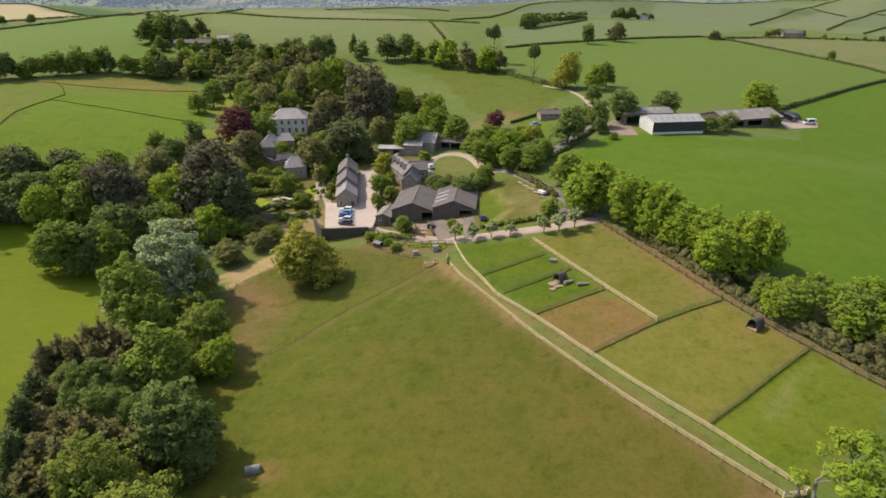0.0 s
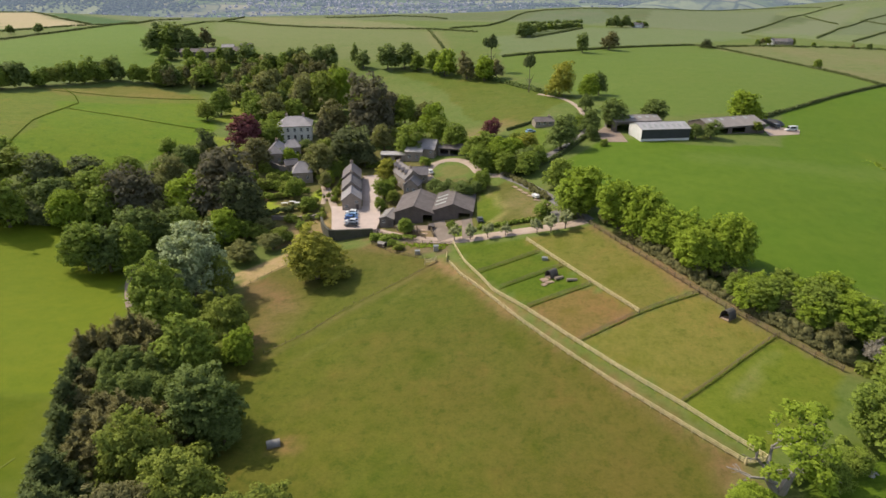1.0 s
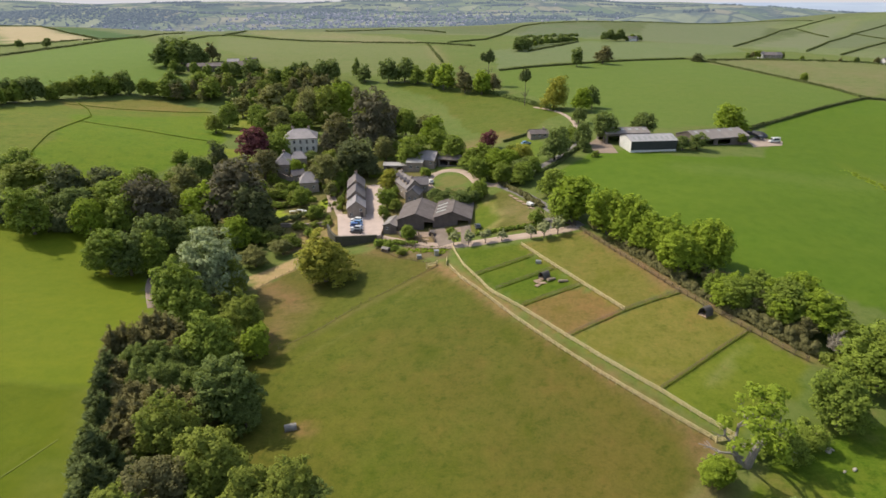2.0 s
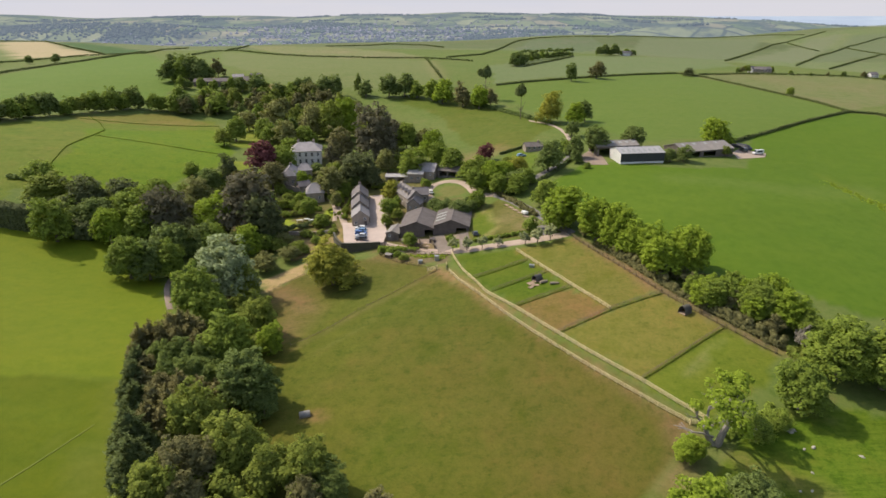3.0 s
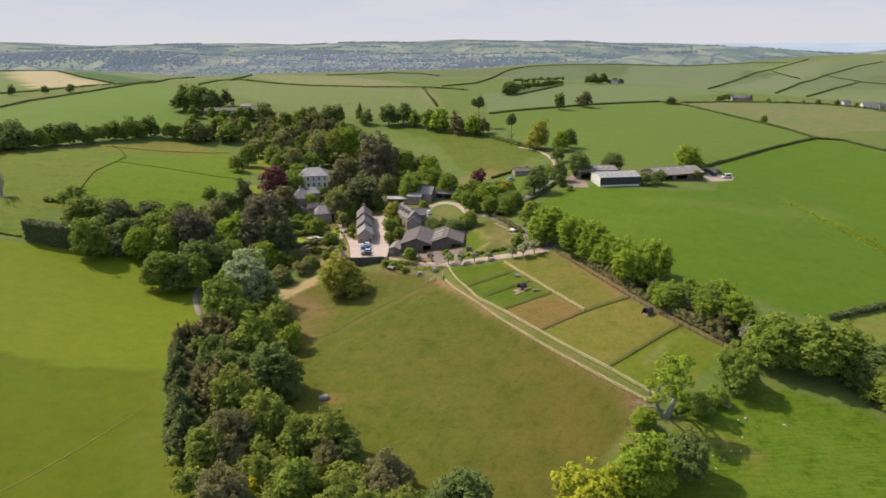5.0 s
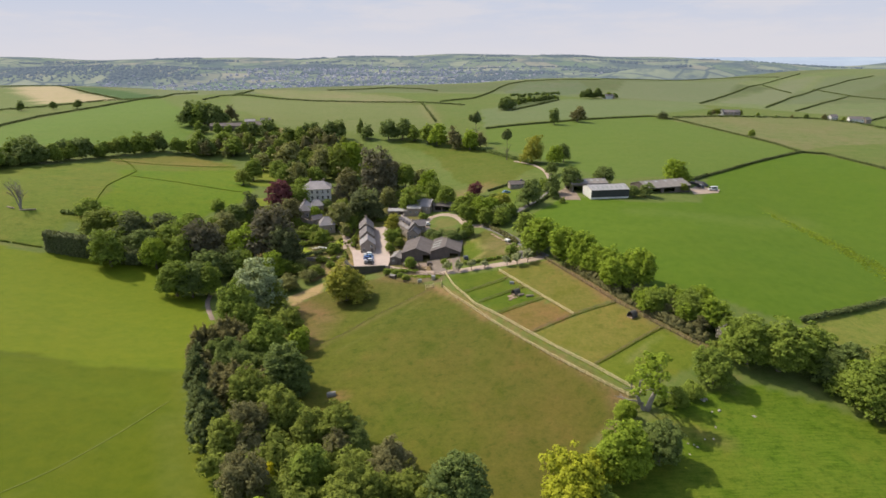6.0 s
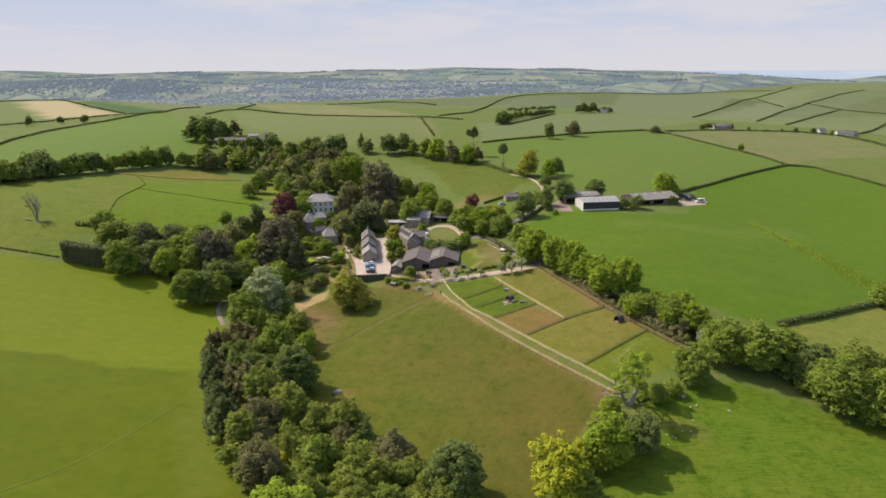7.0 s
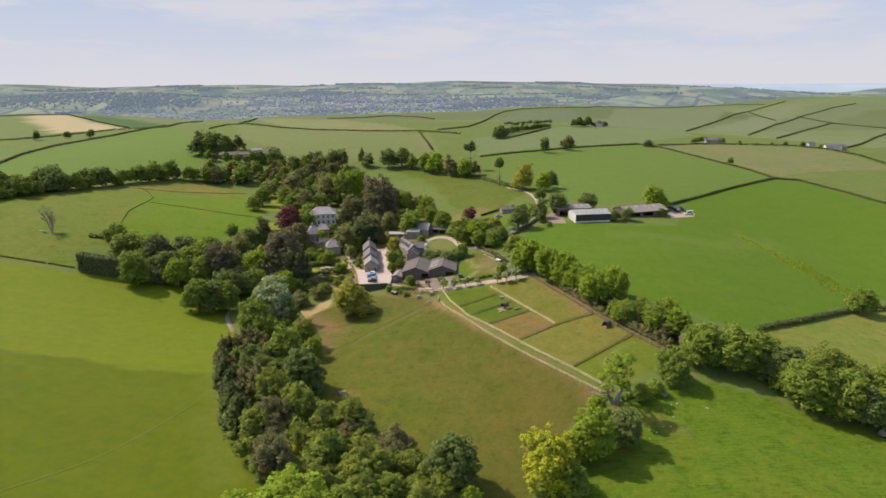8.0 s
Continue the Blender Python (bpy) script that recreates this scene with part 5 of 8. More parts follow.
tree("green", 122.3, 52.1, 11.9, 11.9, "trees of the near hedge of the sheep pasture")
tree("green", 119.9, 44.6, 11.5, 11.5, "trees of the near hedge of the sheep pasture")

# the oak row along the paddocks
tree("green", 36.6, 168.6, 9.6, 10.4, "trees of the oak row along the paddocks")
tree("lime", 38.6, 148.9, 13.2, 13.9, "trees of the oak row along the paddocks")
tree("green", 36.5, 147.7, 8.1, 9.7, "trees of the oak row along the paddocks")
tree("lime", 46.7, 136, 12.8, 13.3, "trees of the oak row along the paddocks")
tree("lime", 51, 130.6, 12.5, 13.1, "trees of the oak row along the paddocks")
tree("lime", 53.9, 123.4, 10.8, 11.8, "trees of the oak row along the paddocks")
tree("brown", 44.5, 139.4, 4, 5, "trees of the oak row along the paddocks")
tree("brown", 47.8, 130.5, 4, 5.7, "trees of the oak row along the paddocks")
tree("brown", 51, 124.2, 4.1, 5.8, "trees of the oak row along the paddocks")
tree("brown", 53.6, 119.7, 3.6, 5.1, "trees of the oak row along the paddocks")
tree("lime", 58, 119.4, 10.5, 11.0, "trees of the oak row along the paddocks")
tree("lime", 58, 112.6, 10.8, 11.5, "trees of the oak row along the paddocks")
tree("lime", 66, 114.7, 11.9, 12.5, "trees of the oak row along the paddocks")
tree("brown", 61.6, 109.8, 3.7, 5.2, "trees of the oak row along the paddocks")
tree("green", 62.7, 101.3, 5.7, 5.7, "trees of the oak row along the paddocks")
tree("lime", 64.4, 98, 7.1, 8.6, "trees of the oak row along the paddocks")
tree("green", 72.5, 102, 6.2, 6.2, "trees of the oak row along the paddocks")
tree("lime", 73.1, 96.3, 7.0, 8.5, "trees of the oak row along the paddocks")
tree("brown", 68.9, 94.4, 4.9, 5.4, "trees of the oak row along the paddocks")
tree("lime", 73, 91.4, 6.8, 8.2, "trees of the oak row along the paddocks")
tree("lime", 79.6, 97.2, 8.3, 9.0, "trees of the oak row along the paddocks")
tree("brown", 74.3, 85.9, 5.2, 5.8, "trees of the oak row along the paddocks")
tree("green", 69.1, 96.4, 6.8, 8.2, "trees of the oak row along the paddocks")
tree("green", 74.1, 92.2, 8.9, 10.8, "trees of the oak row along the paddocks")
tree("lime", 79, 88.8, 8.9, 10.8, "trees of the oak row along the paddocks")
tree("green", 82.9, 84.8, 6.6, 8.9, "trees of the oak row along the paddocks")
tree("pale", 79.9, 82, 4.3, 4.7, "trees of the oak row along the paddocks")
tree("green", 65.4, 97.4, 7.4, 9.4, "trees of the oak row along the paddocks")

# the wood below the house
tree("dusk", -126.7, 174, 15.5, 14.8, "trees of the wood below the house")
tree("dusk", -117.1, 180.5, 13.9, 13.9, "trees of the wood below the house")
tree("green", -110.5, 169.7, 15, 15, "trees of the wood below the house")
tree("lime", -112.9, 157.8, 12.3, 11.2, "trees of the wood below the house")
tree("green", -104.6, 161.2, 13.7, 12.4, "trees of the wood below the house")
tree("dark", -125.1, 163.2, 10.2, 10.2, "trees of the wood below the house")
tree("bronze", -95.6, 165.2, 18.3, 16.7, "trees of the wood below the house")
tree("green", -110.9, 192, 10.2, 11.3, "trees of the wood below the house")
tree("green", -102.9, 198.1, 6.6, 6.6, "trees of the wood below the house")
tree("hazel", -94.9, 191.8, 12.6, 12.6, "trees of the wood below the house")
tree("lime", -81.7, 169.3, 15.5, 13.5, "trees of the wood below the house")
tree("hazel", -93.5, 177.3, 10.9, 9.9, "trees of the wood below the house")
tree("hazel", -89.2, 161.5, 10.2, 10.2, "trees of the wood below the house")
tree("bronze", -70.5, 172.1, 23.3, 20.3, "trees of the wood below the house")
tree("dusk", -63.5, 166.8, 16.7, 13.9, "trees of the wood below the house")
tree("dusk", -61.2, 168.2, 10.4, 8.7, "trees of the wood below the house")
tree("cypress", -88.4, 212.1, 14.8, 9.9, "trees of the wood below the house")
tree("dark", -95.4, 207.2, 10.1, 10.1, "trees of the wood below the house")
tree("green", -91, 210.9, 8.1, 9, "trees of the wood below the house")
tree("green", -77.6, 156.9, 10.6, 10.6, "trees of the wood below the house")
tree("dark", -82.1, 156.3, 10.7, 10.7, "trees of the wood below the house")
tree("lime", -66.2, 156, 10.3, 10.3, "trees of the wood below the house")
tree("dark", -89, 151.3, 12.4, 12.4, "trees of the wood below the house")
tree("green", -96.2, 135.7, 13.7, 12.5, "trees of the wood below the house")
tree("dark", -90.6, 135.9, 12.4, 11.3, "trees of the wood below the house")
tree("green", -85.3, 137.4, 12.5, 10.9, "trees of the wood below the house")
tree("olive", -88, 146.5, 7.8, 7.8, "trees of the wood below the house")
tree("hazel", -71.4, 152.6, 8.6, 8.6, "trees of the wood below the house")
tree("dark", -118.5, 163.1, 12, 12, "trees of the wood below the house")
tree("green", -129.9, 171.2, 10.6, 10.6, "trees of the wood below the house")
tree("bush", -109.4, 222.3, 5.7, 7.2, "trees of the wood below the house")
tree("olive", -143.5, 175.6, 13.4, 17.8, "trees of the wood below the house")
tree("green", -129, 154.6, 15.1, 13.7, "trees of the wood below the house")
tree("dark", -120.3, 165, 12.6, 12.6, "trees of the wood below the house")
tree("bush", -157.8, 196.9, 9, 12.8, "trees of the wood below the house")

# the gardens
tree("copper", -78.7, 227.7, 15.5, 15.5, "trees of the gardens")
tree("green", -110.1, 287.7, 12.5, 12.5, "trees of the gardens")
tree("hazel", -112.9, 320.6, 10.9, 10.9, "trees of the gardens")
tree("hazel", -98.1, 323.1, 17.7, 17.7, "trees of the gardens")
tree("green", -95.5, 288.8, 12.3, 12.3, "trees of the gardens")
tree("olive", -111.4, 272.3, 9.1, 10.2, "trees of the gardens")
tree("brown", -71.6, 212.5, 12.2, 13.0, "trees of the gardens")
tree("green", -70.7, 231.8, 11.8, 11.8, "trees of the gardens")
tree("hazel", -78.1, 269.3, 14.9, 13.6, "trees of the gardens")
tree("green", -86.9, 268.8, 12.5, 10.4, "trees of the gardens")
tree("green", -69.5, 274.8, 11.1, 12.3, "trees of the gardens")
tree("green", -73.9, 256.5, 9.3, 10.4, "trees of the gardens")
tree("hazel", -69.1, 292.8, 19.1, 16, "trees of the gardens")
tree("olive", -59.2, 291.3, 21.5, 17.2, "trees of the gardens")
tree("lime", -53.4, 297, 21.8, 17.4, "trees of the gardens")
tree("bronze", -30.6, 244, 26.3, 20.2, "trees of the gardens")
tree("bronze", -23.2, 263.4, 15.4, 12.8, "trees of the gardens")
tree("brown", -46.6, 245.5, 16.5, 16.0, "trees of the gardens")
tree("bronze", -49.7, 243.7, 9.7, 9.7, "trees of the gardens")
tree("dusk", -36, 217.4, 13.8, 17.3, "trees of the gardens")
tree("dusk", -29.7, 212.8, 9.5, 10.6, "trees of the gardens")
tree("dark", -37.3, 213.8, 6, 8.6, "trees of the gardens")
tree("hazel", -47, 206.5, 12.3, 12.9, "trees of the gardens")
tree("green", -40.6, 207.2, 5.7, 7.1, "trees of the gardens")
tree("dark", -55.9, 230.2, 5.6, 7, "trees of the gardens")
tree("lime", -59.9, 217.1, 6.4, 7.1, "trees of the gardens")
tree("hazel", -23.8, 227.8, 10.8, 9.4, "trees of the gardens")
tree("green", -12.5, 221.7, 12.6, 12.6, "trees of the gardens")
tree("green", -16.9, 260.2, 13.9, 12.6, "trees of the gardens")
tree("hazel", -9.5, 259.7, 11.1, 10.1, "trees of the gardens")
tree("lime", -4.4, 242.1, 14.1, 11.8, "trees of the gardens")
tree("green", -0.9, 232.5, 10.5, 9.5, "trees of the gardens")
tree("green", 4.7, 221.6, 10.8, 10.8, "trees of the gardens")
tree("green", 14.2, 200.5, 4.4, 5.0, "trees of the gardens")
tree("green", 22.2, 187.7, 7.7, 8.6, "trees of the gardens")
tree("dark", 28.4, 189.9, 7.5, 8.3, "trees of the gardens")
tree("green", 33.2, 192.4, 6.9, 7.7, "trees of the gardens")
tree("green", 11, 211, 8.2, 9.1, "trees of the gardens")
tree("olive", 27.5, 213.4, 6.3, 6.3, "trees of the gardens")
tree("green", 14.3, 193.9, 9, 10, "trees of the gardens")
tree("lime", 20, 195.3, 11, 11.6, "trees of the gardens")
tree("green", 17.3, 209.5, 9.3, 9.3, "trees of the gardens")
tree("lime", 26.4, 201, 8.1, 9, "trees of the gardens")
tree("copper", 20.1, 232.1, 7.7, 7.7, "trees of the gardens")
tree("willow", 31.7, 204.8, 8.2, 9.1, "trees of the gardens")
tree("green", 28.2, 185.2, 7.9, 9.2, "trees of the gardens")
tree("willow", -20.3, 198.6, 7.5, 8.3, "trees of the gardens")
tree("green", -19.9, 181.3, 6.9, 7.3, "trees of the gardens")
tree("olive", -16.7, 177, 4.5, 4.5, "trees of the gardens")
tree("green", -20.2, 173.2, 4.2, 4.2, "trees of the gardens")
tree("green", -10.8, 152.2, 4.8, 5.3, "trees of the gardens")
tree("dark", 1.1, 176.9, 5, 7.1, "trees of the gardens")
tree("dark", 6.5, 171.8, 5.5, 7.9, "trees of the gardens")
tree("green", 12.5, 177.5, 6.4, 7.1, "trees of the gardens")
tree("hazel", -42.4, 195.8, 5.6, 5.6, "trees of the gardens")
tree("scrub", -55.9, 192.4, 4.2, 5.2, "trees of the gardens")
tree("scrub", -65.3, 194, 4.3, 6.1, "trees of the gardens")
tree("green", -44.6, 178, 4.7, 6.3, "trees of the gardens")
tree("hazel", -56, 163.9, 4.4, 7.4, "trees of the gardens")
tree("hazel", -57.1, 144.1, 5.8, 8.3, "trees of the gardens")
tree("hazel", -50.6, 151.6, 4.7, 7.9, "trees of the gardens")
tree("scrub", -49.1, 169.9, 2.7, 5.4, "trees of the gardens")
tree("willow", -33.3, 131.1, 14.5, 15.8, "trees of the gardens")
tree("green", -61.1, 159, 6.2, 6.9, "trees of the gardens")
tree("bush", 28.4, 149, 4.4, 5.5, "trees of the gardens")
tree("scrub", -62.5, 195.8, 3.6, 4.5, "trees of the gardens")
tree("bush", -59.3, 195.1, 3.3, 4.1, "trees of the gardens")
tree("green", -52.4, 189, 6.7, 6.7, "trees of the gardens")
tree("scrub", -64.7, 187, 3, 4.4, "trees of the gardens")
tree("bush", -60.4, 187.4, 2.4, 3.9, "trees of the gardens")
tree("scrub", -58, 188.1, 2.1, 3.5, "trees of the gardens")
tree("bush", -51.3, 195.7, 3.2, 4, "trees of the gardens")
tree("scrub", -44.1, 170.7, 2.1, 3.6, "trees of the gardens")
tree("bush", -70.8, 201.5, 4.4, 6.3, "trees of the gardens")
tree("scrub", -62.5, 201.7, 3.3, 5.4, "trees of the gardens")
tree("bush", -58.2, 201.8, 3.3, 4.2, "trees of the gardens")
tree("scrub", -67.3, 208.8, 4.7, 5.2, "trees of the gardens")
tree("lime", -41.9, 198.4, 4.7, 5.2, "trees of the gardens")
tree("bush", -39.9, 203.6, 3.7, 4.1, "trees of the gardens")
tree("scrub", -37.3, 188.8, 2.8, 3.5, "trees of the gardens")
tree("bush", -37.1, 183.2, 2.4, 2.6, "trees of the gardens")
tree("scrub", -39.7, 171.2, 2.1, 4.3, "trees of the gardens")
tree("scrub", -56.4, 159.3, 4.3, 6.2, "trees of the gardens")
tree("scrub", -49, 156.4, 4.7, 6.7, "trees of the gardens")
tree("bush", -44.4, 164.1, 2.7, 4.5, "trees of the gardens")
tree("bush", -20.1, 150.4, 2.4, 3.4, "trees of the gardens")
tree("bush", -17.2, 147.7, 2.2, 3.1, "trees of the gardens")
tree("bush", -14.5, 145.7, 1.9, 2.7, "trees of the gardens")
tree("scrub", -12.4, 142, 2, 3.3, "trees of the gardens")
tree("young", 3.2, 142.6, 4.6, 3.8, "trees of the gardens")
tree("young", 7.6, 141.4, 4.5, 3.8, "trees of the gardens")
tree("young", 12.4, 140.6, 4.2, 3.5, "trees of the gardens")
tree("young", 17.2, 140.4, 3.5, 3.2, "trees of the gardens")
tree("young", 25.5, 138.4, 4.3, 3.7, "trees of the gardens")
tree("young", 29.1, 137.9, 5.3, 4.6, "trees of the gardens")
tree("young", 33.2, 139, 5, 4.4, "trees of the gardens")
tree("dark", -2.5, 180.8, 4.6, 6.1, "trees of the gardens")
tree("dark", 10.6, 175.2, 4, 5.3, "trees of the gardens")
tree("bush", -6.5, 207.6, 3.6, 4.5, "trees of the gardens")
tree("bush", 2.5, 150.7, 2.4, 3.4, "trees of the gardens")
tree("bush", -37.2, 200.8, 1.5, 1.6, "clipped shrubs along the garden path")
tree("bush", -37.4, 197.6, 1.4, 1.5, "clipped shrubs along the garden path")
tree("bush", -37.6, 194.4, 1.5, 1.5, "clipped shrubs along the garden path")
tree("bush", -37.6, 191.2, 1.3, 1.5, "clipped shrubs along the garden path")
tree("bush", -37.5, 188.0, 1.4, 1.5, "clipped shrubs along the garden path")

# the shed trees
tree("dark", 44, 207.2, 13, 11.3, "trees of the shed trees")
tree("dark", 58.1, 222.3, 9.6, 8, "trees of the shed trees")
tree("dark", 69.1, 228.4, 11.6, 11.6, "trees of the shed trees")
tree("dark", 87.2, 235.9, 9.9, 11.7, "trees of the shed trees")
tree("lime", 131, 246.5, 12.6, 15.0, "trees of the shed trees")
tree("dark", 96.5, 213.3, 5.7, 6.4, "trees of the shed trees")
tree("dark", 103.3, 215.6, 6.3, 7.9, "trees of the shed trees")
tree("olive", 127.3, 228.1, 4.6, 5.1, "trees of the shed trees")
tree("willow", 59.9, 298.9, 16.9, 14.1, "trees of the shed trees")
tree("lime", 72.6, 290, 11.5, 11.5, "trees of the shed trees")
tree("dark", 79.9, 297.6, 11.1, 7.4, "trees of the shed trees")
tree("dark", 65.5, 263.3, 7.3, 7.3, "trees of the shed trees")
tree("dark", 57.7, 215, 5.6, 5.6, "trees of the shed trees")
tree("bush", 55.8, 229.5, 6, 6, "trees of the shed trees")
tree("pine", 46.5, 313.2, 19, 7.3, "trees of the shed trees")
tree("pine", 30.6, 371.4, 20.6, 8.6, "trees of the shed trees")
tree("green", 59.8, 206.3, 2.4, 3.4, "trees of the shed trees")

# the far wood edge
tree("dark", -97.3, 390.8, 13.9, 11.6, "trees of the far wood edge")
tree("dark", -90.8, 394, 13.9, 11.6, "trees of the far wood edge")
tree("dark", -81.4, 391.8, 14.7, 12.3, "trees of the far wood edge")
tree("dark", -72.9, 394.1, 15, 11.5, "trees of the far wood edge")
tree("ash", -57.5, 399.6, 14, 6, "trees of the far wood edge")
tree("dark", -51.4, 392.7, 10.9, 9.9, "trees of the far wood edge")
tree("dark", -34.8, 388.1, 15.2, 12.7, "trees of the far wood edge")
tree("dark", -24.3, 388.9, 15.2, 12.7, "trees of the far wood edge")
tree("green", -15.3, 383.5, 11, 11, "trees of the far wood edge")
tree("green", -4.8, 375.5, 13.5, 12.2, "trees of the far wood edge")
tree("lime", 2, 366.3, 15.3, 13.3, "trees of the far wood edge")
tree("brown", 14.9, 355.9, 14.8, 12.3, "trees of the far wood edge")
tree("lime", 24.8, 348.7, 13.7, 11.4, "trees of the far wood edge")
tree("brown", 32.5, 352.5, 10.6, 8.8, "trees of the far wood edge")

# the far farm trees
tree("dark", -204.3, 449.3, 16, 16, "trees of the far farm trees")
tree("dark", -190.4, 435.4, 18, 16.3, "trees of the far farm trees")
tree("dark", -179.5, 431.6, 15.2, 15.2, "trees of the far farm trees")
tree("brown", -172.3, 448.7, 13.2, 11, "trees of the far farm trees")
tree("dark", -131.5, 408.6, 12.3, 12.3, "trees of the far farm trees")
tree("dark", -141.5, 406.8, 9.7, 10.7, "trees of the far farm trees")
tree("green", -167.2, 355.8, 15.1, 15.1, "trees of the far farm trees")
tree("green", -153.8, 371.1, 12.5, 13.9, "trees of the far farm trees")
tree("dark", -160.1, 353.3, 11.9, 14.9, "trees of the far farm trees")
tree("green", -143.5, 356.2, 13.3, 14.7, "trees of the far farm trees")
tree("dark", 101.5, 438, 13, 9, "trees of the far farm trees")
tree("brown", 126, 459, 13, 14, "trees of the far farm trees")
tree("dusk", 220, 507, 6.5, 10, "trees of the far farm trees")
tree("green", 251.5, 401, 6, 5, "trees of the far farm trees")
tree("green", 162.9, 116.9, 9.6, 10.6, "trees of the far farm trees")


# undergrowth too dense to number, one leafy mass
def thicket(outline, gap, leaf, low, high, seed, label):
    rng = random.Random(seed)
    g = np.random.default_rng(seed)
    xs, ys = [p[0] for p in outline], [p[1] for p in outline]
    centres, radii = [], []
    y = min(ys)
    while y < max(ys):
        x = min(xs)
        while x < max(xs):
            px, py = x + rng.uniform(-0.45, 0.45) * gap, y + rng.uniform(-0.45, 0.45) * gap
            if inside(np.array([px]), np.array([py]), outline)[0]:
                top = rng.uniform(low, high)
                gz = ground(px, py)
                for k in range(4):
                    r = top * rng.uniform(0.2, 0.34)
                    centres.append((px + rng.uniform(-0.35, 0.35) * gap, py + rng.uniform(-0.35, 0.35) * gap, gz + (top - r) * rng.uniform(0.45, 1.0)))
                    radii.append(r)
            x += gap
        y += gap
    mesh = leafy("undergrowth", *clumps(g, centres, radii, len(centres) * 80, 0.36))
    mesh.materials.append(LEAF[leaf])
    return tagged(new("undergrowth", mesh), label, "undergrowth", kind="stuff")


def wood(outline, gap, kinds, low, high, seed, group, clear=()):
    rng = random.Random(seed)
    xs, ys = [p[0] for p in outline], [p[1] for p in outline]
    y = min(ys)
    while y < max(ys):
        x = min(xs)
        while x < max(xs):
            px, py = x + rng.uniform(-0.4, 0.4) * gap, y + rng.uniform(-0.4, 0.4) * gap
            if inside(np.array([px]), np.array([py]), outline)[0] and all(math.hypot(px - cx, py - cy) > cr for cx, cy, cr in clear):
                s = rng.uniform(low, high)
                tree(rng.choice(kinds), px, py, s * rng.uniform(0.95, 1.25), s, group)
            x += gap
        y += gap


def tree_row(line, gap, kinds, low, high, seed, group):
    rng = random.Random(seed)
    for x, y, _ in along(line, gap):
        s = rng.uniform(low, high)
        tree(rng.choice(kinds), x + rng.uniform(-2, 2), y + rng.uniform(-2, 2), s * rng.uniform(0.85, 1.2), s, group)


wood([(-160, 345), (-118, 352), (-105, 300), (-88, 278), (-52, 300), (-48, 345), (-75, 382), (-120, 392), (-165, 380)], 9, ["green", "hazel", "ash", "olive", "hazel", "brown"], 6.5, 11, 3, "far woodland behind the house", ((-99, 292, 9), (-108, 318, 8)))
thicket([(-50, 300), (-40, 262), (-20, 268), (-22, 300), (-35, 330)], 7, "olive", 5, 9, 4, "dense olive undergrowth of the wood")
thicket([(-128, 172), (-104, 162), (-86, 156), (-62, 152), (-58, 185), (-80, 196), (-105, 190), (-128, 178)], 7, "dark", 4, 8, 5, "dense dark undergrowth of the wood")
thicket([(-64, 55), (-45, 30), (-30, 12), (-2, 14), (6, 24), (-8, 34), (-24, 46), (-38, 62), (-46, 95), (-58, 110)], 4.2, "olive", 3.2, 6.5, 6, "dense olive undergrowth of the valley belt")
thicket([(84, 66), (100, 57), (122, 44), (126, 52), (104, 66), (88, 74)], 4.5, "dark", 3, 6, 7, "dark undergrowth of the pasture hedge")
thicket([(47, 131), (60, 108.5), (70, 94), (78, 84), (84, 86), (72, 103), (63, 119), (51, 139)], 4.0, "brown", 2.0, 4.2, 8, "brownish undergrowth of the oak row")
thicket([(-62, 224), (-46, 222), (-24, 232), (-18, 246), (-44, 238)], 5, "olive", 3, 6, 9, "garden shrubs in many greens")
thicket([(-75, 192), (-50, 188), (-50, 197), (-62, 200)], 4, "green", 1, 2.4, 10, "mixed green garden shrubs")
tree_row(TREEROW_LEFT, 8.5, ["green", "ash", "dark", "olive"], 6.5, 12, 11, "far tree belt of the valley pasture")
tree_row([(-200, 350), (-178, 352), (-160, 350)], 9, ["green", "dark"], 8, 12, 12, "far tree belt of the valley pasture")
tree_row([(296, 574), (312, 574), (330, 572), (345, 566), (368, 556), (392, 562), (410, 560), (428, 549), (446, 532)], 17, ["dark", "green", "olive", "brown"], 3.5, 6.5, 14, "far trees round the houses")
tree_row([(290, 562), (300, 566), (312, 570)], 6, ["dark", "brown", "olive"], 4, 7.5, 28, "far trees round the houses")
tree_row([(-400, 530), (-370, 545), (-352, 560)], 24, ["dark", "green"], 6, 8, 15, "trees of the far lane")
tree_row([(236, 764), (250, 772), (262, 780)], 8, ["dark", "green"], 5, 9, 16, "far trees round the hill farm")
thicket([(-46, 174), (-41, 174), (-38, 204), (-44, 206)], 4, "olive", 1.5, 3.4, 17, "low garden shrubs")
thicket([(-21, 206), (-17.5, 206), (-16, 178), (-18.5, 174)], 3.5, "green", 2.5, 5, 18, "shrubs along the yard lane")
thicket([(-2, 179), (15, 178), (16, 183), (8, 182), (-2, 182)], 4, "dark", 2.5, 4.5, 19, "dark shrubs round the oval lawn")
tree_row([(x + 4, y + 9) for x, y in TREEROW_LEFT], 9.5, ["dark", "green", "ash", "olive"], 7, 12.5, 21, "far tree belt of the valley pasture")
tree_row([(x + 2, y + 18) for x, y in TREEROW_LEFT[:5]], 9, ["green", "dark", "ash", "green"], 8, 13, 32, "far tree belt of the valley pasture")
tree_row([(x - 2, y + 28) for x, y in TREEROW_LEFT[:4]], 9, ["green", "dark", "green"], 9, 14, 33, "far tree belt of the valley pasture")
tree_row([(-200, 425), (-186, 432), (-172, 436)], 7, ["dark", "dark", "green"], 10, 15, 22, "far farm trees")
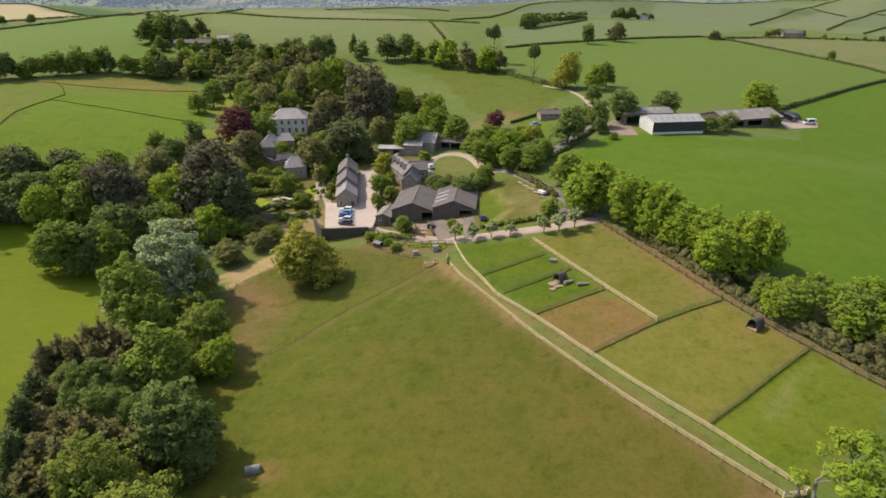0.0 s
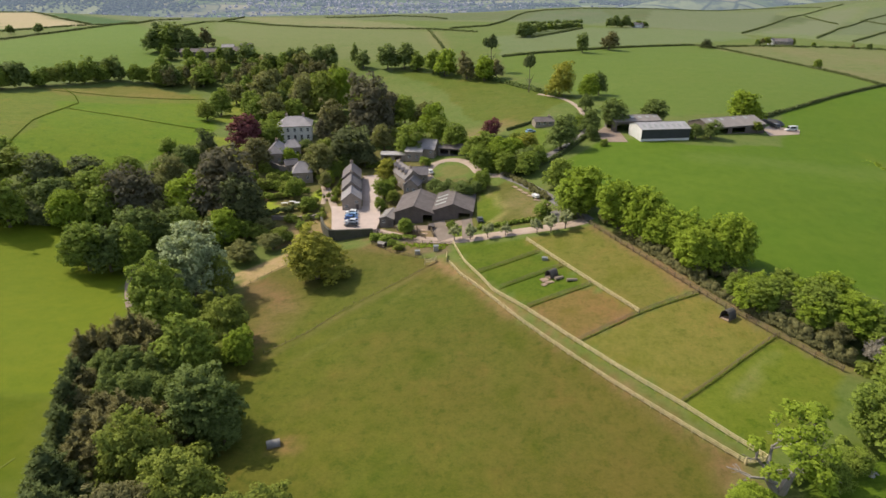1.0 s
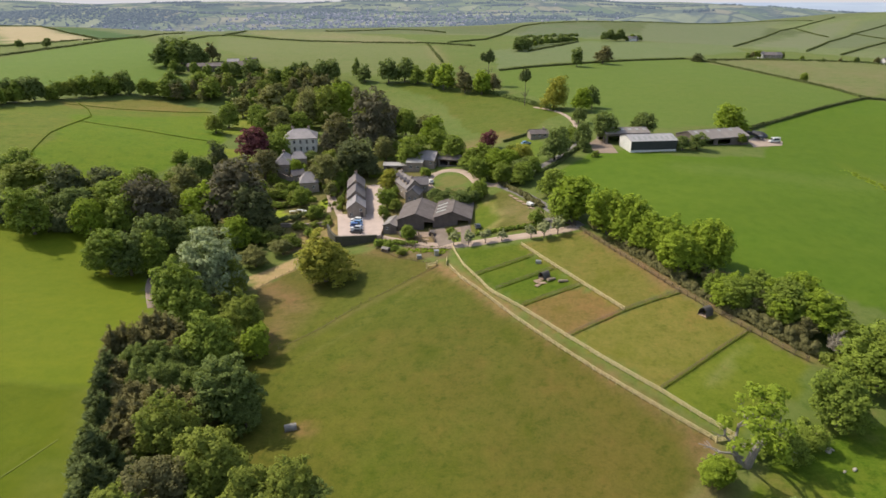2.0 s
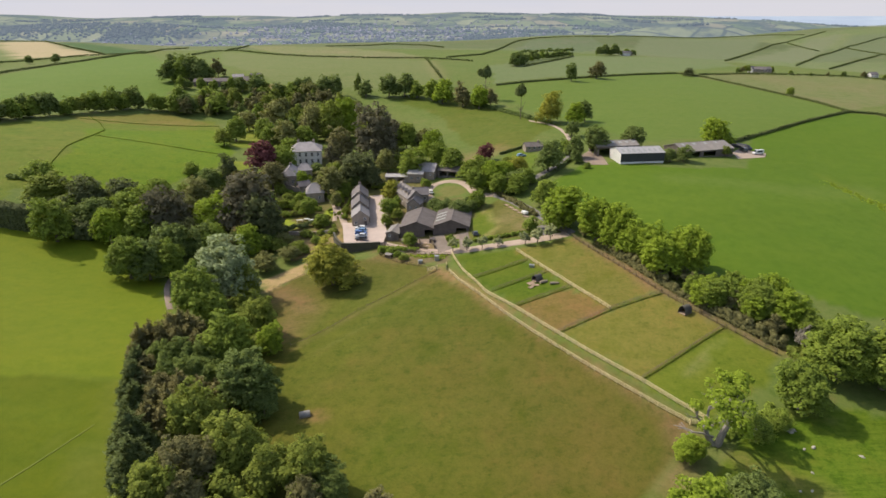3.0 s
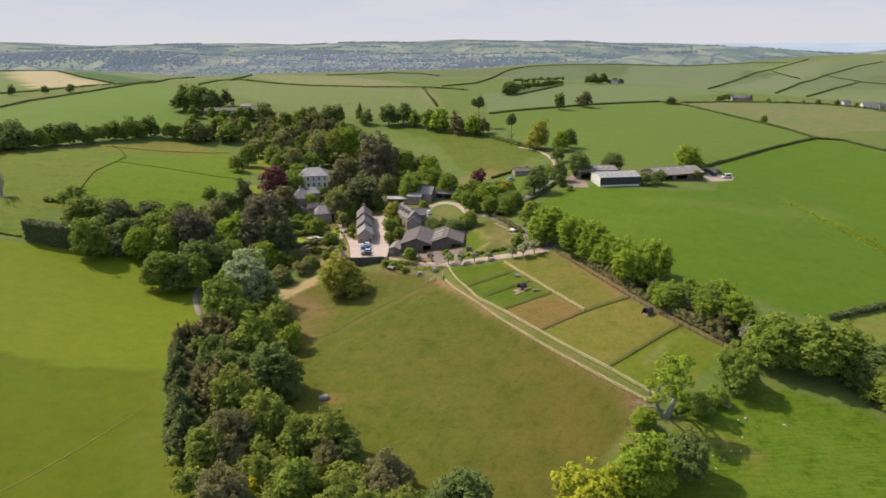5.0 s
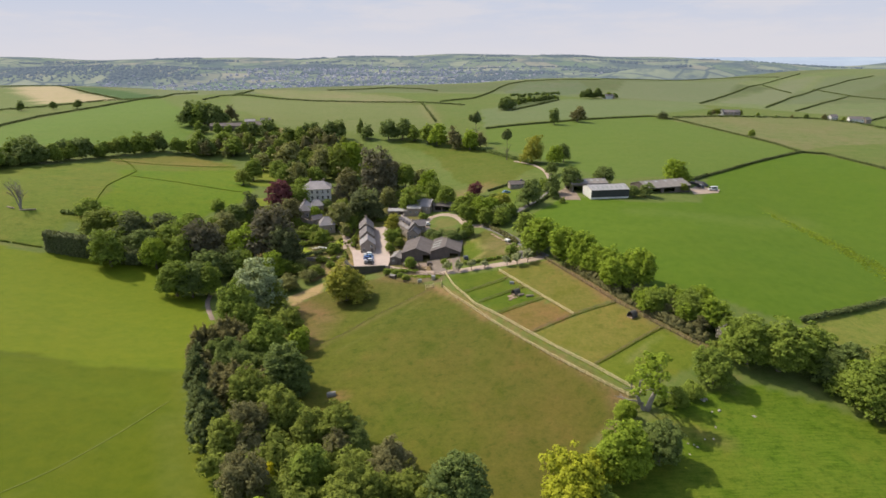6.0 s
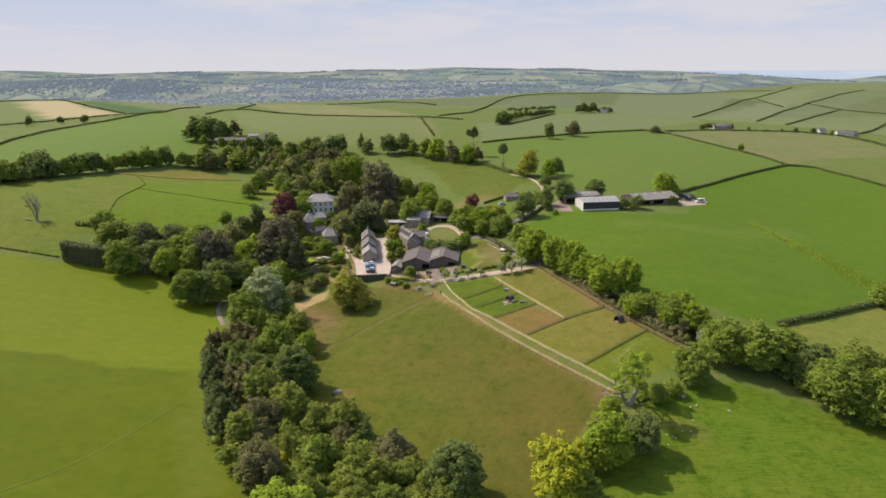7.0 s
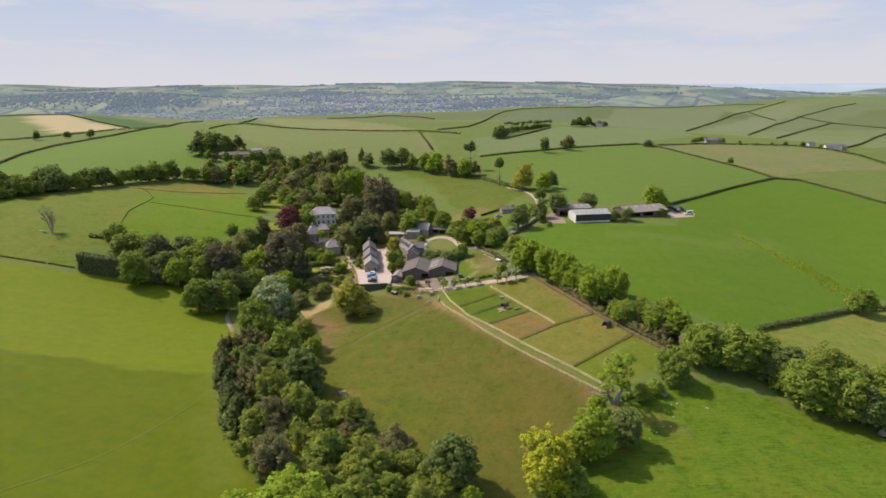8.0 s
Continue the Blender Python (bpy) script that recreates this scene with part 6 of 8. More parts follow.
tree_row([(-130, 400), (-110, 388), (-92, 380)], 8, ["green", "dark", "olive"], 9, 13, 23, "far farm trees")
tree_row([(203, 747), (215, 752), (229, 766)], 7, ["dark"], 8, 13, 24, "far hill clump")
tree_row([(73, 544), (89, 594), (109, 640), (130, 664), (165, 735)], 6.5, ["dark", "green", "dark"], 4, 7.5, 25, "far hedgerow trees of the hill")
tree_row([(68, 540), (74, 548), (82, 575)], 7, ["dark"], 8, 12, 27, "far hedgerow trees of the hill")
tree_row([(-186, 408), (-170, 404), (-150, 404), (-132, 410)], 8, ["green", "dark", "olive"], 6, 9, 26, "far farm trees")



def far_trees():
    """The woods and tree belts beyond the hamlet, too many to number: one leafy mass."""
    verts, faces, soft, slots, count = [], [], [], [], 0
    used = []
    for kind, i, x, y, high, spread in FAR_TREES:
        form, leaf = KINDS[kind][:2]
        if leaf not in used:
            used.append(leaf)
        crown_for(form, leaf, 2, i % 3)
        v, f, n = CROWNS[(form, 2, i % 3, leaf == "young")]
        turn = np.array(Matrix.Rotation(i * 2.4, 3, "Z"))
        scale = np.array([spread / 10.0, spread / 10.0, high / 12.0])
        verts.append((v * scale) @ turn.T + np.array([x, y, ground(x, y)]))
        soft.append(n @ turn.T)
        faces += [tuple(k + count for k in face) for face in f]
        slots += [used.index(leaf)] * len(f)
        count += len(v)
    mesh = leafy("woodland", np.concatenate(verts), faces, np.concatenate(soft))
    for leaf in used:
        mesh.materials.append(LEAF[leaf])
    mesh.polygons.foreach_set("material_index", slots)
    return tagged(new("woodland", mesh), "distant tree belts and woodland in mixed spring greens", "woodland", kind="stuff")


far_trees()


def hedge(line, high, wide, leaf, label, step=0.0, size=0.0, rough=0.25):
    """A hedge along a line: an unbroken leafy bank with an uneven top."""
    step = step or wide * 0.75
    size = size or min(0.9, 0.16 * wide + 0.16)
    rng = np.random.default_rng(int(abs(line[0][0]) * 10) + len(line))
    places = along(line, step)
    centres, radii = [], []
    x0, y0 = line[0]
    z0 = ground(x0, y0)
    for x, y, a in places:
        hh = high * (1 + rough * (rng.random() - 0.5))
        for _ in range(3 if wide > 1 else 2):
            r = wide * rng.uniform(0.26, 0.42)
            across, ahead = rng.uniform(-0.5, 0.5) * (wide - 1.4 * r), rng.uniform(-0.5, 0.5) * step
            px, py = x - math.sin(a) * across + math.cos(a) * ahead, y + math.cos(a) * across + math.sin(a) * ahead
            centres.append((px - x0, py - y0, ground(px, py) - z0 + max(0.5 * r, hh - r * rng.uniform(0.8, 1.3))))
            radii.append(r)
        if high > 0.9 * wide:
            centres.append((x - x0, y - y0, ground(x, y) - z0 + max(0.3, (hh - 0.5 * wide) * 0.5)))
            radii.append(wide * 0.5)
    far = max(abs(v) for p in line for v in p) > 330
    mesh = leafy("hedge", *clumps(rng, centres, radii, int(len(places) * (14 if far else 80 * max(1.0, 0.6 * wide))), size, 0.9))
    mesh.materials.append(LEAF[leaf])
    ob = tagged(new("hedge", mesh), label, "hedge")
    ob.location = (x0, y0, z0)
    return ob


LOW = "low clipped field hedge"
for line in (HEDGE_RIGHT, HEDGE_TOP):
    hedge(line, 1.35, 1.3, "hedge", "dark field hedge between pastures", 0.9, 0.4, 0.45)
for line in (HEDGE_SHEEP, HEDGE_LEFTMID, HEDGE_LEFTFAR, HEDGE_LEFTFAR2, HEDGE_TRACKFAR, HEDGE_L3, HEDGE_L4):
    hedge(line, 1.6, 2.0, "hedge", "dark far field hedge", 2.2, 0.7)
for line in (HEDGE_H4, HEDGE_H5, HEDGE_H6, HEDGE_H7, HEDGE_CREST, HEDGE_H8, HEDGE_H9, HEDGE_H10, HEDGE_H11, HEDGE_H12):
    hedge(line, 1.6, 2.3, "hedge", "dark hedge on the far hill", 2.8, 0.8)
for line in (HEDGE_L2A, HEDGE_L2B):
    hedge(line, 0.3, 0.42, "green", LOW, 0.5, 0.16, 0.6)
hedge(HEDGE_L2C, 0.35, 0.45, "green", LOW, 0.6, 0.18)
hedge(HEDGE_BR, 1.7, 2.0, "hedge", "dense dark boundary hedge", 0.8, 0.3, 0.2)
hedge(HEDGE_LANE, 1.4, 1.4, "hedge", LOW)
hedge(HEDGE_BANK, 1.3, 2.2, "brown", "scrubby hedge bank beside the lane")


def clipped_hedge(line, high, wide, leaf, label):
    """A tall clipped hedge: upright faces and a flat top, lightly uneven."""
    rng = np.random.default_rng(int(high * 10) + len(line))
    x0, y0 = line[0]
    z0 = ground(x0, y0)
    centres, radii = [], []
    for x, y, a in along(line, 0.9):
        g = ground(x, y) - z0
        top = high + rng.normal(scale=0.12)
        rim = [(u, top - 0.7) for u in np.linspace(-wide / 2 + 0.7, wide / 2 - 0.7, 4)] + [(v * (wide / 2 - 0.7), z) for v in (-1, 1) for z in np.arange(0.3, top - 1.2, 0.95)]
        for u, z in rim:
            u, ahead = u + rng.normal(scale=0.12), rng.uniform(-0.4, 0.4)
            centres.append((x - x0 - math.sin(a) * u + math.cos(a) * ahead, y - y0 + math.cos(a) * u + math.sin(a) * ahead, g + z))
            radii.append(rng.uniform(0.7, 0.95))
        for z in np.arange(1.0, top - 1.5, 1.5):
            centres.append((x - x0, y - y0, g + z))
            radii.append(wide / 2 - 0.5)
    mesh = leafy("hedge", *clumps(rng, centres, radii, len(centres) * 26, 0.36, 0.9))
    mesh.materials.append(LEAF[leaf])
    ob = tagged(new("hedge", mesh), label, "hedge")
    ob.location = (x0, y0, z0)
    return ob


clipped_hedge(HEDGE_CUT, 8.2, 4.5, "dusk", "tall clipped dark hedge")
hedge([(-133, 159.6), (-124, 158), (-115, 160)], 7.0, 5.0, "dusk", "tall dark hedge run wild", 1.6, 0.6)
hedge([(-170, 197), (-150, 200)], 1.4, 2.5, "dark", "low dark scrub at the field edge")
hedge([(10, 147.3), (20, 147.0), (30, 146.6)], 1.1, 1.5, "green", "low green hedge above the track")
hedge([(-20.6, 152.5), (-14, 149.4), (-8, 146.6)], 1.4, 1.6, "green", "scrubby green hedge beside the track")
hedge([(-72, 214), (-60, 207), (-48, 208)], 1.6, 1.6, "green", "garden hedge beside the path")
hedge([(-60, 195), (-47, 192)], 1.8, 1.8, "green", "garden hedge beside the lawn")
hedge([(76, 79), (82, 74)], 2.0, 2.2, "olive", "scrubby hedge at the paddock corner")
hedge([(52, 56.5), (60, 60), (64, 64)], 1.3, 1.6, "green", "low scrubby hedge between pastures")
hedge([(116, 41), (126, 37)], 1.6, 2.4, "pale", "grey scrub at the hedge foot")
hedge([(-29, 211), (-20, 211)], 2.4, 1.4, "green", "clipped garden hedge behind the cottages")
hedge(HEDGE_LEFTGAP, 0.5, 0.9, "olive", "thin rough strip between pastures", 1.0, 0.3)
hedge(HEDGE_MIDHILL, 4.5, 5.0, "dark", "far hedge grown into low trees", 4.5, 1.3, 0.6)
hedge([(-66, 167.5), (-60.5, 172.3), (-54.4, 176.3), (-48, 179.8), (-43.6, 180)], 1.8, 2.0, "hedge", "dark hedge below the garden lawn")
hedge([(-34.4, 152.2), (-33, 152.6)], 2.0, 1.3, "hedge", "dark ivy against the end of the yard wall")
hedge([(x + 2.6, y + 1.6) for x, y in FENCE_RIGHT[1:]], 2.6, 2.2, "brown", "brownish scrub along the paddock fence", 0.8, 0.26, 0.9)
for line in (CROSS_1, CROSS_2, CROSS_3, CROSS_4, CROSS_5):
    strip = hedge([(x - 0.3, y - 0.4) for x, y in line], 0.2, 0.34, "olive", "rough uncut grass along the paddock fence", 0.45, 0.1, 0.6)
    strip.name = "grass_strip"
    tagged(strip, category="grass", kind="stuff")
hedge(HEDGE_MID2, 2.2, 2.4, "dark", "green hedge of the upper pasture", 2.0, 0.5, 0.5)
hedge([(155.6, 265.6), (148, 259), (139, 252)], 1.5, 1.6, "hedge", "dark field hedge behind the hardstanding", 0.9, 0.4, 0.45)
hedge(HEDGE_BUNG, 1.2, 1.0, "hedge", "low garden hedge of the bungalow")


def weeds(line, wide, count, seed, label):
    """Tufts of flowering weeds scattered in a ragged band, thickest along its middle."""
    rng = np.random.default_rng(seed)
    places = along(line, 0.5)
    centres, radii = [], []
    for _ in range(count):
        u = rng.random() ** 0.65
        x, y, a = places[int(u * (len(places) - 1))]
        d = rng.normal(scale=wide * (0.35 + 0.65 * u))
        px, py = x - math.sin(a) * d, y + math.cos(a) * d
        r = rng.uniform(0.12, 0.36)
        centres.append((px, py, ground(px, py) + r * 0.3))
        radii.append(r)
    mesh = leafy("weed_strip", *clumps(rng, centres, radii, count * 9, 0.25, 0.8, 0.6))
    mesh.materials.append(LEAF["lime"])
    return tagged(new("weed_strip", mesh), label, "weeds", kind="stuff")


weeds(rounded([(158, 205), (163, 190), (165.6, 181), (168.9, 165), (171.7, 150), (171.2, 131)]), 3.4, 800, 31, "broken band of yellow-green weeds across the pasture")
weeds([(-12.1, 144.9), (1.7, 139.2)], 1.1, 150, 32, "low green crops and weeds in the vegetable bed")



# ---- fences ----
def unit_box(name, x0, y0, z0, x1, y1, z1, material, bevel=0.0):
    bm = bmesh.new()
    box(bm, x0, y0, z0, x1, y1, z1, bevel)
    mesh = bpy.data.meshes.new(name)
    bm.to_mesh(mesh)
    bm.free()
    mesh.materials.append(material)
    return mesh


POST = {m.name: unit_box("post", -0.055, -0.055, -0.4, 0.055, 0.055, 1.0, m, 0.015) for m in (TIMBER, OLD_TIMBER)}
RAIL = {m.name: unit_box("rail", 0, -0.045, -0.05, 1, 0.045, 0.05, m) for m in (TIMBER, OLD_TIMBER)}


def fence(line, label, material, high=1.25, rails=3, gap=2.3, slim=1.0, deep=1.0):
    """A post-and-rail fence that follows the ground, each post and rail a piece."""
    rng = random.Random(int(line[0][0] * 10 + line[0][1]))
    places = along(line, gap) + [(*line[-1], 0.0)]
    x0, y0 = line[0]
    ob = thing("fence", label, "fence", pose(x0, y0, ground(x0, y0)))
    inv = Matrix.Translation((-x0, -y0, -ground(x0, y0)))
    tops = [Vector((x, y, ground(x, y))) for x, y, _ in places]
    for p, (_, _, a) in zip(tops, places):
        m = Matrix.Translation(p) @ pose(0, 0, 0, rng.uniform(-2, 2), rng.uniform(-2, 2), math.degrees(a)) @ Matrix.Diagonal((slim, slim, high * rng.uniform(0.97, 1.05), 1))
        part("post", POST[material.name], material, ob, place=inv @ m)
    for p, q in zip(tops, tops[1:]):
        way = q - p
        if way.length < 0.3:
            continue
        turn = way.to_track_quat("X", "Z").to_matrix().to_4x4()
        for k in range(rails):
            z = high * (0.3 + 0.62 * k / max(1, rails - 1))
            side = Vector((-way.y, way.x, 0)).normalized() * 0.1
            m = Matrix.Translation(p + side + Vector((0, 0, z + rng.uniform(-0.02, 0.02)))) @ turn @ Matrix.Diagonal((way.length + 0.05, slim, slim * deep, 1))
            part("rail", RAIL[material.name], material, ob, place=inv @ m)
    return ob


PALE_FENCE, DARK_FENCE = "pale weathered post-and-rail field fence", "dark old post-and-rail paddock fence"
fence(FENCE_OUTER, PALE_FENCE, TIMBER, 1.1, 3, 1.9, 0.9, 1.1)
fence(FENCE_INNER, PALE_FENCE, TIMBER, 1.1, 3, 1.9, 0.9, 1.7)
fence(FENCE_MID, PALE_FENCE, TIMBER, 1.1, 3, 1.9, 0.9, 1.6)
for line in (CROSS_1, CROSS_2, CROSS_3, CROSS_4, CROSS_5):
    fence(line, DARK_FENCE, OLD_TIMBER, 1.0, 3, 2.0, 0.6)
fence(FENCE_RIGHT, "weathered grey-brown rail fence beside the hedge bank", OLD_TIMBER, 1.35, 3)
fence(FENCE_LEFT, "thin dark post-and-rail fence across the pasture", OLD_TIMBER, 0.95, 1, 2.8, 0.6)
fence(FENCE_STRAW, "thin dark fence along the straw-coloured strip", OLD_TIMBER, 1.0, 1, 2.4, 0.7)
fence(FENCE_PEN, DARK_FENCE, OLD_TIMBER, 1.0, 2, 2.3, 0.75)
fence(FENCE_TRACK, "rail fence beside the gravel track", OLD_TIMBER, 1.2, 3)
fence([(32.5, 153), (35.5, 146), (39, 143)], "rail fence beside the lane", OLD_TIMBER, 1.1, 2)


def gate(x, y, yaw, wide, label):
    ob = thing("field_gate", label, "gate", pose(x, y, ground(x, y), 0, 0, yaw))
    for k in range(5):
        bm = bmesh.new()
        box(bm, 0, -0.03, 0.22 + 0.22 * k, wide, 0.03, 0.32 + 0.22 * k)
        part("bar", bm, TIMBER, ob)
    for u in (0.0, wide):
        bm = bmesh.new()
        box(bm, u - 0.1, -0.1, -0.4, u + 0.1, 0.1, 1.5, 0.02)
        part("gate_post", bm, TIMBER, ob)
    bm = bmesh.new()
    prism(bm, [(0.05, 0.25), (0.17, 0.25), (wide - 0.05, 1.2), (wide - 0.17, 1.2)], "y", 0.03, 0.07)
    part("brace", bm, TIMBER, ob)
    return ob


gate(46.4, 59.9, 8, 3.4, "pale wooden five-bar gate closing the fenced path")
gate(-1.8, 131.6, 205, 3.2, "wooden field gate at the pasture corner")
gate(0.9, 130.4, 88, 8.0 / 2.4, "pale wooden gate beside the fenced path")


# ---- buildings ----
def wall_panel(bm, m, wide, high, holes, thick=0.35):
    """An upright wall from x = 0 to wide with openings right through: holes of (x, z, width, height)."""
    xs = sorted({0.0, wide, *[v for x, z, w, hh in holes for v in (x, x + w)]})
    zs = sorted({0.0, high, *[v for x, z, w, hh in holes for v in (z, z + hh)]})
    for xa, xb in zip(xs, xs[1:]):
        run = None
        for za, zb in zip(zs, zs[1:]):
            mx, mz = (xa + xb) / 2, (za + zb) / 2
            if any(x < mx < x + w and z < mz < z + hh for x, z, w, hh in holes):
                if run:
                    runs_box(bm, m, xa, xb, run, thick)
                run = None
            else:
                run = (run[0], zb) if run else (za, zb)
        if run:
            runs_box(bm, m, xa, xb, run, thick)


def runs_box(bm, m, xa, xb, run, thick):
    place = m @ Matrix.Translation(((xa + xb) / 2, thick / 2, (run[0] + run[1]) / 2)) @ Matrix.Diagonal((xb - xa, thick, run[1] - run[0], 1))
    bmesh.ops.create_cube(bm, size=1, matrix=place)


def window(parent, m, w, hh, frame_material=None):
    """A framed pane set in a wall's opening; m at its lower left corner, facing -y."""
    bm = bmesh.new()
    t = 0.09
    for x0, z0, x1, z1 in ((0, 0, w, t), (0, hh - t, w, hh), (0, t, t, hh - t), (w - t, t, w, hh - t), (w / 2 - 0.03, t, w / 2 + 0.03, hh - t), (t, hh / 2 - 0.03, w - t, hh / 2 + 0.03)):
        box(bm, x0, 0.06, z0, x1, 0.16, z1)
    win = part("window", bm, frame_material or FRAME, parent, place=m)
    bm = bmesh.new()
    box(bm, t, 0.1, t, w - t, 0.12, hh - t)
    part("pane", bm, GLASS, win)
    bm = bmesh.new()
    box(bm, -0.08, -0.08, -0.1, w + 0.08, 0.1, -0.005)
    part("sill", bm, ROCK, win)
    return win


SIDES = {"front": lambda w, d: pose(-w / 2, -d / 2, 0), "back": lambda w, d: pose(w / 2, d / 2, 0, 0, 0, 180),
         "left": lambda w, d: pose(-w / 2, d / 2, 0, 0, 0, -90), "right": lambda w, d: pose(w / 2, -d / 2, 0, 0, 0, 90)}


def roof_slab(points, thick):
    """A sloping roof plane with thickness from its corners, counted so that it faces up."""
    bm = bmesh.new()
    up = [bm.verts.new(p) for p in points]
    n = (Vector(points[1]) - Vector(points[0])).cross(Vector(points[-1]) - Vector(points[0])).normalized()
    low = [bm.verts.new(Vector(p) - n * thick) for p in points]
    bm.faces.new(up)
    bm.faces.new(low[::-1])
    for i in range(len(up)):
        j = (i + 1) % len(up)
        bm.faces.new((up[j], up[i], low[i], low[j]))
    bmesh.ops.recalc_face_normals(bm, faces=bm.faces)
    return bm


def building(name, label, x, y, yaw, w, d, eave, ridge, wall, roof, z=None, along_x=True, hip=0.0, windows=(), openings=(), doors=(),
             chimneys=(), lights=(), over=0.3, category="house", base=1.2, thick=0.18, dormers=()):
    """A building with walls cut for its openings, pitched or hipped roof, windows (side, x, z, w, h), open bays, doors, chimneys (x, y, height) and rooflights."""
    gz = ground(x, y) if z is None else z
    ob = thing(name, label, category, pose(x, y, gz, 0, 0, yaw))
    for side, run in (("front", w), ("back", w), ("left", d), ("right", d)):
        m = SIDES[side](w, d)
        holes = [h[1:5] for h in (*windows, *openings, *doors) if h[0] == side]
        trim = 0.0 if side in ("front", "back") else 0.35
        bm = bmesh.new()
        wall_panel(bm, m @ Matrix.Translation((trim, 0, 0)), run - 2 * trim, eave, [(hx - trim, hz, hw, hh) for hx, hz, hw, hh in holes])
        bmesh.ops.create_cube(bm, size=1, matrix=m @ Matrix.Translation((run / 2, 0.175, -base / 2)) @ Matrix.Diagonal((run - 2 * trim, 0.35, base, 1)))
        gable = not hip and (side in ("left", "right")) == along_x
        if gable:
            peak = [(trim, 0), (run - trim, 0), (run / 2, (ridge - eave) * (1 - 0.06))]
            one = [bm.verts.new(m @ Vector((px, 0.0, eave + pz))) for px, pz in peak]
            two = [bm.verts.new(m @ Vector((px, 0.35, eave + pz))) for px, pz in peak]
            bm.faces.new(one)
            bm.faces.new(two[::-1])
            for i in range(3):
                j = (i + 1) % 3
                bm.faces.new((one[j], one[i], two[i], two[j]))
        bmesh.ops.remove_doubles(bm, verts=bm.verts, dist=0.002)
        part("wall", bm, wall, ob)
        for h in windows:
            if h[0] == side:
                window(ob, m @ Matrix.Translation((h[1], 0, h[2])), h[3], h[4])
        for h in doors:
            if h[0] == side:
                bm = bmesh.new()
                box(bm, 0.02, 0.08, 0.02, h[3] - 0.02, 0.16, h[4] - 0.02)
                for k in range(1, max(2, int(h[3] / 0.5))):
                    u = k * h[3] / max(2, int(h[3] / 0.5))
                    box(bm, u - 0.02, 0.06, 0.05, u + 0.02, 0.08, h[4] - 0.05)
                part("door", bm, h[5] if len(h) > 5 else BOARDING, ob, place=m @ Matrix.Translation((h[1], 0, h[2])))
    # floor and roof
    bm = bmesh.new()
    box(bm, -w / 2 + 0.36, -d / 2 + 0.36, -0.3, w / 2 - 0.36, d / 2 - 0.36, 0.03)
    part("floor_slab", bm, BLOCK, ob)
    a, b = (w / 2 + over, d / 2 + over) if along_x else (d / 2 + over, w / 2 + over)
    turn = Matrix.Identity(4) if along_x else pose(0, 0, 0, 0, 0, 90)
    half = d / 2 if along_x else w / 2
    fall = (ridge - eave) / half
    low, inset = eave - over * fall + 0.1, hip
    top = ridge + 0.1
    planes = [[(-a, -b, low), (a, -b, low), (a - inset, 0, top), (-a + inset, 0, top)], [(a, b, low), (-a, b, low), (-a + inset, 0, top), (a - inset, 0, top)]]
    if hip:
        planes += [[(a, -b, low), (a, b, low), (a - inset, 0, top)], [(-a, b, low), (-a, -b, low), (-a + inset, 0, top)]]
    pieces = [part("roof", roof_slab(p, thick), roof, ob, place=turn) for p in planes]
    bm = bmesh.new()
    box(bm, -a + inset, -0.14, top - 0.08, a - inset, 0.14, top + 0.07)
    part("ridge", bm, roof, ob, place=turn)
    for plane, u, v, lw, lh in lights:  # rooflights: plane 0 or 1, place along and up the slope from 0 to 1
        p = planes[plane]
        across, climb = Vector(p[1]) - Vector(p[0]), (Vector(p[3 if len(p) > 3 else 2]) - Vector(p[0]))
        climb.x = 0
        n = across.cross(climb).normalized()
        at = Vector(p[0]) + across * u + climb * v + n * 0.03
        m = Matrix((across.normalized(), climb.normalized(), n)).transposed().to_4x4()
        bm = bmesh.new()
        box(bm, 0, 0, -0.02, lw, lh, 0.03)
        part("rooflight", bm, SKYLIGHT, pieces[plane], place=Matrix.Translation(at) @ m)
    for cx, cy, ch in chimneys:
        bm = bmesh.new()
        box(bm, cx - 0.5, cy - 0.35, eave, cx + 0.5, cy + 0.35, ridge + ch)
        box(bm, cx - 0.58, cy - 0.43, ridge + ch - 0.25, cx + 0.58, cy + 0.43, ridge + ch - 0.08)
        stack = part("chimney", bm, STONE, ob)
        for k in (-0.25, 0.25):
            bm = bmesh.new()
            tube(bm, [(cx + k, cy, ridge + ch - 0.05), (cx + k, cy, ridge + ch + 0.45)], [0.14, 0.11], 8)
            part("chimney_pot", bm, PLANK, stack)
    for u, side in dormers:  # small gabled dormers half way up the slope
        s = -1 if side == "front" else 1
        y0 = s * d / 4
        zz = eave + (ridge - eave) * 0.28
        bm = bmesh.new()
        prism(bm, [(u - 0.8, zz), (u + 0.8, zz), (u + 0.8, zz + 1.0), (u, zz + 1.6), (u - 0.8, zz + 1.0)], "y", s * d * 0.37, s * d * 0.1)
        dm = part("dormer", bm, wall, ob)
        for q in (-1, 1):
            part("dormer_roof", roof_slab([(u + q * 1.0, s * d * 0.4, zz + 0.95), (u + q * 1.0, s * d * 0.1, zz + 0.95), (u, s * d * 0.1, zz + 1.75), (u, s * d * 0.4, zz + 1.75)], 0.08), roof, dm)
    return ob


def bays(side, run, n, z, w, hh, edge=1.0):
    """A row of n equal windows along a wall."""
    gap = (run - 2 * edge - n * w) / max(1, n - 1)
    return [(side, edge + i * (w + gap), z, w, hh) for i in range(n)]


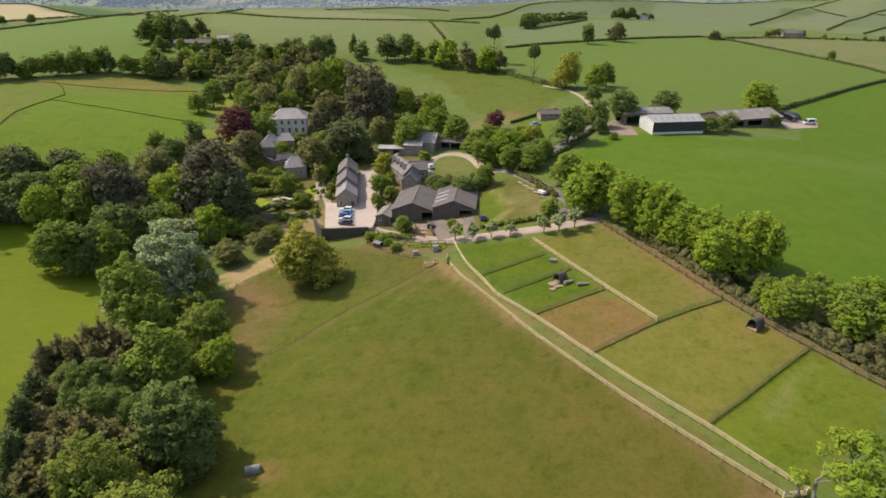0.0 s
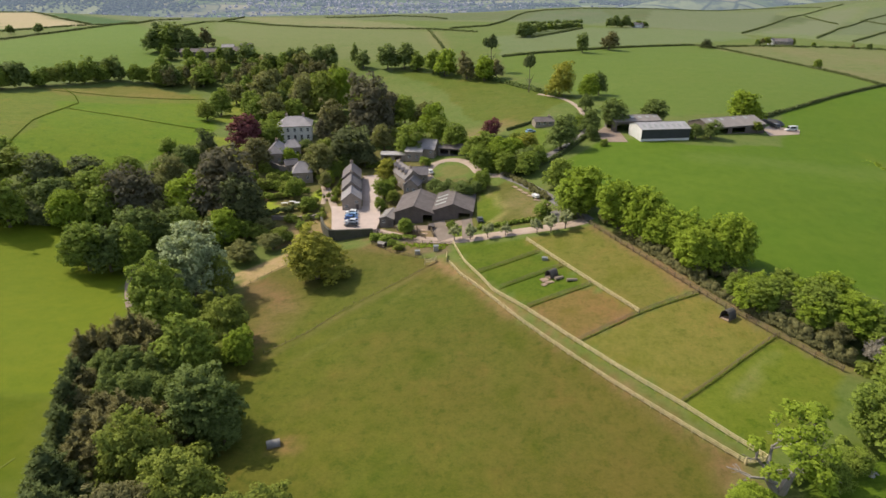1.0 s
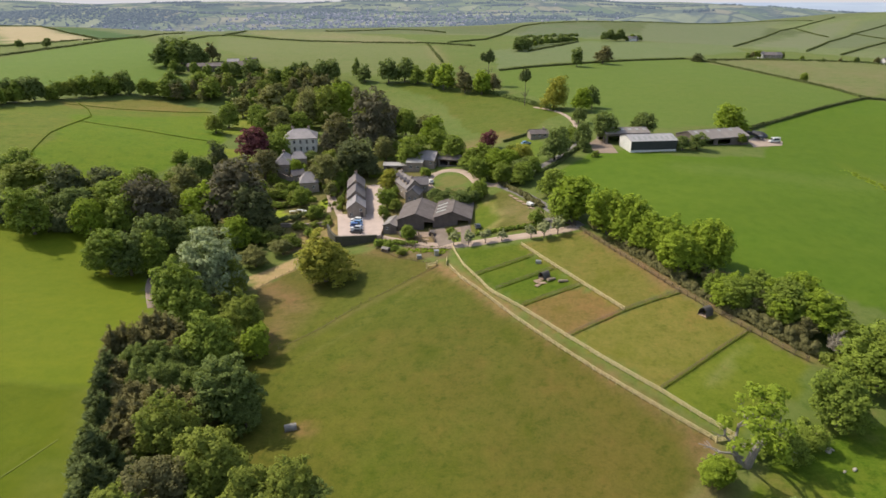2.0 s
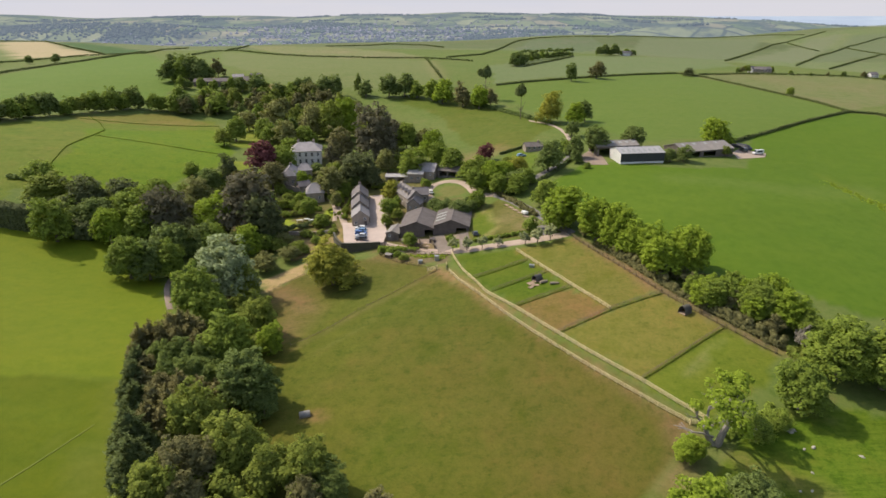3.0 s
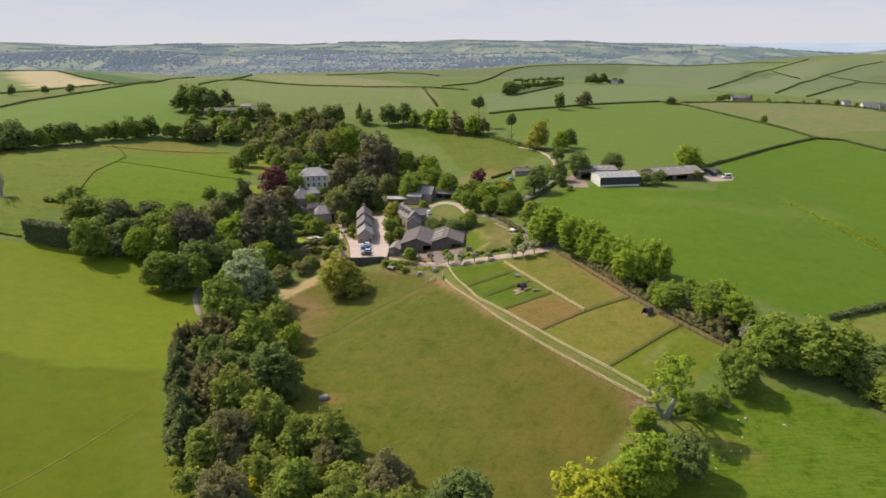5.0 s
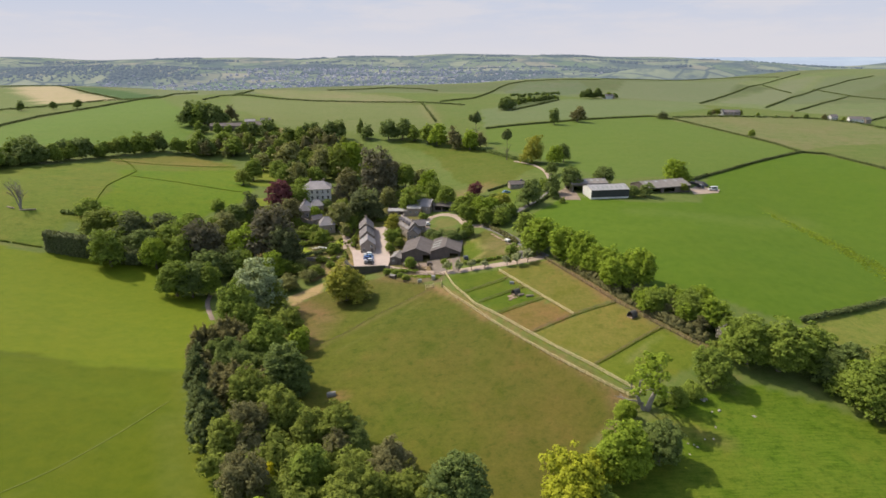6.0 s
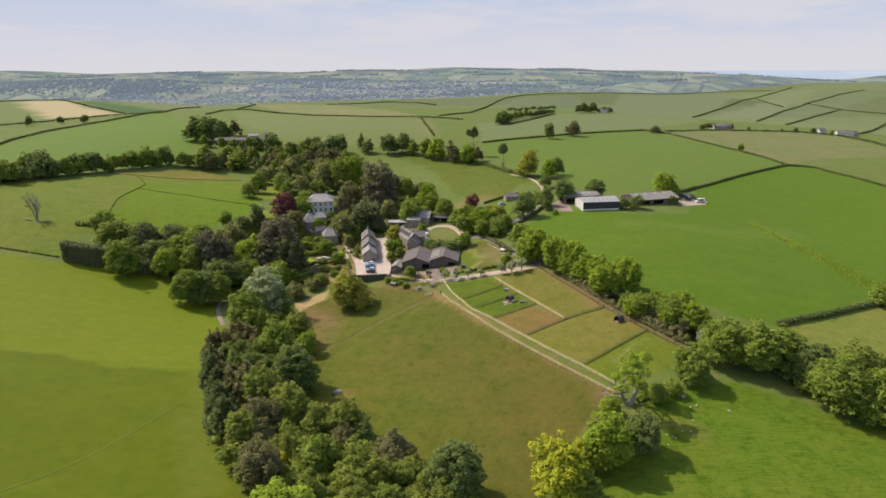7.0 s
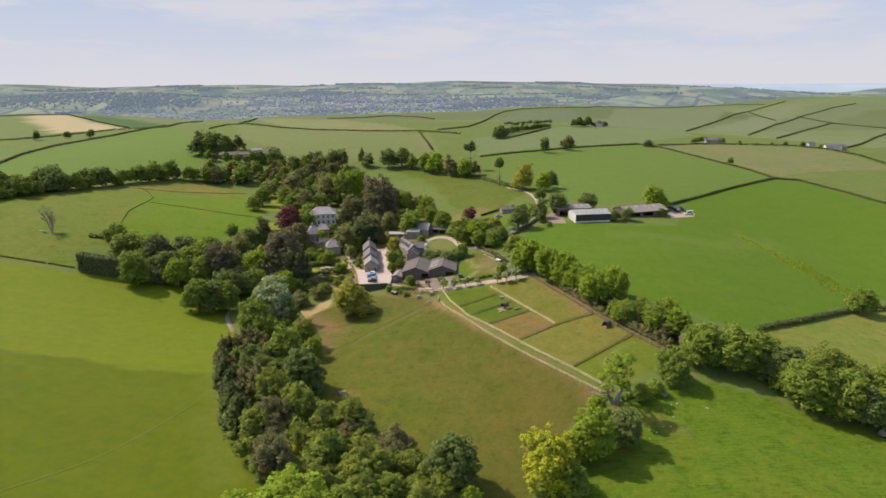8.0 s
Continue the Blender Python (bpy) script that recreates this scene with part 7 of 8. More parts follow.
# the double barn
barn_yaw = -6.0
for off, label, roof_lights, hole in ((-5.92, "long grey-brown barn span with open bay", [], [("front", 8.6, 0, 2.9, 2.9)]), (5.92, "grey barn span with milky rooflights and open bay", [(1, 0.3 + 0.2 * k, 0.08, 1.2, 3.6) for k in range(3)], [("front", 7.6, 0, 3.4, 2.8)])):
    c, s = math.cos(radians(barn_yaw)), math.sin(radians(barn_yaw))
    building("barn", label, -2.0 + off * c, 166.0 + off * s, barn_yaw, 11.8, 16.5, 3.5, 5.7, BOARDING, FIBRE, 11.6 + 0.09 * off, False, 0.0, (), hole,
             lights=roof_lights, over=0.35, category="barn", base=3.0)

# small store beside the yard
building("store_shed", "small grey shed with rooflights beside the yard", -16.4, 162.4, -12, 4.4, 7.6, 2.5, 3.3, BLOCK, FIBRE_PALE, None, False, 0, [("front", 0.8, 1.1, 1.0, 0.9)], (),
         [("front", 2.6, 0, 1.2, 2.0)], lights=[(1, 0.4, 0.3, 0.9, 1.2), (1, 0.6, 0.3, 0.9, 1.2)], category="shed")

# the cottage row, three stepped units
for k, (cx, cy, zz, ev, rd) in enumerate(((-30.2, 177.0, 10.2, 3.7, 6.1), (-31.4, 186.2, 11.0, 3.9, 6.6), (-32.6, 196.4, 11.8, 4.0, 6.8))):
    building("cottage", "stone cottage with grey slate roof in a stepped row", cx, cy, 7.0, 6.2, 8.6 if k == 0 else 10.2, ev, rd, STONE, SLATE_PALE if k == 0 else SLATE, zz, False, 0,
             [("front", 0.8, 0.9, 1.1, 1.1), ("front", 4.2, 2.4, 1.0, 1.0)] + bays("right", 8.6, 3, 0.9, 1.0, 1.1, 1.2) + bays("right", 8.6, 3, 2.6, 0.9, 0.9, 1.2) + bays("left", 8.6, 3, 1.2, 1.0, 1.1, 1.2), (),
             [] if k else [("front", 4.4, 0, 1.0, 2.0)], [] if k == 0 else [(0, 4.0, 0.9)], category="cottage", lights=[(1, 0.2, 0.3, 1.6, 1.6)] if k == 0 else ())

# the converted barns behind the double barn
building("cottage", "long slate-roofed stone house with dormers", -13.2, 193.5, 24.0 - 90, 15.5, 6.2, 3.8, 6.6, STONE, SLATE, None, True, 0,
         bays("front", 15.5, 4, 1.0, 1.0, 1.2) + bays("back", 15.5, 5, 1.0, 1.0, 1.2), (), [("front", 7.2, 0, 0.9, 2.0)], [(-5, 0, 0.8), (5, 0, 0.8)], dormers=[(-5, "front"), (-1.8, "front"), (1.8, "front"), (5, "front")], category="cottage")
building("cottage", "low stone wing with grey slate roof", -8.2, 193.6, 6, 5.6, 6.0, 3.2, 5.2, STONE, SLATE, None, True, 0, bays("front", 5.6, 2, 1.0, 1.0, 1.2), category="cottage")
building("cottage", "small gabled stone wing with slate roof", -10.2, 184.8, -12, 5.0, 6.0, 3.1, 5.3, STONE, SLATE, None, False, 0, bays("front", 5, 2, 1.0, 0.9, 1.1), category="cottage")

# the group round the oval drive
building("cottage", "grey stone house with blue-grey slate roof", -5.6, 219.6, -20, 7.6, 7.0, 3.4, 6.3, STONE, SLATE_PALE, None, True, 0, bays("front", 7.6, 2, 1.6, 0.9, 1.1) + bays("right", 7, 2, 1.2, 0.9, 1.1), category="cottage")
building("cart_shed", "brown-roofed open cart shed", 3.6, 218.6, -18, 9.0, 6.0, 2.6, 4.0, BLOCK, FIBRE, None, True, 0, (), [("front", 0.8, 0, 3.4, 2.2), ("front", 4.8, 0, 3.4, 2.2)], category="shed")
building("lean_to", "low outbuilding with pale metal roof", -10.6, 217.5, -10, 6.5, 6.5, 3.4, 4.3, STONE, TIN, None, True, 0, [("front", 1.0, 1.0, 1.2, 1.1), ("front", 4.0, 1.0, 1.2, 1.1)], category="outbuilding")
building("lean_to", "long low outbuilding with pale roof", -18.5, 218.0, -3, 10.5, 4.6, 2.6, 3.3, STONE, TIN, None, True, 0, (), [("front", 1.0, 0, 2.6, 2.1), ("front", 5.4, 0, 2.6, 2.1)], category="outbuilding")

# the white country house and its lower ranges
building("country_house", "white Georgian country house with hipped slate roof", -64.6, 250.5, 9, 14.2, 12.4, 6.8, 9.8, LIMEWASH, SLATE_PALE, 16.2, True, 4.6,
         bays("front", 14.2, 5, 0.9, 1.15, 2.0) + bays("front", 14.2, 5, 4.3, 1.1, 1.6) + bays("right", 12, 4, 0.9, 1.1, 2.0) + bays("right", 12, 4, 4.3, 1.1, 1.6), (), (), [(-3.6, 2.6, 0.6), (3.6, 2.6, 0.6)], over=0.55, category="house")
building("country_house_wing", "slate-roofed stone service wing", -66.0, 222.0, 6, 6.4, 13.5, 4.4, 7.2, STONE, SLATE_PALE, None, False, 2.6, bays("front", 6.4, 2, 1.2, 1.0, 1.3) + bays("right", 13.5, 4, 1.2, 1.0, 1.3), (), (), [(0, 2, 0.9)], category="house")
building("country_house_wing", "low slate-roofed stone range", -61.2, 228.0, 10, 6.6, 6.0, 3.8, 6.2, STONE, SLATE_PALE, None, True, 2.2, bays("front", 6.6, 2, 1.1, 1.0, 1.2), category="house")
building("coach_house", "stone cottage with hipped slate roof among shrubs", -52.0, 203.6, 12, 7.0, 7.4, 3.8, 6.9, STONE, SLATE_PALE, None, True, 2.6, bays("front", 6.6, 2, 1.1, 1.0, 1.2), category="cottage")
building("outhouse", "low slate-roofed garden outhouse", -58.6, 213.0, 30, 5.0, 4.0, 2.4, 4.0, STONE, SLATE, None, True, 0, category="outbuilding")

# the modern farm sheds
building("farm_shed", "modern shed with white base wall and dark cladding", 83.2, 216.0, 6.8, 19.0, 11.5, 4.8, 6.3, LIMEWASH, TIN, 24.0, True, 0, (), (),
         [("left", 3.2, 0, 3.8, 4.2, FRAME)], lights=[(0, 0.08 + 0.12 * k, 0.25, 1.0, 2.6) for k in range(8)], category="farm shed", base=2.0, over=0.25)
for side, run, m in (("front", 19.0, SIDES["front"](19.0, 11.5)), ("right", 11.5, SIDES["right"](19.0, 11.5)), ("back", 19.0, SIDES["back"](19.0, 11.5))):
    host = [o for o in bpy.data.objects if o.name == "farm_shed"][0]
    bm = bmesh.new()
    box(bm, 0.0, -0.08, 1.3, run, -0.01, 4.75)
    part("cladding", bm, CLADDING, host, "dark slate-blue cladding", m)
building("farm_shed", "older open-sided shed with rooflights", 77.0, 229.5, 6.8, 19.0, 10.0, 4.4, 5.8, BLOCK, FIBRE_PALE, 24.6, True, 0, (), [("left", 2.0, 0, 5.0, 3.6), ("front", 1.0, 0, 5.0, 3.4)],
         lights=[(0, 0.08 + 0.16 * k, 0.5, 1.4, 1.6) for k in range(6)], category="farm shed", base=2.0)
building("farm_shed", "long low livestock shed with grey-pink roof", 116.5, 232.5, 17.0, 26.0, 14.5, 3.6, 5.8, BOARDING, FIBRE_PALE, 23.2, True, 0, (), [("front", 1.5, 0.9, 6.5, 2.0), ("front", 10.0, 0.9, 6.5, 2.0)],
         lights=[(0, 0.1 + 0.22 * k, 0.7, 1.4, 1.8) for k in range(4)], category="farm shed", base=3.0)
building("bungalow", "small bungalow with brown tiled roof", 43.0, 242.5, 6, 8.0, 6.0, 2.2, 3.5, STONE, FIBRE, None, True, 0, bays("front", 8.0, 3, 0.9, 1.2, 1.2), (), [], [(2.5, 0, 0.7)], category="bungalow")

# the far farm and scattered houses on the hills
building("farm_shed", "long grey roofed barn of the far farm", -168.0, 422.0, 10, 24, 11, 2.8, 4.6, BLOCK, FIBRE, None, category="farm shed", base=3)
building("farmhouse", "far stone farmhouse with slate roof", -149.0, 418.0, 40, 10, 7, 3.6, 6.4, STONE, FIBRE, None, windows=bays("front", 11, 3, 3.2, 1.1, 1.3), category="house")
building("farm_shed", "far stone outbuilding with brown roof", -139.0, 424.0, -20, 13, 7, 3.5, 6.0, STONE, FIBRE, None, category="farm shed")
building("farm_shed", "far small stone outbuilding", -154.0, 440.0, 10, 8, 5, 2.4, 4.0, STONE, SLATE_PALE, None, category="farm shed")
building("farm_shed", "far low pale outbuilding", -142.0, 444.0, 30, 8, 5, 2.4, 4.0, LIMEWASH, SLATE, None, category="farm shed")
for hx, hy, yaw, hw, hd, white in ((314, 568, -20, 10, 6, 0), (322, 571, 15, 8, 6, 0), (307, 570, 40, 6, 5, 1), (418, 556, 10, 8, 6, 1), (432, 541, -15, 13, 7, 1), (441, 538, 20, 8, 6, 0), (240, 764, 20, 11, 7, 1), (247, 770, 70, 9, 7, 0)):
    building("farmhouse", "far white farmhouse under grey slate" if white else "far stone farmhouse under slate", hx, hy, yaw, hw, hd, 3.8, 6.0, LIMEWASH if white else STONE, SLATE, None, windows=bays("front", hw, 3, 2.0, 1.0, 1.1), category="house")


# ---- retaining wall of the yard, garden walls ----
def stone_wall(line, high, label, thick=0.5, top=None, name="garden_wall"):
    """A rubble wall along a line with a course of coping stones."""
    verts_bm = bmesh.new()
    pts = along(line, 2.0) + [(*line[-1], 0)]
    for (x, y, a), (x2, y2, _) in zip(pts, pts[1:]):
        z = (top - high) if top is not None else min(ground(x, y), ground(x2, y2)) - 0.4
        zt = top if top is not None else max(ground(x, y), ground(x2, y2)) + high
        far = math.hypot(x2 - x, y2 - y)
        a = math.atan2(y2 - y, x2 - x)
        m = pose((x + x2) / 2, (y + y2) / 2, (z + zt) / 2, 0, 0, math.degrees(a)) @ Matrix.Diagonal((far + 0.02, thick, zt - z, 1))
        bmesh.ops.create_cube(verts_bm, size=1, matrix=m)
        m = pose((x + x2) / 2, (y + y2) / 2, zt + 0.06, 0, 0, math.degrees(a)) @ Matrix.Diagonal((far - 0.03, thick + 0.12, 0.12, 1))
        bmesh.ops.create_cube(verts_bm, size=1, matrix=m)
    mesh = bpy.data.meshes.new(name)
    verts_bm.to_mesh(mesh)
    verts_bm.free()
    mesh.materials.append(STONE if top is None else DARK_STONE)
    return tagged(new(name, mesh), label, "wall", kind="structure")


stone_wall([(-38.4, 165.0), (-36.2, 158.0), (-33.6, 153.5), (-21.0, 154.8)], 5.2, "dark rubble retaining wall below the yard", 0.6, YARD_Z + 0.35, "retaining_wall")
stone_wall([(-72, 219), (-62, 211.5), (-56, 210)], 1.8, "pale stone garden wall", 0.45)
stone_wall([(-56, 172), (-44, 170.5), (-38.2, 172)], 1.2, "low dark stone garden wall", 0.45)
stone_wall([(-28.0, 177), (-28.6, 190), (-29.5, 203)], 0.5, "low stone kerb wall beside the cottages", 0.3)


# ---- vehicles ----
PAINT = {}


def car_paint(name, colour):
    m, n, l, b = shader(name)
    where = n.new("ShaderNodeTexCoord").outputs["Object"]
    dust = noise_node(n, l, where, 2.0, 4)
    l.new(blend(n, l, ramp(n, l, dust, 0.4, 0.8, 0, 0.25), colour, (0.2, 0.18, 0.15)), b.inputs["Base Color"])
    b.inputs["Roughness"].default_value, b.inputs["Coat Weight"].default_value = 0.35, 0.6
    return m


for tone, colour in (("blue", (0.02, 0.09, 0.3)), ("silver", (0.5, 0.52, 0.55)), ("white", (0.75, 0.75, 0.74)), ("dark", (0.03, 0.035, 0.04)), ("sky", (0.2, 0.35, 0.55)), ("green", (0.03, 0.14, 0.05))):
    PAINT[tone] = car_paint(tone + " car paint", colour)


def car(x, y, z, yaw, tone, label, long=4.2, high=1.5, van=False):
    """A car: shaped body, glazed cabin, wheels with rims, lamps."""
    ob = thing("van" if van else "car", label, "van" if van else "car", pose(x, y, z, 0, 0, yaw))
    w, h = 0.86, long / 2
    bm = bmesh.new()
    side = [(-h, 0.35), (h, 0.35), (h, 0.62), (h - 0.12, 0.8), (h - 1.0, 0.93), (-h + 0.35, 0.97), (-h, 0.85)]
    prism(bm, side, "y", -w, w)
    bmesh.ops.bevel(bm, geom=[e for e in bm.edges], offset=0.07, segments=1, affect="EDGES")
    body = part("body", bm, PAINT[tone], ob)
    roof = [(-h + 0.25, 0.93), (h - 1.05, 0.93), (h - 1.75, high - 0.05), (h - 2.0, high), (-h + 0.85, high), (-h + 0.55, high - 0.06)] if not van else [(-h + 0.08, 0.93), (h - 0.75, 0.93), (h - 1.3, high - 0.05), (h - 1.5, high), (-h + 0.2, high), (-h + 0.1, high - 0.06)]
    bm = bmesh.new()
    prism(bm, roof, "y", -w + 0.12, w - 0.12)
    bmesh.ops.bevel(bm, geom=[e for e in bm.edges], offset=0.05, segments=1, affect="EDGES")
    cabin = part("cabin", bm, PAINT[tone], ob)
    k = (high - 0.98)
    for s in (-1, 1):
        bm = bmesh.new()
        y0 = s * (w - 0.115)
        prism(bm, [(-h + 0.75, 1.02), (h - 1.35, 1.02), (h - 1.85, 1.02 + k * 0.75), (-h + 0.95, 1.02 + k * 0.75)], "y", y0 - 0.012, y0 + 0.012)
        part("side_glass", bm, GLASS, cabin)
    a, b = Vector(roof[1] if not van else roof[1]), Vector(roof[2])
    bm = bmesh.new()
    n = Vector((b.y - a.y, a.x - b.x)).normalized() * 0.02
    p, q = a.lerp(b, 0.1), a.lerp(b, 0.9)
    prism(bm, [tuple(p), tuple(q), tuple(q + n), tuple(p + n)], "y", -w + 0.2, w - 0.2)
    part("windscreen", bm, GLASS, cabin)
    a, b = Vector(roof[0]), Vector(roof[-1])
    bm = bmesh.new()
    n = Vector((a.y - b.y, b.x - a.x)).normalized() * 0.02
    p, q = a.lerp(b, 0.15), a.lerp(b, 0.95)
    prism(bm, [tuple(p), tuple(q), tuple(q + n), tuple(p + n)], "y", -w + 0.25, w - 0.25)
    part("rear_glass", bm, GLASS, cabin)
    for wx in (-h + 0.75, h - 0.8):
        for s in (-1, 1):
            bm = bmesh.new()
            tube(bm, [(wx, s * (w - 0.2), 0.32), (wx, s * (w + 0.01), 0.32)], [0.32, 0.32], 14)
            tyre = part("wheel", bm, RUBBER, ob)
            bm = bmesh.new()
            tube(bm, [(wx, s * (w + 0.0), 0.32), (wx, s * (w + 0.025), 0.32)], [0.2, 0.18], 10)
            part("rim", bm, GREY_METAL, tyre)
    for s in (-1, 1):
        bm = bmesh.new()
        box(bm, h - 0.02, s * 0.6 - 0.17, 0.6, h + 0.015, s * 0.6 + 0.17, 0.74)
        part("headlight", bm, SKYLIGHT, body)
    return ob


yard = YARD_Z + 0.06
for k, (tone, label) in enumerate((("white", "white hatchback parked in the yard"), ("sky", "light blue estate car parked in the yard"), ("blue", "blue car parked in the yard"), ("silver", "silver hatchback parked in the yard"), ("dark", "black car parked at the yard's edge"))):
    tagged(car(-29.2 + 0.35 * k, 168.6 - 2.7 * k, yard, 172 if k != 2 else -8, tone, label), group="cars in the yard")
car(-4.6, 199.6, ground(-4.6, 199.6) + 0.12, 110, "white", "white car parked on the gravel drive")
car(10.9, 152.3, ground(10.9, 152.3) + 0.05, 95, "dark", "dark car parked beside the barn", 3.8)
car(36.5, 233.0, ground(36.5, 233.0) + 0.03, 20, "sky", "light blue car on the grass near the bungalow")
car(146.5, 237.0, ground(146.5, 237.0) + 0.1, 190, "white", "white van on the hardstanding", 5.2, 2.1, True)
car(141.0, 240.0, ground(141.0, 240.0) + 0.1, 100, "dark", "dark pick-up beside the livestock shed", 4.8, 1.8)


def trailer(x, y, yaw):
    """A small flat-sided trailer: body, drawbar and two wheels."""
    ob = thing("trailer", "small white box trailer among timber on the bank", "trailer", pose(x, y, ground(x, y) + 0.02, 0, 0, yaw))
    bm = bmesh.new()
    box(bm, -1.2, -0.7, 0.5, 1.2, 0.7, 1.25, 0.05)
    part("body", bm, FRAME, ob)
    bm = bmesh.new()
    box(bm, 1.2, -0.05, 0.5, 2.2, 0.05, 0.6)
    part("drawbar", bm, GREY_METAL, ob)
    for side in (-1, 1):
        bm = bmesh.new()
        tube(bm, [(0, side * 0.72, 0.3), (0, side * 0.9, 0.3)], [0.3, 0.3], 12)
        part("wheel", bm, RUBBER, ob)
    return ob


trailer(28.6, 162.8, 118)


# ---- animal shelters and clutter in the paddocks ----
def ark(x, y, yaw, wide, long, label, hood=None, tall=1.0):
    """A half-round corrugated shelter with a boarded back and an open front."""
    ob = thing("livestock_ark", label, "animal shelter", pose(x, y, ground(x, y) - 0.02, 0, 0, yaw) @ Matrix.Diagonal((1, 1, tall, 1)), "livestock arks")
    r = wide / 2
    arc = [(r * math.cos(a), 0.25 + 1.12 * r * math.sin(a)) for a in (math.pi * k / 12 for k in range(13))]
    bm = bmesh.new()
    prism(bm, [(r, 0.0)] + arc + [(-r, 0.0)] + [(-r + 0.06, 0.0)] + [(p * 0.95, q - 0.05) for p, q in arc[::-1]] + [(r - 0.06, 0.0)], "y", -long / 2, long / 2)
    part("hood", bm, hood or GREY_METAL, ob, "curved corrugated hood")
    bm = bmesh.new()
    prism(bm, [(0.95 * r, 0.0)] + [(p * 0.95, q - 0.05) for p, q in arc] + [(-0.95 * r, 0.0)], "y", long / 2 - 0.12, long / 2 - 0.05)
    part("back_board", bm, BOARDING, ob)
    bm = bmesh.new()
    box(bm, -r + 0.06, -long / 2, 0.0, r - 0.06, long / 2 - 0.13, 0.08)
    part("floor_boards", bm, PLANK, ob)
    for s in (-1, 1):
        bm = bmesh.new()
        box(bm, s * r - 0.08 if s > 0 else -r - 0.06, -long / 2 - 0.15, 0, r + 0.06 if s > 0 else -r + 0.08, long / 2 + 0.1, 0.14)
        part("skid", bm, OLD_TIMBER, ob)
    return ob


ark(-29.2, 69.2, -72, 1.5, 2.2, "weathered dark half-round livestock ark beside the trees", ARK_SHEET)
ark(25.7, 115.9, -55, 1.9, 2.4, "dark half-round livestock ark with open front", ARK_DARK, 1.4)
ark(58.2, 95.0, -58, 2.1, 2.4, "grey livestock ark with dark open front", ARK_DARK, 1.45)


def pallet(x, y, yaw, tilt, w, d, label, name="wooden_pallet"):
    ob = thing(name, label, "pallet", pose(x, y, ground(x, y) + 0.02, tilt, 0, yaw), "timber beside the ark")
    for k in range(5):
        bm = bmesh.new()
        box(bm, -w / 2, -d / 2 + k * d / 5 + 0.03, 0.12, w / 2, -d / 2 + (k + 1) * d / 5 - 0.03, 0.16)
        part("board", bm, PLANK, ob)
    for u in (-w / 2 + 0.1, 0, w / 2 - 0.1):
        bm = bmesh.new()
        box(bm, u - 0.06, -d / 2, 0, u + 0.06, d / 2, 0.12)
        part("bearer", bm, PLANK, ob)
    return ob


pallet(23.9, 114.6, 28, 2, 2.0, 1.5, "reddish wooden platform lying in the grass")
pallet(24.9, 113.3, 15, -2, 2.0, 1.1, "reddish wooden ramp lying in the grass")
pallet(23.6, 112.6, 40, 0, 1.5, 1.1, "wooden boards lying in the grass")


def log(x, y, yaw, long, r, label):
    ob = thing("log", label, "log", pose(x, y, ground(x, y) + r * 0.9, 0, 0, yaw), "logs beside the ark")
    bm = bmesh.new()
    tube(bm, [(-long / 2, 0, 0), (-long * 0.2, 0.04, 0.02), (long * 0.2, -0.03, 0), (long / 2, 0, 0)], [r, r * 0.93, r * 0.95, r * 0.85], 10)
    part("bark", bm, LOG_BARK, ob)
    bm = bmesh.new()
    tube(bm, [(long / 2, 0, 0), (long / 2 + 0.02, 0, 0)], [r * 0.8, r * 0.8], 10)
    part("cut_end", bm, PLANK, ob)
    return ob


log(27.2, 114.2, 24, 2.2, 0.4, "pale split log lying in the grass")
log(29.9, 112.8, 4, 2.4, 0.36, "pale grey log lying in the grass")


def trough(x, y, yaw, label, w=1.9, d=1.2, hh=0.9):
    ob = thing("water_tank", label, "water tank", pose(x, y, ground(x, y), 0, 0, yaw))
    bm = bmesh.new()
    box(bm, -w / 2, -d / 2, 0, w / 2, -d / 2 + 0.06, hh)
    box(bm, -w / 2, d / 2 - 0.06, 0, w / 2, d / 2, hh)
    box(bm, -w / 2, -d / 2 + 0.06, 0, -w / 2 + 0.06, d / 2 - 0.06, hh)
    box(bm, w / 2 - 0.06, -d / 2 + 0.06, 0, w / 2, d / 2 - 0.06, hh)
    box(bm, -w / 2 + 0.06, -d / 2 + 0.06, 0, w / 2 - 0.06, d / 2 - 0.06, 0.1)
    part("tank", bm, GREY_METAL, ob)
    bm = bmesh.new()
    box(bm, -w / 2 - 0.05, -d / 2 - 0.05, hh, w / 2 + 0.05, d / 2 + 0.05, hh + 0.05, 0.01)
    part("lid", bm, GREY_METAL, ob)
    return ob


trough(25.4, 123.8, -15, "pale blue-grey covered water tank in the paddock", 1.4, 0.9, 0.7)
trough(-7.0, 137.6, 10, "dark grey feed store box by the pen", 1.3, 1.0, 1.1)
trough(-1.9, 138.0, 4, "blue-grey box beside the track gate", 1.3, 1.1, 1.5)


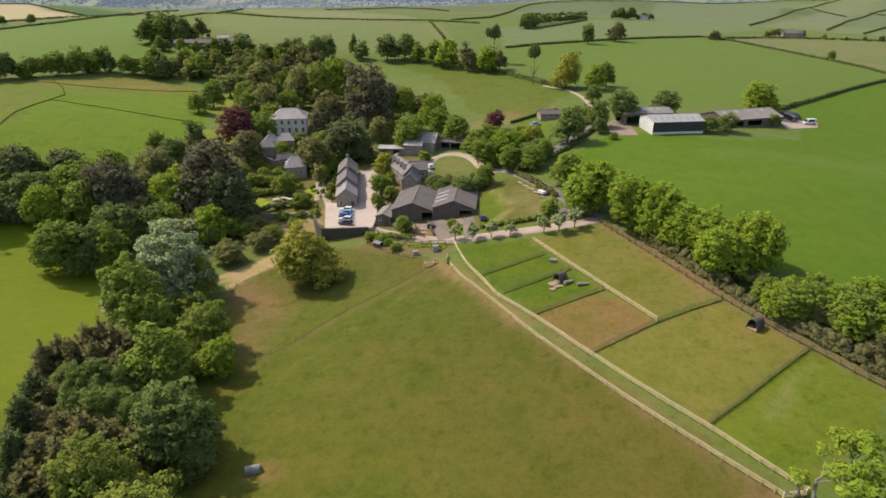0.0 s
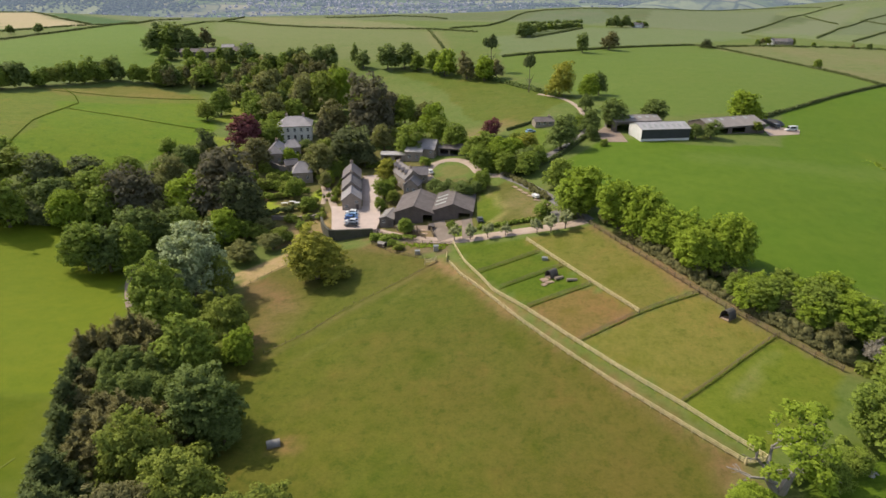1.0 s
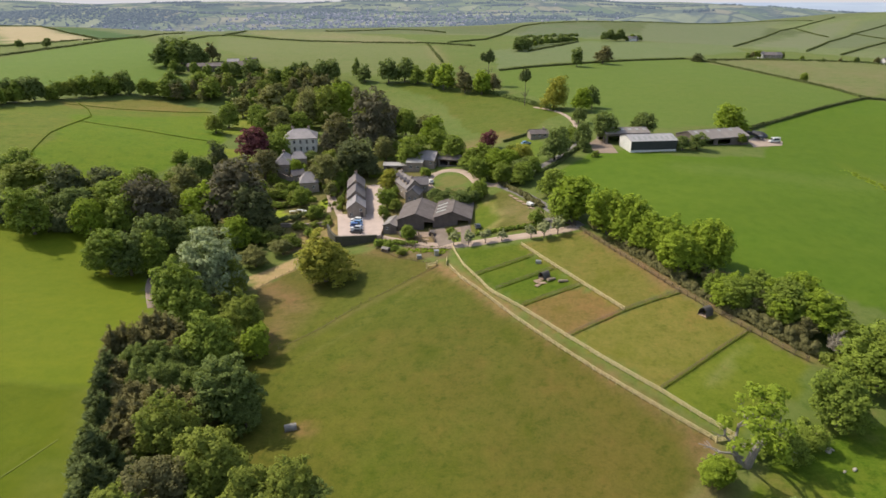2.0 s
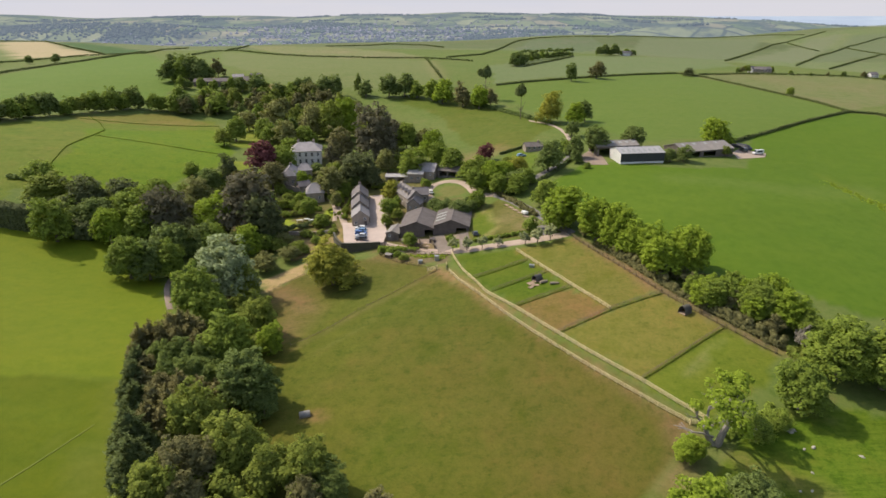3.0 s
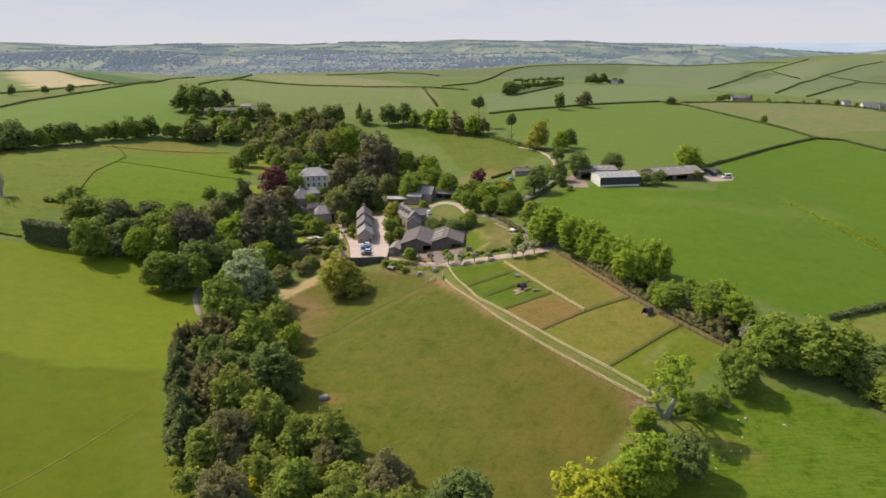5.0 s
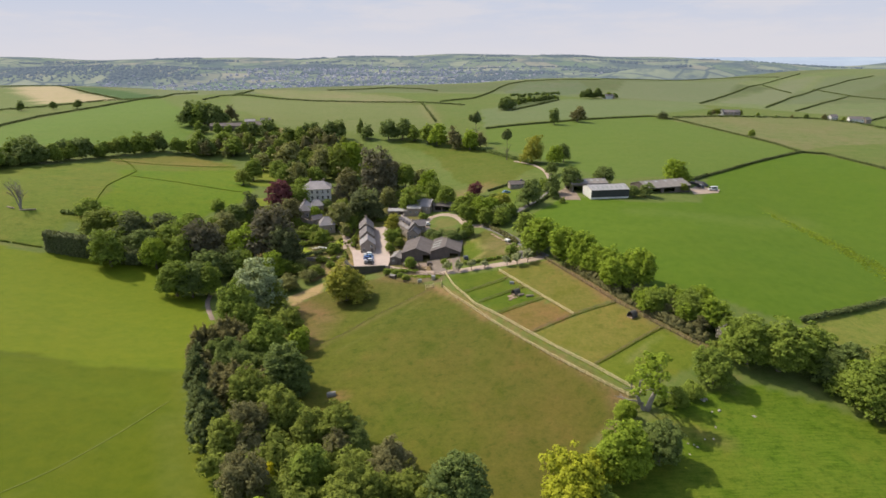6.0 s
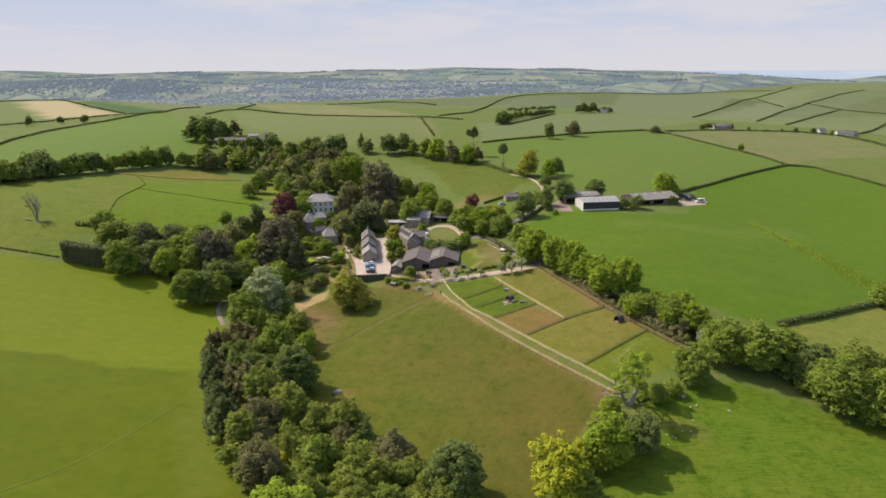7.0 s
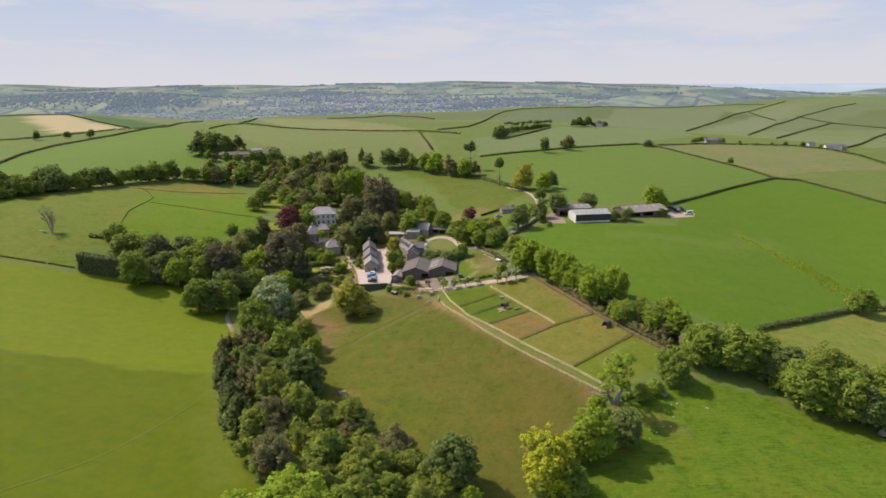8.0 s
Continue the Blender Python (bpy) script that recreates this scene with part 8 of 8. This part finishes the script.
def hut(x, y, yaw, w, d, hh, label, roof=None):
    ob = thing("hen_house", label, "shed", pose(x, y, ground(x, y) - 0.03, 0, 0, yaw))
    bm = bmesh.new()
    prism(bm, [(-w / 2, 0), (w / 2, 0), (w / 2, hh * 0.8), (0, hh), (-w / 2, hh * 0.8)], "y", -d / 2, d / 2)
    part("body", bm, BOARDING, ob)
    for s in (-1, 1):
        part("roof", roof_slab([(s * (w / 2 + 0.15), -d / 2 - 0.12, hh * 0.8), (s * (w / 2 + 0.15), d / 2 + 0.12, hh * 0.8), (0, d / 2 + 0.12, hh + 0.07), (0, -d / 2 - 0.12, hh + 0.07)], 0.05), roof or TIN, ob)
    bm = bmesh.new()
    box(bm, -0.4, -d / 2 - 0.03, 0.05, 0.4, -d / 2 - 0.004, hh * 0.7)
    part("door", bm, DARK, ob)
    return ob


hut(-17.4, 146.0, 60, 1.8, 2.1, 1.4, "small hen house with pale roof in the pen", FIBRE_PALE)
hut(-103.4, 203.0, 20, 5.0, 3.0, 2.4, "pale garden shed among trees")
hut(-77.0, 229.5, 40, 2.6, 2.6, 2.2, "small green-grey summerhouse by the copper beech")


def rock(x, y, s, label, seed):
    rng = random.Random(seed)
    bm = bmesh.new()
    bmesh.ops.create_icosphere(bm, subdivisions=2, radius=1)
    for v in bm.verts:
        v.co *= 0.75 + 0.4 * noise.noise(v.co * 1.3 + Vector((seed, 0, 0)))
        v.co = Vector((v.co.x * s, v.co.y * s * rng.uniform(0.6, 0.7), v.co.z * s * 0.5))
    mesh = bpy.data.meshes.new("stone")
    bm.to_mesh(mesh)
    bm.free()
    mesh.materials.append(ROCK)
    ob = tagged(new("stone", mesh), label, "stone", "stones in the pasture")
    ob.matrix_basis = pose(x, y, ground(x, y) + s * 0.12, 0, 0, rng.uniform(0, 360))


for k, (x, y, s) in enumerate(((63.5, 57.9, 0.7), (64.2, 57.4, 0.9), (64.9, 57.7, 0.6), (64.4, 53.2, 0.45), (66.3, 53.6, 0.7), (73.7, 51.4, 0.6), (63, 48.1, 0.4), (55.8, 42.8, 0.35), (56.3, 42.1, 0.4), (54.7, 43.3, 0.35), (51.3, 40.5, 0.4), (53.8, 40, 0.35), (58.9, 44.4, 0.4), (60.9, 44.4, 0.45))):
    rock(x, y, s, "pale grey stone lying in the pasture", k)


def silage_heap(x, y, yaw, long, wide, high):
    """A long low heap under black sheeting."""
    ob = thing("silage_heap", "long dark heap under black sheeting beside the hardstanding", "silage heap", pose(x, y, ground(x, y) - 0.1, 0, 0, yaw))
    rng = np.random.default_rng(14)
    nu, nv = 19, 11
    U, V = np.meshgrid(np.linspace(-1, 1, nu), np.linspace(-1, 1, nv))
    rise = (1 - np.abs(U) ** 5) * (1 - np.abs(V) ** 3) * high + rng.normal(scale=0.05, size=U.shape) * (1 - np.abs(V))
    i = np.arange(nv - 1)[:, None] * nu + np.arange(nu - 1)[None]
    sheet = mesh_from("sheet", np.stack([U * long / 2, V * wide / 2, rise], -1).reshape(-1, 3), np.stack([i, i + 1, i + nu + 1, i + nu], -1).reshape(-1, 4))
    part("sheet", sheet, SHEETING, ob)
    return ob


SHEETING = surface("black plastic sheeting", (0.022, 0.022, 0.025), (0.04, 0.04, 0.044), 0.8, 5, 0.5, bump=0.4)
silage_heap(143.0, 247.0, -48, 10.0, 4.5, 2.0)


# ---- the old split oak at the end of the fenced path ----
def veteran(x, y):
    """A split old oak: two leaning stems, bleached limbs forking to fine twigs, leaf only at some of their ends."""
    ob = thing("tree", "old split oak with bleached limbs and sparse lime-green leaf", "tree", pose(x, y, ground(x, y) - 0.1) @ Matrix.Diagonal((1.5, 1.4, 1.28, 1)))
    rng = random.Random(12)
    bm = bmesh.new()
    ends = []

    def grow(base, way, long, thick, depth):
        tip = base + way * long
        mid = base.lerp(tip, 0.5) + Vector((rng.uniform(-1, 1), rng.uniform(-1, 1), rng.uniform(-0.3, 0.6))) * long * 0.09
        tube(bm, [base, mid, tip], [thick, thick * 0.78, thick * 0.55], 7 if depth > 1 else 5)
        if depth == 0:
            ends.append(tip)
            return
        for k in range(3):
            turn = Vector((rng.uniform(-1, 1), rng.uniform(-1, 1), rng.uniform(-0.35, 0.45)))
            grow(mid.lerp(tip, rng.uniform(0.35, 1.0)), (way + turn * 0.95).normalized(), long * rng.uniform(0.5, 0.78), thick * 0.5, depth - 1)

    grow(Vector((0, 0, -0.5)), Vector((0.28, 0.06, 1)).normalized(), 5.2, 0.52, 4)
    grow(Vector((-0.15, 0.1, -0.4)), Vector((-0.42, 0.1, 1)).normalized(), 3.8, 0.42, 3)
    grow(Vector((-0.5, 0.1, 1.4)), Vector((-1, 0.1, 0.25)).normalized(), 2.8, 0.2, 2)
    part("trunk", bm, DEAD_WOOD, ob, "bleached grey split trunk and limbs")
    g = np.random.default_rng(11)
    spots = [(p.x, p.y, p.z, rng.uniform(0.5, 0.92)) for p in ends if p.z > 4.6 and (p.x < 0.4 or p.z > 8.0) and rng.random() < 0.34]
    mesh = leafy("crown", *clumps(g, [s[:3] for s in spots], [s[3] for s in spots], 90 * len(spots), 0.24, 0.3, heart=9.0))
    part("crown", mesh, LEAF["lime"], ob)
    return ob


veteran(49.2, 54.8)


def bare_tree(x, y, high):
    """A dead tree: several leaning stems, each forked again and again into fine twigs."""
    ob = thing("dead_tree", "bare grey dead tree with broken limbs", "dead tree", pose(x, y, ground(x, y) - 0.1))
    rng = random.Random(8)
    bm = bmesh.new()

    def grow(base, way, long, thick, depth):
        tip = base + way * long
        mid = base.lerp(tip, 0.5) + Vector((rng.uniform(-1, 1), rng.uniform(-1, 1), 0)) * long * 0.06
        tube(bm, [base, mid, tip], [thick, thick * 0.8, thick * 0.55], 5)
        if depth:
            for k in range(4 if depth > 1 else 5):
                turn = Vector((rng.uniform(-1, 1), rng.uniform(-1, 1), rng.uniform(-0.1, 0.5)))
                grow(base.lerp(tip, rng.uniform(0.45, 1.0)), (way + turn * 0.75).normalized(), long * rng.uniform(0.4, 0.66), thick * 0.46, depth - 1)

    for k in range(3):
        a = 2.1 * k
        grow(Vector((0, 0, -0.5)), Vector((math.cos(a) * 0.2, math.sin(a) * 0.2, 1)).normalized(), high * 0.5, 0.36, 4)
    part("trunk", bm, DEAD_WOOD, ob)
    return ob


bare_tree(-188.4, 196.2, 15.0)
log(-184.6, 195.0, 15, 6.5, 0.4, "bleached fallen limb below the dead tree")
log(-192.4, 195.4, -25, 5.0, 0.35, "bleached fallen limb below the dead tree")


# ---- pens and clutter before the barn, garden furniture ----
for line in ([(-14.8, 157.0), (-10.0, 151.8), (-5.0, 146.6)], [(-7.8, 154.6), (-7.0, 148.6)], [(-4.3, 154.8), (-2.6, 146.6)]):
    fence(line, "brown wooden pen fence before the barn", OLD_TIMBER, 1.3, 4, 1.6, 1.2)
for px, py, yaw in ((-11.6, 154.6, 20), (-9.4, 153.6, 70), (-5.6, 152.4, 35), (-5.2, 149.8, 10)):
    pallet(px, py, yaw, 0, 1.6, 1.3, "brown wooden pallet in the barn pens")
hut(-12.8, 155.4, 30, 1.8, 1.6, 1.5, "small brown animal hut in the barn pens", FIBRE)
hut(-3.4, 152.6, -15, 1.6, 1.8, 1.4, "small brown kennel in the barn pens", FIBRE)


def garden_table(x, y, yaw, long, label):
    """A slatted garden table with two benches' worth of white-painted boards."""
    ob = thing("garden_table", label, "garden table", pose(x, y, ground(x, y), 0, 0, yaw), "white garden furniture")
    for k in range(4):
        bm = bmesh.new()
        box(bm, -long / 2, -0.5 + 0.255 * k, 0.7, long / 2, -0.5 + 0.255 * k + 0.235, 0.75)
        part("slat", bm, FRAME, ob)
    for u in (-long / 2 + 0.15, long / 2 - 0.15):
        for v in (-0.4, 0.4):
            bm = bmesh.new()
            box(bm, u - 0.05, v - 0.05, -0.1, u + 0.05, v + 0.05, 0.7)
            part("leg", bm, FRAME, ob)
    return ob


for tx, ty, yaw, long in ((-54.4, 183.0, 10, 2.2), (-51.9, 183.9, -15, 2.4), (-50.0, 182.8, 30, 1.8)):
    garden_table(tx, ty, yaw, long, "white garden table on the lawn edge")
for k, (lx, ly) in enumerate(((23.6, 174.5), (24.8, 171.4), (26.0, 168.4), (27.3, 165.2), (28.8, 161), (31.2, 156.4))):
    pallet(lx, ly, 118 + 9 * k, 0, 1.9 + 0.2 * (k % 3), 1.3, "pale stacked timber along the lane bank")


# ---- the far town and woods, too many to count ----
def far_town():
    rng = random.Random(21)
    verts, faces = [], []

    def house(x, y, z, w, d, hh, a):
        i = len(verts)
        c, s = math.cos(a), math.sin(a)
        for px, py, pz in ((-w, -d, -6), (w, -d, -6), (w, d, -6), (-w, d, -6), (-w, -d, hh), (w, -d, hh), (w, d, hh), (-w, d, hh), (-w, 0, hh * 1.5), (w, 0, hh * 1.5)):
            verts.append((x + c * px - s * py, y + s * px + c * py, z + pz))
        for f in ((0, 1, 5, 4), (1, 2, 6, 5), (2, 3, 7, 6), (3, 0, 4, 7), (4, 5, 9, 8), (6, 7, 8, 9), (5, 6, 9), (7, 4, 8)):
            faces.append(tuple(i + k for k in f))

    for _ in range(1500):
        x, y = rng.gauss(-330, 420), rng.gauss(2850, 280)
        if rng.random() < 0.35:
            x, y = rng.uniform(-1500, 500), rng.uniform(2150, 2600)
        if y < 2100:
            continue
        z = float(far_heights(np.array([x]), np.array([y]))[0])
        house(x, y, z, rng.uniform(3, 7), rng.uniform(2.5, 4.5), rng.uniform(3, 5.5), rng.uniform(0, 3.1))
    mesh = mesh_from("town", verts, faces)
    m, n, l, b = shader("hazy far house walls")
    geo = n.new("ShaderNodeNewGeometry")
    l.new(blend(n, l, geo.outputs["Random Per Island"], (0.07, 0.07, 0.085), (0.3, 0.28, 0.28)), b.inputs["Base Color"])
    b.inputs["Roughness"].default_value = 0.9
    # a weak emission paints the haze over the house walls
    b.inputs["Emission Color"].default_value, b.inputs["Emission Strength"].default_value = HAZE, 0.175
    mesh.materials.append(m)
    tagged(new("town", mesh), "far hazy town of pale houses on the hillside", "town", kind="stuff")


def far_woods():
    rng = np.random.default_rng(5)
    centres, radii = [], []
    hangers = [(-1600, 2820, 330, 80), (-1250, 2750, 160, 60), (250, 2700, 110, 60), (420, 2900, 160, 50), (-700, 3300, 200, 60), (-2300, 3200, 250, 60), (1200, 3100, 260, 60)]
    for _ in range(110):
        hangers.append((rng.uniform(-2600, 2400), rng.uniform(2150, 4000), rng.uniform(40, 160), rng.uniform(6, 25)))
    for cx, cy, wide, deep in hangers:
        for _ in range(int(16 + wide * deep / 36)):
            x, y = cx + rng.uniform(-1.2, 1.2) * wide, cy + rng.normal(scale=deep if deep > 49 else deep * 0.4)
            if 2050 < y < 4350:
                r = rng.uniform(3.5, 8)
                centres.append((x, y, float(far_heights(np.array([x]), np.array([y]))[0]) + r * 0.4))
                radii.append(r)
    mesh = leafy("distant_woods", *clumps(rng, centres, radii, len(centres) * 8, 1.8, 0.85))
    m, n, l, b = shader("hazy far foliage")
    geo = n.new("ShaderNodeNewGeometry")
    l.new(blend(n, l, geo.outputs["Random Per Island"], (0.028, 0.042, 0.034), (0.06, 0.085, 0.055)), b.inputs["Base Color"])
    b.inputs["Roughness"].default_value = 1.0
    # leaves glow faintly in the haze colour to look distant
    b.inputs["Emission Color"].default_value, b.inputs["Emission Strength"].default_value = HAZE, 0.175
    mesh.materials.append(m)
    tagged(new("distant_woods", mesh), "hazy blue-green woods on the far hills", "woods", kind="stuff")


far_town()
far_woods()
